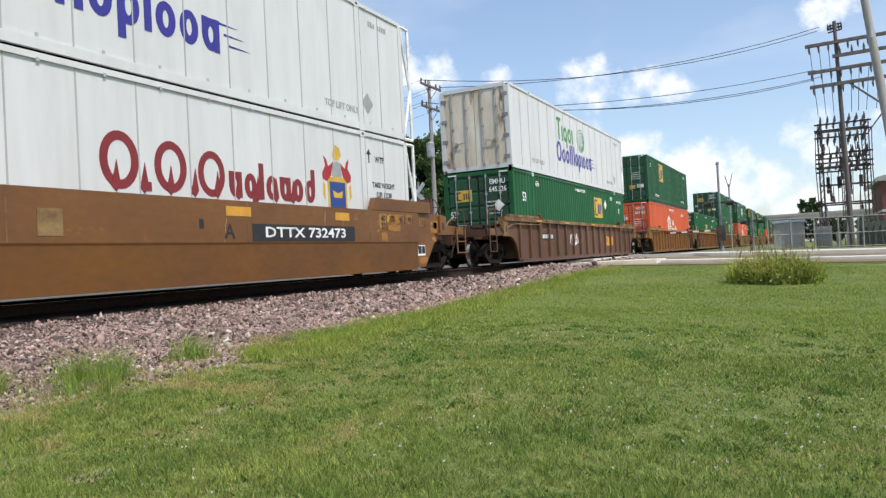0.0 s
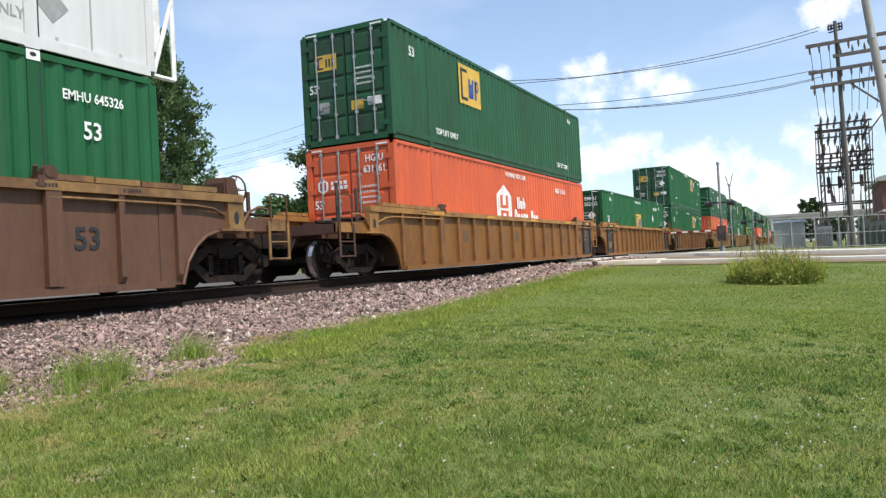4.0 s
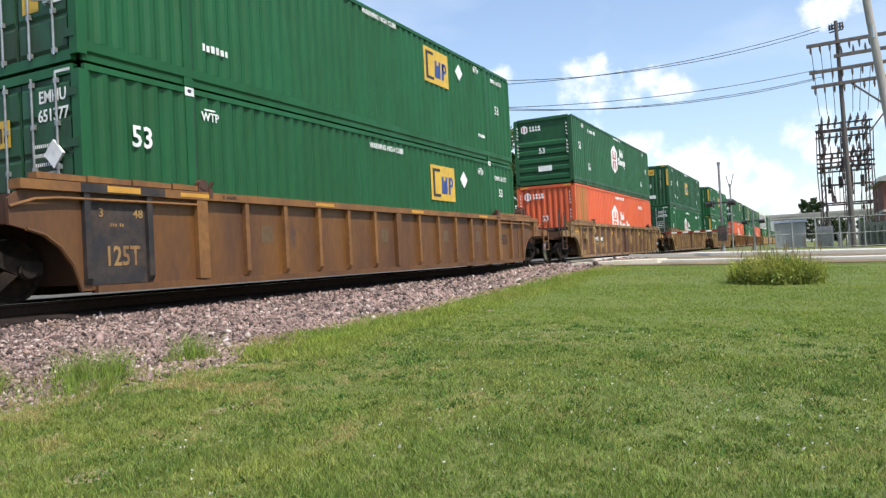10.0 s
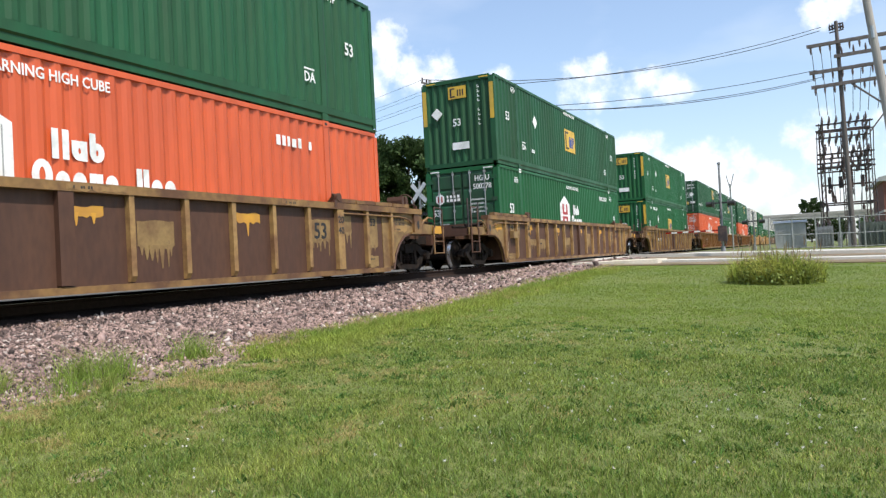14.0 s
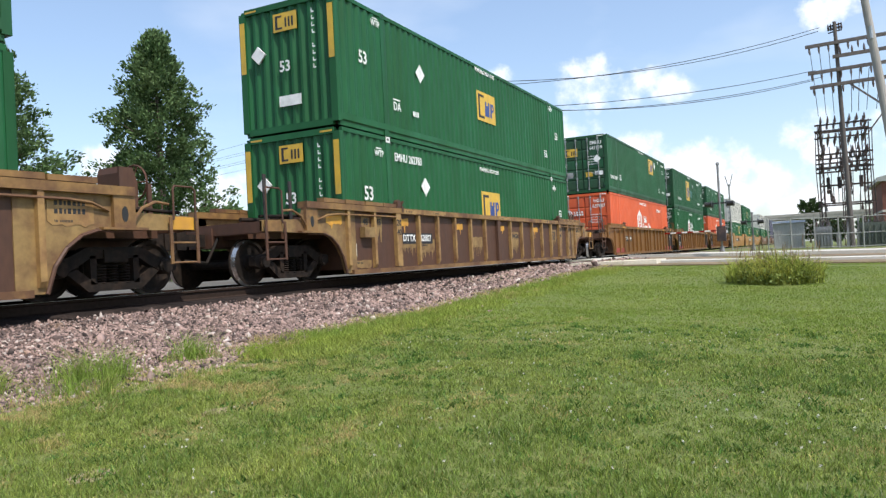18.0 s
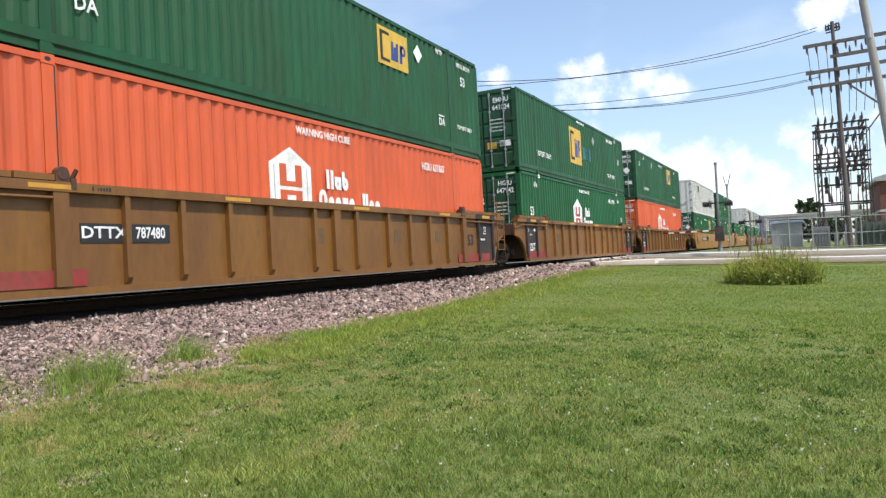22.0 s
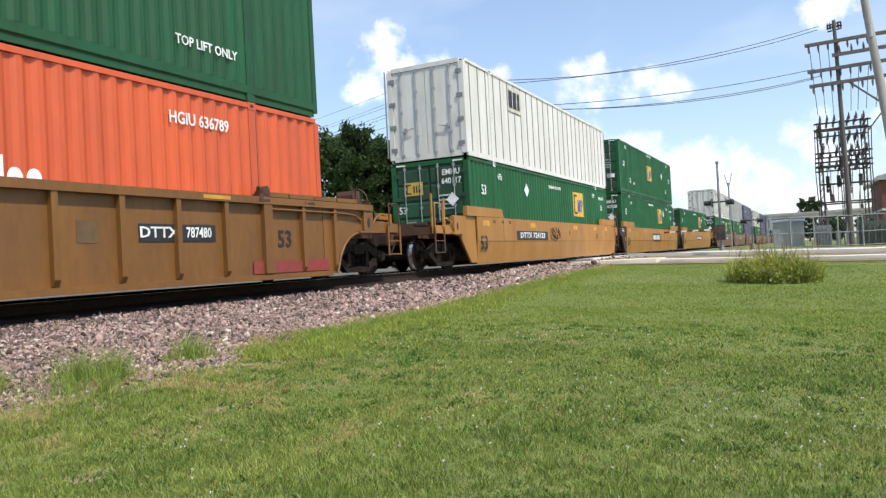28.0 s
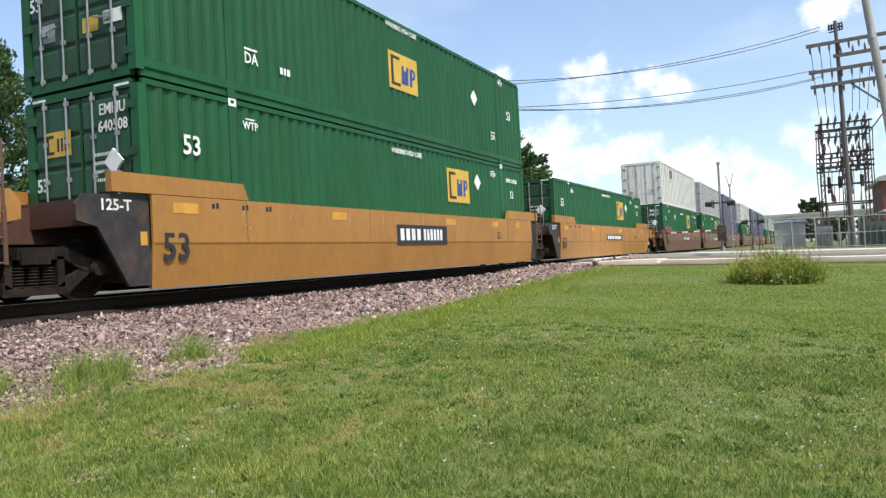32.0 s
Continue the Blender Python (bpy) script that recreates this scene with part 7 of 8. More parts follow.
def h_frame():
    x0, y0 = 2.72, 60.0
    base = ground_z(x0, y0)
    p = thing("transmission_frame", pose(x0, y0, base, 0, -1.2, 0), "dark wooden twin-pole transmission frame with four crossarms", "power pole")
    for x in (0.0, 4.7):
        bm = bmesh.new()
        rod(bm, (x, 0, 0), (x, 0, 16.3), 0.19, 0.12, 12)
        part("pole", bm, "pole_wood", p)
        bm = bmesh.new()
        for k in range(3):
            rod(bm, (x - 0.45, 0.05 * k, 16.0 - k * 0.22), (x + 0.45, 0.05 * k, 16.1 - k * 0.22), 0.05, n=6)
        part("pole_top_switch", bm, "dark_steel", p)
        for k in range(6):
            insulator(p, (x - 0.42 + k * 0.17, 0.12, 15.7), 1, 0.08, 0.5)
    for z, a, b in ((14.75, -2.0, 7.5), (13.75, -0.3, 7.5), (12.8, -1.95, 7.5), (11.75, -1.9, 7.5)):
        pole_arm(p, (a, -0.2, z), (b, -0.2, z), 0.16, 0.24)
        for k in range(7):
            x = a + 0.25 + k * 0.62 if a < -1 else a + 0.5 + k * 0.75
            insulator(p, (x, -0.2, z - 0.12 if z != 13.75 else z + 0.12), -1 if z != 13.75 else 1, 0.09, 0.5)
    for a, b in (((0.6, -0.2, 11.7), (4.5, -0.2, 8.0)), ((4.4, -0.2, 11.7), (1.5, -0.2, 8.0))):
        pole_arm(p, a, b, 0.1, 0.16, name="cross_brace")
    for x in (-1.7, -1.1, -0.5, 0.8, 1.3, 1.9, 2.6):
        bm = bmesh.new()
        rod(bm, (x, -0.2, 14.6 if x < 0 else 12.6), (x * 0.9 + 0.1, 3.6, 10.2), 0.022, n=5)
        part("dropper_wire", bm, "wire", p)


h_frame()
WIRE_A = [((-21.86, 43.2 + dy, 11.95), (2.3 + dx, 60, z), s) for dy, dx, z, s in ((1.3, -0.9, 15.7, 0.95), (-1.3, -1.0, 15.45, 1.22))]
WIRE_B = [((-21.86, 43.2 + dy, 10.5), (1.0 + dx, 60, z), s) for dy, dx, z, s in ((1.3, 0, 12.65, 0.72), (0.7, 0.4, 12.1, 1.05), (-1.3, -0.1, 11.95, 1.2))]
for a, b, s in WIRE_A + WIRE_B:
    wire((a, b), s, 0.027)
for k, (dy, z) in enumerate(((1.3, 11.95), (0.7, 11.95), (-1.3, 11.95), (1.3, 10.5), (-0.7, 10.5), (-1.3, 10.5))):
    wire(((-21.86, 43.2 + dy, z), (-75, 62 + dy * 1.5, z + 1.0)), 1.2, 0.014)


def far_pole():
    base = ground_z(-75, 62)
    p = thing("utility_pole", pose(-75, 62, base), "distant wooden utility pole carrying thin wires", "utility pole")
    bm = bmesh.new()
    rod(bm, (0, 0, 0), (0, 0, 13.6), 0.18, 0.12, 10)
    part("pole", bm, "pole_wood", p)
    for z in (12.95, 11.5):
        pole_arm(p, (0, -2.2, z - base - 0.1), (0, 2.2, z - base - 0.1), 0.1, 0.13)


far_pole()


def leaning_pole():
    base = ground_z(2.9, 27)
    p = thing("wooden_pole", pose(2.86, 27, base), "pale weathered wooden pole leaning beside the street", "pole")
    bm = bmesh.new()
    rod(bm, (0, 0, -0.05), (-1.13, 0, 10.2), 0.16, 0.1, 14)
    part("pole", bm, "pale_pole", p)
    bm = bmesh.new()
    rod(bm, (-0.78, -0.12, 6.9), (-0.8, -0.12, 7.3), 0.05, n=8)
    part("pole_band", bm, "galvanised", p)


leaning_pole()


def crossing_signal(x, y, tall, arm, label):
    base = ground_z(x, y)
    p = thing("crossing_signal", pose(x, y, base), label, "crossing signal")
    bm = bmesh.new()
    lathe(bm, (0, 0, 0), (0, 0, 1), [(0, 0.14), (0.08, 0.14), (0.3, 0.1), (0.34, 0.065), (tall, 0.06), (tall + 0.02, 0.09), (tall + 0.12, 0.09), (tall + 0.16, 0.03)], 12)
    part("mast", bm, "grey_steel", p)
    z = 2.65 if tall > 3 else 2.0
    bm = bmesh.new()
    quad_box(bm, -0.5, 0.5, -0.04, 0.04, z - 0.04, z + 0.04)
    part("lamp_bar", bm, "signal_black", p)
    for s in (-1, 1):
        for dy in (-0.35, 0.35):
            lamp_head = bmesh.new()
            lathe(lamp_head, (s * 0.36, dy, z - 0.05), (s, 0, 0), [(0, 0.23), (0.02, 0.23), (0.03, 0.12), (0.2, 0.12), (0.36, 0.13)], 20)
            lamp_part = part("signal_lamp", lamp_head, "signal_black", p, "black signal lamp with round backboard")
            bm = bmesh.new()
            lathe(bm, (s * 0.64, dy, z - 0.05), (s, 0, 0), [(0, 0.1), (0.02, 0.09), (0.03, 0.02)], 16)
            part("lens", bm, "lamp_red", lamp_part, "dark red lens")
    if arm:
        bm = bmesh.new()
        quad_box(bm, -0.2, 0.25, -0.3, 0.1, 0.6, 1.4)
        part("gate_machine", bm, "dark_steel", p)
        for k in range(9):
            bm = bmesh.new()
            quad_box(bm, -0.2 - (k + 1) * 0.3, -0.2 - k * 0.3, -0.32, -0.28, 1.14, 1.22)
            part("gate_arm_stripe", bm, "marking_white" if k % 2 else "lamp_red", p)


crossing_signal(-4.24, 42.0, 4.7, True, "grey steel crossing signal mast with black lamps and lowered gate")
crossing_signal(-3.5, 55.0, 2.5, False, "short crossing signal with black lamps beyond the street")


def antenna_mast():
    base = ground_z(-5.5, 62)
    p = thing("antenna_mast", pose(-5.5, 62, base), "thin grey forked antenna mast behind the signal", "antenna")
    bm = bmesh.new()
    rod(bm, (0, 0, 0), (0, 0, 5.2), 0.06, n=8)
    rod(bm, (0, 0, 4.8), (0.3, 0, 6.0), 0.035, n=6)
    rod(bm, (0, 0, 4.8), (-0.25, 0, 5.9), 0.035, n=6)
    part("mast", bm, "galvanised", p)


antenna_mast()



def crossbuck():
    x, y = -16.1, 30.0
    base = ground_z(x, y)
    p = thing("crossbuck_sign", pose(x, y, base, 0, 0, -12), "white crossed-board railway crossing sign on a grey post", "sign")
    bm = bmesh.new()
    rod(bm, (0, 0, 0), (0, 0, 4.1), 0.06, 0.05, 10)
    part("post", bm, "galvanised", p)
    for s in (-1, 1):
        bm = bmesh.new()
        a = radians(45) * s
        u, v = Vector((math.cos(a), 0, math.sin(a))), Vector((-math.sin(a), 0, math.cos(a)))
        c = Vector((0, -0.08 - 0.015 * s, 3.55))
        corners = [c + u * i * 0.6 + v * j * 0.1 for i, j in ((-1, -1), (1, -1), (1, 1), (-1, 1))]
        front = [bm.verts.new(q + Vector((0, -0.012, 0))) for q in corners]
        back = [bm.verts.new(q) for q in corners]
        bm.faces.new(front)
        bm.faces.new(back[::-1])
        for i in range(4):
            bm.faces.new((front[i], back[i], back[(i + 1) % 4], front[(i + 1) % 4]))
        part("sign_board", bm, "marking_white", p)
    bm = bmesh.new()
    quad_box(bm, -0.4, 0.4, -0.06, 0.0, 2.5, 2.62)
    part("lamp_bracket", bm, "signal_black", p)


crossbuck()
# ---------------------------------------------------------------- substation


def substation():
    x0, y0 = 1.1, 64.0
    base = ground_z(2, 66)
    p = thing("substation_frame", pose(x0, y0, base), "dark steel substation frame with rows of insulators and switches", "substation")
    W, Dp, Ht = 3.15, 3.6, 9.6
    cols = [(0, 0), (W / 2, 0), (W, 0), (0, Dp), (W / 2, Dp), (W, Dp)]
    for x, y in cols:
        bm = bmesh.new()
        for dx in (-0.13, 0.13):
            for dy in (-0.13, 0.13):
                quad_box(bm, x + dx - 0.03, x + dx + 0.03, y + dy - 0.03, y + dy + 0.03, 0, Ht)
        for k in range(16):
            z = k * Ht / 16
            rod(bm, (x - 0.13, y - 0.13, z), (x + 0.13, y - 0.13, z + Ht / 16), 0.018, n=4)
            rod(bm, (x - 0.13, y + 0.13, z + Ht / 16), (x - 0.13, y - 0.13, z), 0.018, n=4)
        part("lattice_column", bm, "dark_steel", p)
    for z in (9.5, 8.9, 7.2, 6.5, 6.1, 3.4):
        for y in (0, Dp):
            bm = bmesh.new()
            quad_box(bm, -0.35, W + 0.35, y - 0.05, y + 0.05, z - 0.06, z + 0.06)
            part("beam", bm, "dark_steel", p)
        for x in (0, W):
            bm = bmesh.new()
            quad_box(bm, x - 0.05, x + 0.05, 0, Dp, z - 0.08, z + 0.08)
            part("beam", bm, "dark_steel", p)
    for y in (-0.1, Dp + 0.1, Dp / 2):
        for k in range(7):
            x = 0.1 + k * 0.49
            insulator(p, (x, y, 9.6), 1, 0.1, 0.55)
            insulator(p, (x, y, 8.8), -1, 0.1, 0.62)
            insulator(p, (x + 0.1, y, 7.25), -1 if k % 2 else 1, 0.1, 0.5)
            insulator(p, (x, y, 6.2), 1, 0.09, 0.4)
    for k in range(7):
        x = 0.1 + k * 0.49
        bm = bmesh.new()
        rod(bm, (x, 0.1, 7.8), (x + 0.05, 0.2, 6.5), 0.03, n=5)
        rod(bm, (x + 0.05, 0.2, 6.0), (x - 0.03, 0.3, 3.5), 0.025, n=5)
        part("bus_bar", bm, "dark_steel", p)
    for k in range(4):
        bm = bmesh.new()
        quad_box(bm, 0.3 + k * 0.75, 0.55 + k * 0.75, 1.0, 1.3, 4.6, 5.5)
        part("switch_box", bm, "dark_steel", p)
    rng = random.Random(61)
    for z in (4.9, 2.3):
        bm = bmesh.new()
        quad_box(bm, -0.2, W + 0.2, Dp / 2 - 0.05, Dp / 2 + 0.05, z - 0.07, z + 0.07)
        part("beam", bm, "dark_steel", p)
    for k in range(26):                       # fuses, switch blades and droppers, none quite alike
        x, y = rng.uniform(0, W), rng.choice((0.05, Dp / 2, Dp - 0.05))
        top = rng.choice((9.0, 7.3, 6.3, 4.9))
        low = top - rng.uniform(0.7, 2.2)
        bm = bmesh.new()
        bent_rod(bm, [(x, y, top), (x + rng.uniform(-0.15, 0.15), y - 0.1, (top + low) / 2), (x + rng.uniform(-0.2, 0.2), y, low)], 0.03, 5)
        d = part("dropper", bm, "dark_steel", p)
        bm = bmesh.new()
        lathe(bm, Vector((x, y, low)), Vector((0, 0, 1)), [(0, 0.02), (0.03, 0.1), (0.3, 0.1), (0.34, 0.05), (0.5, 0.09), (0.55, 0.03)], 8)
        part("fuse", bm, rng.choice(("porcelain", "porcelain", "grey_steel", "dark_steel")), d)
    for k in range(5):
        bm = bmesh.new()
        x = 0.2 + k * 0.68
        rod(bm, (x, 0.0, 2.0 + 0.4 * (k % 2)), (x + rng.uniform(-0.2, 0.2), -0.3, 0.9), 0.05, n=6)
        quad_box(bm, x - 0.16, x + 0.16, -0.5, -0.15, 0.0, 1.2)
        part("switch_cabinet", bm, "grey_steel", p)
    for x in (-0.3, W + 0.35):
        bm = bmesh.new()
        bent_rod(bm, [(x, 0, 9.0), (x - 0.1, -0.1, 6.0), (x, 0, 3.0), (x, 0, 0.0)], 0.035)
        part("conduit", bm, "dark_steel", p)


substation()


def transformer_box(x, y, w, d, h, mat, label):
    base = ground_z(x, y)
    p = thing("electric_transformer", pose(x, y, base), label, "transformer")
    bm = bmesh.new()
    quad_box(bm, -w / 2, w / 2, -d / 2, d / 2, 0.0, h)
    part("tank", bm, mat, p)
    for k in range(6):
        bm = bmesh.new()
        xx = -w / 2 + w * (k + 0.5) / 6
        quad_box(bm, xx - 0.05, xx + 0.05, -d / 2 - 0.25, -d / 2, 0.2, h - 0.2)
        part("cooling_fin", bm, mat, p)
    for k in range(3):
        insulator(p, (-w / 3 + k * w / 3, 0, h), 1, 0.1, 0.6)


transformer_box(4.4, 61.0, 2.4, 1.2, 1.75, "transformer_green", "dark green electrical transformer behind the fence")
transformer_box(0.9, 62.0, 1.2, 0.9, 1.6, "grey_steel", "grey electrical transformer behind the fence")


def shed():
    base = ground_z(-1.4, 66)
    p = thing("equipment_shed", pose(-1.45, 66, base), "grey ribbed metal equipment shed beside the substation", "shed")
    bm = bmesh.new()
    quad_box(bm, -1.15, 1.1, -1, 1, 0, 2.05)
    part("wall", bm, "grey_paint", p)
    bm = bmesh.new()
    prism_x(bm, [(-1.15, 2.05), (1.15, 2.05), (0, 2.25)], -1.25, 1.2)
    part("roof", bm, "galvanised", p)
    for k in range(8):
        bm = bmesh.new()
        quad_box(bm, -1.1 + k * 0.29, -1.04 + k * 0.29, -1.03, -0.998, 0, 2.05)
        part("wall_rib", bm, "grey_paint", p)


shed()


def chain_fence():
    y = 56.0
    f = thing("chain_link_fence", pose(0, y, 0), "galvanised chain-link fence round the substation", "fence")
    xs = [-2.6 + 1.45 * k for k in range(10)]

    def post(bm):
        rod(bm, (0, 0, 0), (0, 0, 2.1), 0.045, n=8)
        rod(bm, (0, 0, 2.1), (0.02, -0.18, 2.35), 0.02, n=5)
    for x in xs:
        put("post", mesh_of("fence_post", "post", "galvanised", post), f, pose(x, 0, ground_z(x, y)))
    for h in (2.08, 1.0, 0.1):
        bm = bmesh.new()
        bent_rod(bm, [(x, 0, ground_z(x, y) + h) for x in xs], 0.028)
        part("rail", bm, "galvanised", f)
    bm = bmesh.new()
    for k in range(72):
        for s in (-1, 1):
            xa = -2.6 + k * 0.18
            xb = xa + s * 1.0
            za, zb = ground_z(xa, y) + 0.1, ground_z(xa, y) + 2.05
            if -2.6 <= xb <= xs[-1]:
                rod(bm, (xa, 0.02, za), (xb, 0.02, zb), 0.004, n=3)
    tagged(part("mesh", bm, "galvanised", f), kind="stuff")


chain_fence()


def brick_building():
    base = ground_z(8, 78)
    b = thing("brick_building", pose(5.95, 76, base), "dark red brick building with pale flat roof edge", "building")
    bm = bmesh.new()
    quad_box(bm, 0, 14, 0, 12, 0, 5.6)
    part("wall", bm, "brick", b)
    bm = bmesh.new()
    prism_y(bm, [(-0.35, 5.6), (14.3, 5.6), (14.3, 5.95), (2.0, 6.5), (-0.35, 5.95)], -0.3, 12.3)
    part("roof", bm, "grey_paint", b)
    for z in (1.9, 4.2):
        for k in range(4):
            bm = bmesh.new()
            quad_box(bm, 1.0 + k * 3, 2.4 + k * 3, -0.04, 0.1, z - 0.8, z + 0.6)
            w = part("window", bm, "marking_black", b)
            bm = bmesh.new()
            quad_box(bm, 0.9 + k * 3, 2.5 + k * 3, -0.1, 0.0, z - 0.92, z - 0.82)
            part("sill", bm, "concrete", w)
    bm = bmesh.new()
    quad_box(bm, -0.05, 14.05, -0.05, 12.05, 2.85, 3.05)
    part("ledge", bm, "concrete", b)


brick_building()


def overpass():
    y = 232.0
    o = thing("road_bridge", pose(0, y, 0), "long grey concrete overpass across the railway", "bridge")
    bm = bmesh.new()
    quad_box(bm, -60, 40, -5, 5, 6.5, 7.3)
    part("deck", bm, "bridge_concrete", o)
    for yy in (-5.1, 4.9):
        bm = bmesh.new()
        quad_box(bm, -60, 40, yy, yy + 0.25, 7.3, 8.0)
        part("parapet", bm, "bridge_concrete", o)
    for x in (-40, -18, -4.0, 3.0, 10, 24):
        bm = bmesh.new()
        for yy in (-3.5, 0, 3.5):
            rod(bm, (x, yy, -0.3), (x, yy, 6.1), 0.5, n=12)
        quad_box(bm, x - 0.6, x + 0.6, -4.6, 4.6, 5.9, 6.5)
        part("pier", bm, "bridge_concrete", o)


overpass()


# ---------------------------------------------------------------- trees and plants


def leaf_cloud(centres, per, spread, size, rng, aim=None, flat_leaf=0.5):
    """Leaves as small folded kites round the given points."""
    n = len(centres) * per
    c = np.repeat(np.asarray(centres), per, axis=0) + rng.normal(0, 1, (n, 3)) * spread
    d = rng.normal(0, 1, (n, 3))
    if aim is not None:
        d = d * 0.7 + np.repeat(np.asarray(aim), per, axis=0) * 1.3
    d /= np.linalg.norm(d, axis=1)[:, None]
    u = np.cross(d, rng.normal(0, 1, (n, 3)))
    u /= np.linalg.norm(u, axis=1)[:, None]
    s = size * rng.uniform(0.6, 1.3, n)[:, None]
    v = np.stack([c - d * s * 0.5, c + u * s * 0.34, c + d * s * 0.7, c - u * s * 0.34], 1).reshape(-1, 3)
    f = np.arange(n * 4).reshape(-1, 4)
    return v, f


def tree(x, y, height, radius, shape_of, label, leaf="maple_leaf", seed=1, limbs=90, per=34, clumps=9, size=0.26, name="tree", base_share=0.12, spread=0.055):
    rng = np.random.default_rng(seed)
    z0 = ground_z(x, y)
    t = thing(name, pose(x, y, z0), label, "tree")
    bm = bmesh.new()
    pts = [(0, 0, -0.1), (0.05, 0.02, height * 0.3), (-0.06, 0.05, height * 0.6), (0, 0, height * 0.94)]
    rad = [height * 0.02 + 0.05, height * 0.015 + 0.04, height * 0.009 + 0.03, 0.02]
    for i in range(3):
        rod(bm, pts[i], pts[i + 1], rad[i], rad[i + 1], 10)
    part("trunk", bm, "bark", t)
    bm = bmesh.new()
    centres, aims = [], []
    for k in range(limbs):
        h = base_share + (1 - base_share) * ((k + rng.uniform(0, 1)) / limbs)
        a = k * 2.399 + rng.uniform(-0.5, 0.5)
        r = radius * shape_of(h) * (rng.uniform(0.72, 1.0) if rng.random() < 0.7 else rng.uniform(1.0, 1.28))
        start = Vector((0, 0, height * max(0.06, h - 0.06)))
        tip = Vector((math.cos(a) * r, math.sin(a) * r, height * h + r * rng.uniform(0.05, 0.25)))
        if k % 2 == 0:
            rod(bm, start, start.lerp(tip, 0.85), 0.05 * (1.2 - h) + 0.015, 0.012, 5)
        for j in range(clumps):
            q = (j + rng.uniform(0.2, 1.0)) / clumps
            q = 0.3 + 0.7 * q
            p = start.lerp(tip, q) + Vector(rng.normal(0, 0.04 * radius, 3))
            centres.append(p[:])
            o = (tip - start).normalized() + Vector((0, 0, 0.25))
            aims.append(o[:])
    part("limb", bm, "bark", t)
    v, f = leaf_cloud(centres, per, radius * spread, size, rng, aims)
    me = from_arrays("crown", v, f, leaf, 4)
    tagged(put("crown", me, t), kind="stuff")
    return t


def cone_shape(h):
    return float(np.interp(h, [0, 0.15, 0.35, 0.6, 0.8, 0.93, 1.0], [0.85, 1.0, 0.9, 0.66, 0.42, 0.2, 0.06]))


def round_shape(h):
    return math.sqrt(max(0.02, 1 - ((h - 0.55) / 0.5) ** 2))


tree(-31.4, 28.9, 13.6, 3.9, cone_shape, "tall green tree with feathery upward tufts behind the track", spread=0.042, seed=3, limbs=130, per=34, clumps=9, size=0.175)
tree(-33.5, 21.0, 11.6, 4.0, cone_shape, "tall green tree with feathery tufts beside another", spread=0.042, seed=5, limbs=110, per=34, clumps=8, size=0.175)
tree(-34, 16.5, 9.0, 4.2, cone_shape, "smaller green tree at the end of the row", spread=0.042, seed=6, limbs=70, per=44, clumps=7, size=0.175)
tree(-47, 71, 15.2, 6.2, round_shape, "dense dark green round-crowned tree behind the railway", "dark_leaf", seed=7, limbs=100, per=52, clumps=9, size=0.34)
tree(-41, 74, 14.0, 5.0, round_shape, "dense dark green tree beside a utility pole", "dark_leaf", seed=8, limbs=80, per=52, clumps=9, size=0.34)
tree(-33, 73.5, 15.8, 5.2, round_shape, "broad green tree behind the utility pole", "maple_leaf", seed=9, limbs=90, per=52, clumps=9, size=0.34)
tree(-29.5, 79, 12.0, 4.4, round_shape, "green tree behind the utility pole", "maple_leaf", seed=10, limbs=70, per=22, clumps=8, size=0.5)
for k, (x, y, h) in enumerate(((-60, 52, 7.5), (-57, 60, 7), (-64, 46, 7), (-52, 66, 8), (-70, 40, 8), (-62, 33, 6.5), (-66, 26, 7.5))):
    tree(x, y, h, 4.4, round_shape, "low distant green tree in the row behind the railway", "maple_leaf", seed=20 + k, limbs=34, per=20, clumps=7, size=0.6, base_share=0.05)
tree(0.2, 250, 13.0, 4.0, round_shape, "dark green tree rising behind the bridge", "dark_leaf", seed=31, limbs=40, per=20, clumps=7, size=0.6)
tree(5.4, 190, 5.0, 2.6, round_shape, "dark green tree behind the substation", "dark_leaf", seed=32, limbs=40, per=18, clumps=7, size=0.6)

for k, (x, y, h) in enumerate(((8.5, 122, 3.4), (11.5, 126, 4.4), (14.5, 120, 5.0))):
    tree(x, y, h, 2.6, round_shape, "low green tree behind the substation fence", "maple_leaf", seed=40 + k, limbs=34, per=20, clumps=7, size=0.4, base_share=0.04)


def blades(name, roots, heights, width, lean, mat, rng, parent=None, label="", category=""):
    """Grass blades: each a bent strip of three triangles, joined into one."""
    n = len(roots)
    a = rng.uniform(0, math.tau, n)
    face = np.stack([np.cos(a), np.sin(a), np.zeros(n)], 1)
    b = rng.uniform(0, math.tau, n)
    fall = np.stack([np.cos(b), np.sin(b), np.zeros(n)], 1) * (heights * lean * rng.uniform(0.2, 1.2, n))[:, None]
    h = heights[:, None] * np.array([[0, 0, 1.0]])
    w = (width * rng.uniform(0.7, 1.3, n))[:, None]
    v = np.stack([roots - face * w / 2, roots + face * w / 2, roots + h * 0.55 + fall * 0.3 - face * w * 0.4, roots + h * 0.55 + fall * 0.3 + face * w * 0.4, roots + h + fall], 1).reshape(-1, 3)
    i = np.arange(n)[:, None] * 5
    f = np.concatenate([i + [0, 1, 3], i + [0, 3, 2], i + [2, 3, 4]], 1).reshape(-1, 3)
    me = from_arrays(name, v, f, mat)
    if parent:
        return tagged(put(name, me, parent, None, label), kind="stuff")
    ob = new(name, me)
    return tagged(ob, label, category, kind="stuff")


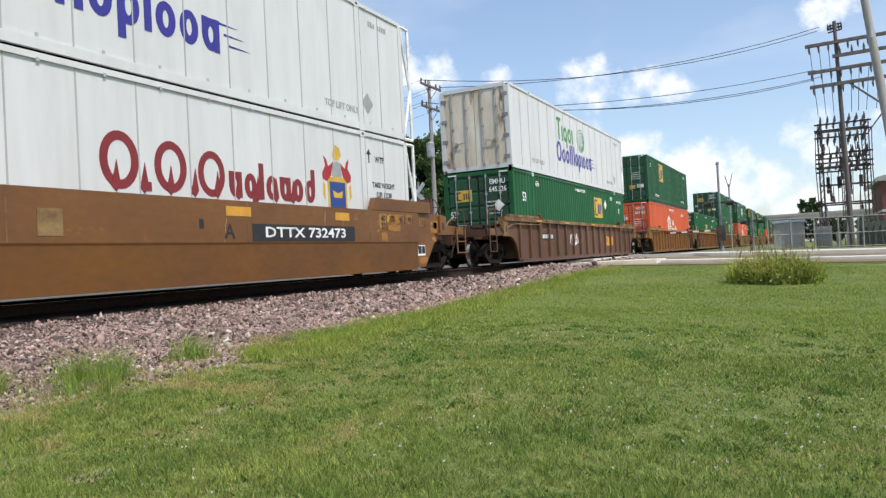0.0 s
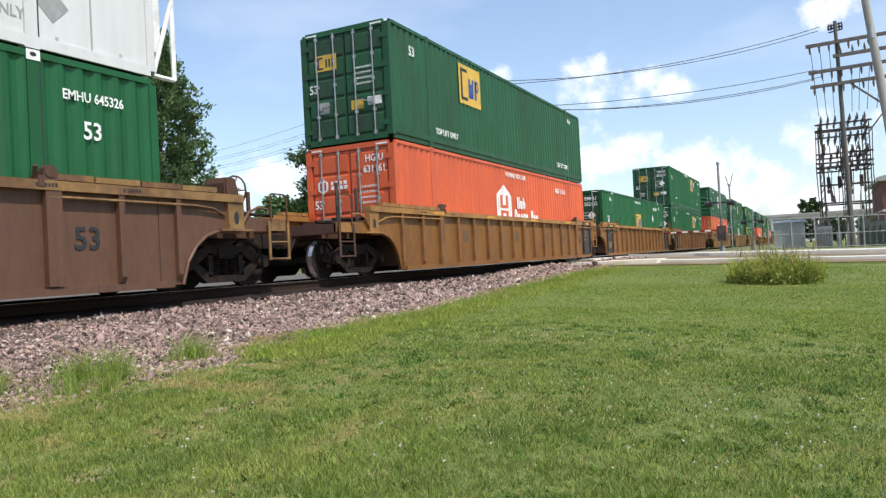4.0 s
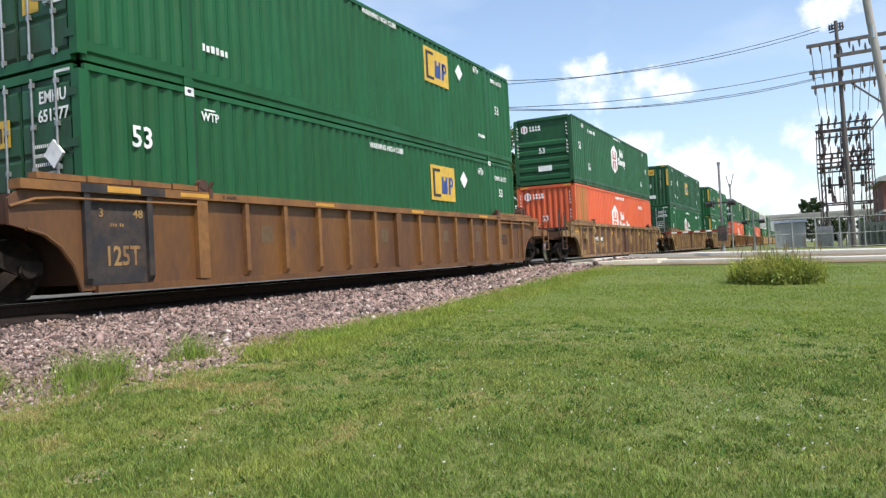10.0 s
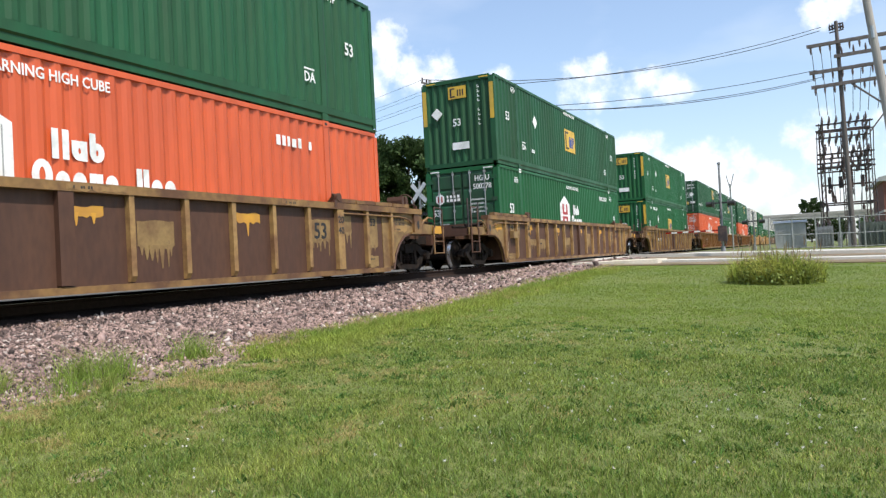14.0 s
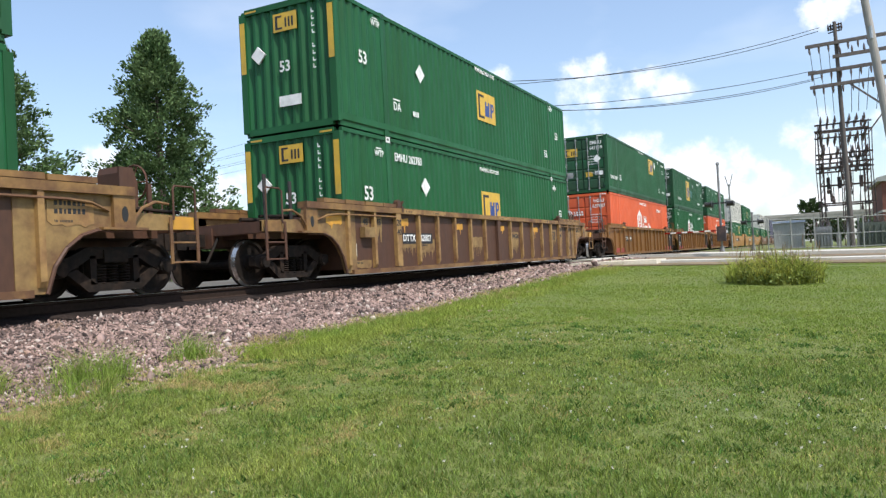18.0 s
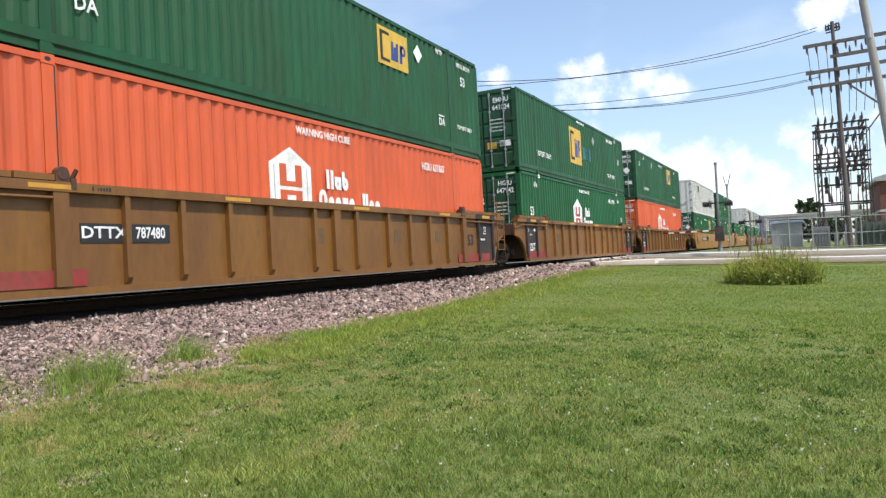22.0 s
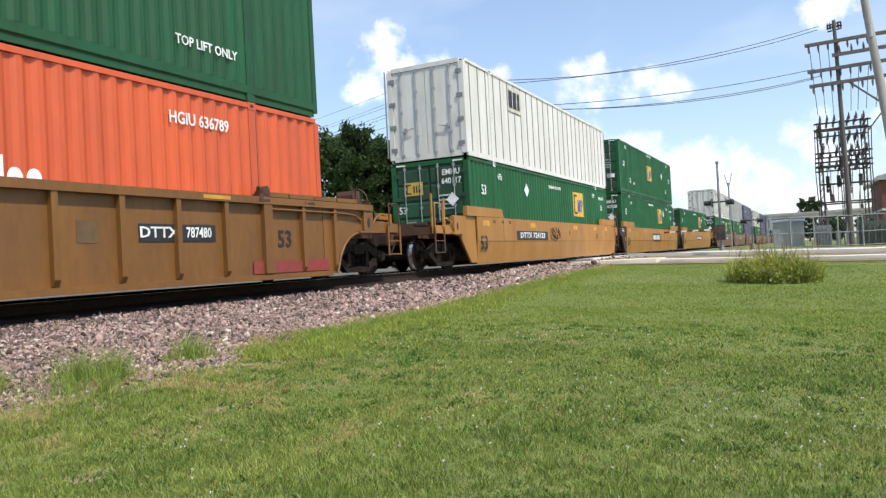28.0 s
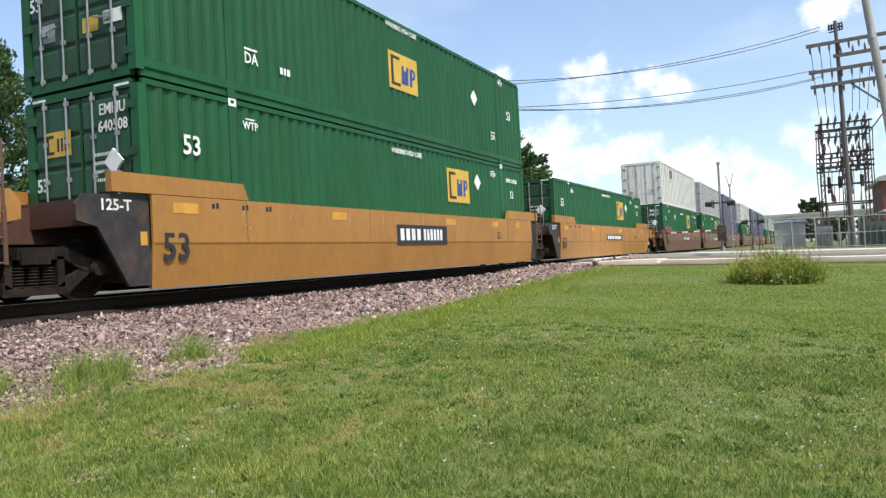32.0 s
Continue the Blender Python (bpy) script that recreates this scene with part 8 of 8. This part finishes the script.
def toe_x(y):
    """Where lawn and ballast meet; it wanders."""
    return float(np.interp(y, [3, 4.5, 5.5, 6.3, 7.4, 8.1, 9.3, 11, 14, 18, 21, 24], [-6.6, -6.2, -5.85, -6.0, -6.3, -6.1, -5.85, -5.8, -5.95, -5.95, -5.7, -5.6])) + 0.1 * noise.noise((y * 0.9, 0.3, 0))


def soft_noise(x, y, seed):
    """Smooth noise over the plan, from -1 to 1, for arrays."""
    rng = np.random.default_rng(seed)
    table = rng.uniform(-1, 1, (64, 64))
    i, j = np.floor(x).astype(int), np.floor(y).astype(int)
    u, v = x - i, y - j
    u, v = u * u * (3 - 2 * u), v * v * (3 - 2 * v)
    a, b = table[i % 64, j % 64], table[(i + 1) % 64, j % 64]
    c, d = table[i % 64, (j + 1) % 64], table[(i + 1) % 64, (j + 1) % 64]
    return (a * (1 - u) + b * u) * (1 - v) + (c * (1 - u) + d * u) * v


def ground_many(x, y):
    z = np.interp(y, [a for a, _ in GROUND_Y], [b for _, b in GROUND_Y])
    return z - np.where(y < 22, 0.03, 0.027) * np.clip(x + 6.6, 0, 9)


EDGE_Y = np.linspace(0, 26, 200)


def lawn():
    rng = np.random.default_rng(11)
    edge = np.array([toe_x(v) for v in EDGE_Y])
    roots, heights, straw = [], [], []
    for y0, y1, density, h in ((1.6, 3.0, 11500, 0.036), (3.0, 4.2, 9500, 0.036), (4.2, 5.5, 8000, 0.034), (5.5, 8, 5400, 0.027), (8, 12, 3300, 0.021), (12, 17, 2300, 0.016), (17, 22.6, 1500, 0.015)):
        x1 = 0.14 * y1 + 0.6
        x0 = max(-7.2, -1.75 * y1)
        n = int((x1 - x0) * (y1 - y0) * density)
        x, y = rng.uniform(x0, x1, n), rng.uniform(y0, y1, n)
        p = 0.6 * soft_noise(x * 1.3, y * 1.3, 5) + 0.5 * soft_noise(x * 4.1, y * 4.1, 9) + 0.4 * soft_noise(x * 13, y * 13, 13)
        out = x - np.interp(y, EDGE_Y, edge)
        near = np.clip(1 - out / 3.0, 0, 1) ** 1.4 * np.clip((10.5 - y) / 4, 0.22, 1)     # thinner and drier towards the ballast
        keep = (out > 0.05 + rng.exponential(0.12, n)) & (p + rng.uniform(0.0, 1.4, n) > -0.75 + 1.0 * near)
        x, y, p, near = x[keep], y[keep], p[keep], near[keep]
        r = np.stack([x, y, ground_many(x, y) - 0.003], 1)
        hh = np.maximum(h * np.maximum(0.95 + 0.55 * p + 0.55 * soft_noise(x * 21, y * 21, 17), 0.3) * rng.uniform(0.5, 1.4, len(x)), 0.01)
        q = soft_noise(x * 2.3, y * 2.3, 21) + 0.6 * soft_noise(x * 7, y * 7, 22)
        dry = rng.random(len(x)) < np.clip((15 - y) / 8, 0.15, 1) * np.clip(0.05 + 0.4 * near + (0.5 + 0.6 * near + 0.6 * np.clip((-1.2 - x) / 2, 0, 1)) * (q - 0.42), 0.03, 0.85)
        roots.append(r[~dry])
        heights.append(hh[~dry])
        straw.append(np.concatenate([r[dry], hh[dry][:, None] * 0.8], 1))
    roots, heights, straw = np.concatenate(roots), np.concatenate(heights), np.concatenate(straw)
    wide = lambda y: np.interp(y, [1.6, 5, 10, 22], [0.0034, 0.0046, 0.008, 0.014])
    lush = rng.random(len(roots)) < np.clip((roots[:, 0] + 4.2) / 5.5, 0.15, 0.6) * np.clip((13 - roots[:, 1]) / 9, 0.25, 1) + 0.35 * soft_noise(roots[:, 0] * 1.7 + 3, roots[:, 1] * 1.7, 41)
    far = roots[:, 1] > 9 + rng.normal(0, 1.2, len(roots))
    blades("distant_grass", roots[far], heights[far], wide(roots[far][:, 1]), 0.9, "even_grass", rng, None, "even green mown grass towards the street", "grass")
    roots, heights, lush = roots[~far], heights[~far], lush[~far]
    blades("lawn_grass", roots[~lush], heights[~lush], wide(roots[~lush][:, 1]), 0.9, "grass_blade", rng, None, "short mown green grass with paler dry patches", "grass")
    blades("lush_grass", roots[lush], heights[lush] * 1.1, wide(roots[lush][:, 1]), 0.9, "lush_grass", rng, None, "deeper green blades where the mown lawn grows thickest", "grass")
    blades("straw_grass", straw[:, :3], straw[:, 3], wide(straw[:, 1]), 1.3, "dry_grass", rng, None, "dry straw-coloured blades among the mown grass", "grass")


lawn()


def tufts(name, spots, mat, label, seed, spread=0.09, per=60, high=0.28, width=0.007, lean=0.7):
    rng = np.random.default_rng(seed)
    roots, heights = [], []
    for x, y, s in spots:
        n = int(per * s)
        for _ in range(n):
            a, b = x + rng.normal(0, spread * s), y + rng.normal(0, spread * s)
            z = ground_z(a, b)
            if a < toe_x(b) + 0.1:
                z = max(z, bed_z(a - TRACK_X, b))
            roots.append((a, b, z - 0.01))
            heights.append(high * s ** 0.5 * rng.uniform(0.4, 1.15))
    w = np.full(len(roots), width)
    blades(name, np.array(roots), np.array(heights), w, lean, mat, rng, None, label, "grass")


def edge_grass():
    rng = np.random.default_rng(4)
    green, dry = [], []
    for k in range(900):
        y = 3.0 + 23.0 * rng.random() ** 1.1
        x = toe_x(y) + rng.normal(0.12, 0.2)
        p = noise.noise((y * 1.5, 3.3, 0)) + 0.5 * noise.noise((y * 4.0, x * 3.0, 1))
        if y < 7.2 and rng.random() < 0.93:
            continue
        if p < 0.0 and rng.random() < 0.6:
            continue
        (green if p > -0.02 or rng.random() < 0.3 else dry).append((x, y, rng.uniform(0.5, 1.2) * (1.0 + 0.6 * max(p, -0.3))))
    for k in range(150):
        y = 3.4 + 18.0 * rng.random() ** 1.3
        dry.append((toe_x(y) + rng.normal(0.1, 0.3), y, rng.uniform(0.25, 0.7)))
    clumps = [(-6.38, 6.15, 1.6), (-6.3, 6.25, 1.2), (-6.5, 5.05, 2.0), (-6.42, 5.2, 1.5), (-6.6, 4.85, 1.4), (-6.25, 4.55, 1.0), (-6.8, 4.2, 1.1), (-6.0, 4.75, 0.8)]
    band = [(toe_x(y) + 0.05 + abs(rng.normal(0.15, 0.4)), y, rng.uniform(0.5, 1.25)) for y in 6.6 + 15 * rng.random(620) ** 1.2]
    # grass that creeps into the stones where the lawn is worn
    creep = [(toe_x(y) + rng.normal(-0.25, 0.3), y, rng.uniform(0.2, 0.6)) for y in 3.2 + 3.9 * rng.random(210)]
    creep += [(x + rng.normal(0, 0.16), y + rng.normal(0, 0.16), rng.uniform(0.3, 0.7)) for x, y in ((-6.5, 5.0), (-6.4, 6.15), (-6.7, 4.4), (-6.2, 5.4)) for _ in range(16)]
    tufts("creeping_grass", creep, "tall_grass", "thin green grass creeping into the stones", 19, spread=0.14, per=46, high=0.1, width=0.005, lean=1.1)
    dry += [(toe_x(y) + rng.normal(-0.3, 0.3), y, rng.uniform(0.2, 0.5)) for y in 3.2 + 4.2 * rng.random(150)]
    tufts("band_grass", band, "lime_grass", "bright yellow-green unmown grass band beside the ballast", 18, spread=0.12, per=60, high=0.1, width=0.007, lean=1.0)
    dry += [(toe_x(y) + rng.normal(-0.12, 0.12), y, rng.uniform(0.3, 0.9)) for y in 6.5 + 14 * rng.random(240)]
    clumps += [(toe_x(y) + rng.normal(0.12, 0.1), y, rng.uniform(0.15, 0.4)) for y in np.arange(7.3, 19, 0.14)]
    tufts("tall_grass_clumps", clumps, "tall_grass", "tall bright green grass clumps growing out of the ballast edge", 17, spread=0.065, per=120, high=0.27, width=0.0055, lean=0.95)
    tufts("tall_edge_grass", green, "tall_grass", "tall bright green grass along the ballast edge", 12, per=44, high=0.1)
    tufts("dry_edge_grass", dry, "dry_grass", "dry straw-coloured grass at the ballast edge", 13, per=26, high=0.13, lean=1.1)
    for name, mat, count, label, seed, high, wide, per in (
            ("lawn_weeds", "clover_leaf", 900, "small darker green clover tufts in the lawn", 14, 0.055, 0.014, 60),
            ("lime_tufts", "lime_grass", 420, "small bright yellow-green grass tufts in the lawn", 15, 0.034, 0.007, 34)):
        spots = [(rng.uniform(-6.0, 1.6), 2.0 + 8 * rng.random() ** 1.2, rng.uniform(0.25, 0.8)) for _ in range(count)]
        spots = [w for w in spots if -1.5 * w[1] < w[0] < 0.14 * w[1] + 0.2 and w[0] > toe_x(w[1]) + 0.2]
        tufts(name, spots, mat, label, seed, per=per, high=high, width=wide, lean=1.3)


edge_grass()


def clover_flowers():
    rng = np.random.default_rng(51)
    y = 2.4 + 7 * rng.random(420)
    x = rng.uniform(-4.5, 1.2, 420)
    keep = (x > -1.2 * y) & (x < 0.14 * y + 0.2) & (soft_noise(x * 0.9, y * 0.9, 52) > 0.0)
    spots = np.stack([x, y, ground_many(x, y) + 0.03], 1)[keep]
    v, f = leaf_cloud(spots, 7, 0.004, 0.012, rng)
    tagged(new("clover_flowers", from_arrays("clover_flowers", v, f, "petal_white", 4)), "tiny white clover flowers dotted over the lawn", "flowers", kind="stuff")


clover_flowers()


def bare_patches():
    """Worn spots of dusty earth where the lawn thins out."""
    rng = random.Random(8)
    bm = bmesh.new()
    for x, y, r in ((-5.7, 5.8, 0.16), (-5.55, 6.15, 0.14), (-5.42, 6.5, 0.13), (-5.38, 6.8, 0.1), (-5.84, 4.98, 0.2), (-5.76, 4.5, 0.18), (-5.6, 3.6, 0.2), (-4.44, 4.55, 0.13), (-5.1, 3.5, 0.14), (-3.95, 3.0, 0.14)):
        ring = []
        for k in range(22):
            a = k * math.tau / 22
            q = r * (0.75 + 0.5 * noise.noise((math.cos(a) * 1.7 + x, math.sin(a) * 1.7 + y, 4)))
            px, py = x + q * 1.0 * math.cos(a), y + q * 1.5 * math.sin(a)
            ring.append(bm.verts.new((px, py, ground_z(px, py) + 0.004)))
        bm.faces.new(ring)
    ob = new("bare_earth", finish(bm, "bare_earth", "bare_earth"))
    tagged(ob, "worn dusty bare patches at the lawn's edge", "earth", kind="stuff")


bare_patches()


def shrub():
    x, y = -0.72, 17.3
    z = ground_z(x, y)
    s = thing("ornamental_grass_clump", pose(x, y, z), "bushy clump of long green and yellow leaves on the lawn", "shrub")
    rng = np.random.default_rng(15)

    def ring(n, reach):
        r = np.sqrt(rng.random(n)) * reach
        a = rng.uniform(0, math.tau, n)
        return r, np.stack([np.cos(a) * r, np.sin(a) * r * 0.62, np.full(n, -0.02)], 1)
    r, roots = ring(3600, 0.95)
    lump = 1 + 0.35 * soft_noise(roots[:, 0] * 4 + 9, roots[:, 1] * 4 + 9, 30)
    blades("long_leaves", roots, (0.62 - 0.22 * r ** 2) * rng.uniform(0.4, 1.15, len(r)) * lump, np.full(len(r), 0.014), 0.75, "shrub_leaf", rng, s)
    r, roots = ring(300, 0.85)
    v, f = leaf_cloud(roots + np.stack([r * 0, -0.12 + r * 0, rng.uniform(0.03, 0.5, len(r)) * (1.1 - r ** 2)], 1), 16, 0.07, 0.06, rng)
    tagged(put("foliage", from_arrays("foliage", v, f, "low_leaf", 4), s, None, "low dark green leaves at the foot"), kind="stuff")
    r, roots = ring(120, 0.9)
    lump = 1 + 0.3 * soft_noise(roots[:, 0] * 3 + 5, roots[:, 1] * 3 + 5, 31)
    tall = rng.uniform(0.5, 0.95, len(r)) * lump
    blades("dry_foliage", roots, tall, np.full(len(r), 0.008), 0.16, "dry_grass", rng, s, "dry seed stalks")
    blades("seed_head", roots + np.stack([r * 0, r * 0, tall * 0.78], 1), tall * 0.26, np.full(len(r), 0.02), 0.3, "seed_head", rng, s, "brownish feathery seed heads")


shrub()


def stones():
    rng = np.random.default_rng(16)
    t = (1 + 5 ** 0.5) / 2
    ico = np.array([(-1, t, 0), (1, t, 0), (-1, -t, 0), (1, -t, 0), (0, -1, t), (0, 1, t), (0, -1, -t), (0, 1, -t), (t, 0, -1), (t, 0, 1), (-t, 0, -1), (-t, 0, 1)]) / 1.9
    tri = np.array([(0, 11, 5), (0, 5, 1), (0, 1, 7), (0, 7, 10), (0, 10, 11), (1, 5, 9), (5, 11, 4), (11, 10, 2), (10, 7, 6), (7, 1, 8), (3, 9, 4), (3, 4, 2), (3, 2, 6), (3, 6, 8), (3, 8, 9), (4, 9, 5), (2, 4, 11), (6, 2, 10), (8, 6, 7), (9, 8, 1)])
    places = []
    for y0, y1, density, size in ((3, 6.5, 2900, 0.0135), (6.5, 10, 2000, 0.0155), (10, 16, 950, 0.02), (16, 24, 420, 0.027), (24, 29.5, 260, 0.03)):
        n = int(2.75 * (y1 - y0) * density)
        for _ in range(n):
            y = rng.uniform(y0, y1)
            x = rng.uniform(-8.75, toe_x(y) + 0.12)
            places.append((x, y, size * rng.lognormal(0, 0.38)))
    for _ in range(420):                     # strays in the grass edge
        y = rng.uniform(3, 16)
        places.append((toe_x(y) + abs(rng.normal(0, 0.4)), y, 0.02 * rng.lognormal(0, 0.3)))
    pick = rng.random(len(places))
    for name, mat, label, group, grow in (("ballast_stones", "ballast_stone", "loose angular pinkish grey ballast stones", pick > 0.03, 1.0),
                                          ("pale_ballast_stones", "pale_stone", "paler whitish stones among the ballast", pick <= 0.03, 1.25)):
        some = [p for p, g in zip(places, group) if g]
        n = len(some)
        rot = np.linalg.qr(rng.normal(0, 1, (n, 3, 3)))[0]
        verts = np.empty((n, 12, 3))
        for i, (x, y, s) in enumerate(some):
            z = max(bed_z(x - TRACK_X, y), ground_z(x, y) - 0.02)
            body = ico * rng.uniform(0.55, 1.35, (12, 1)) * np.array([1.45, 0.95, 0.6]) * s * grow
            verts[i] = body @ rot[i].T + (x, y, z + s * 0.25)
        faces = (np.arange(n)[:, None, None] * 12 + tri[None]).reshape(-1, 3)
        ob = new(name, from_arrays(name, verts.reshape(-1, 3), faces, mat))
        tagged(ob, label, "ballast", kind="stuff")


stones()


motions()
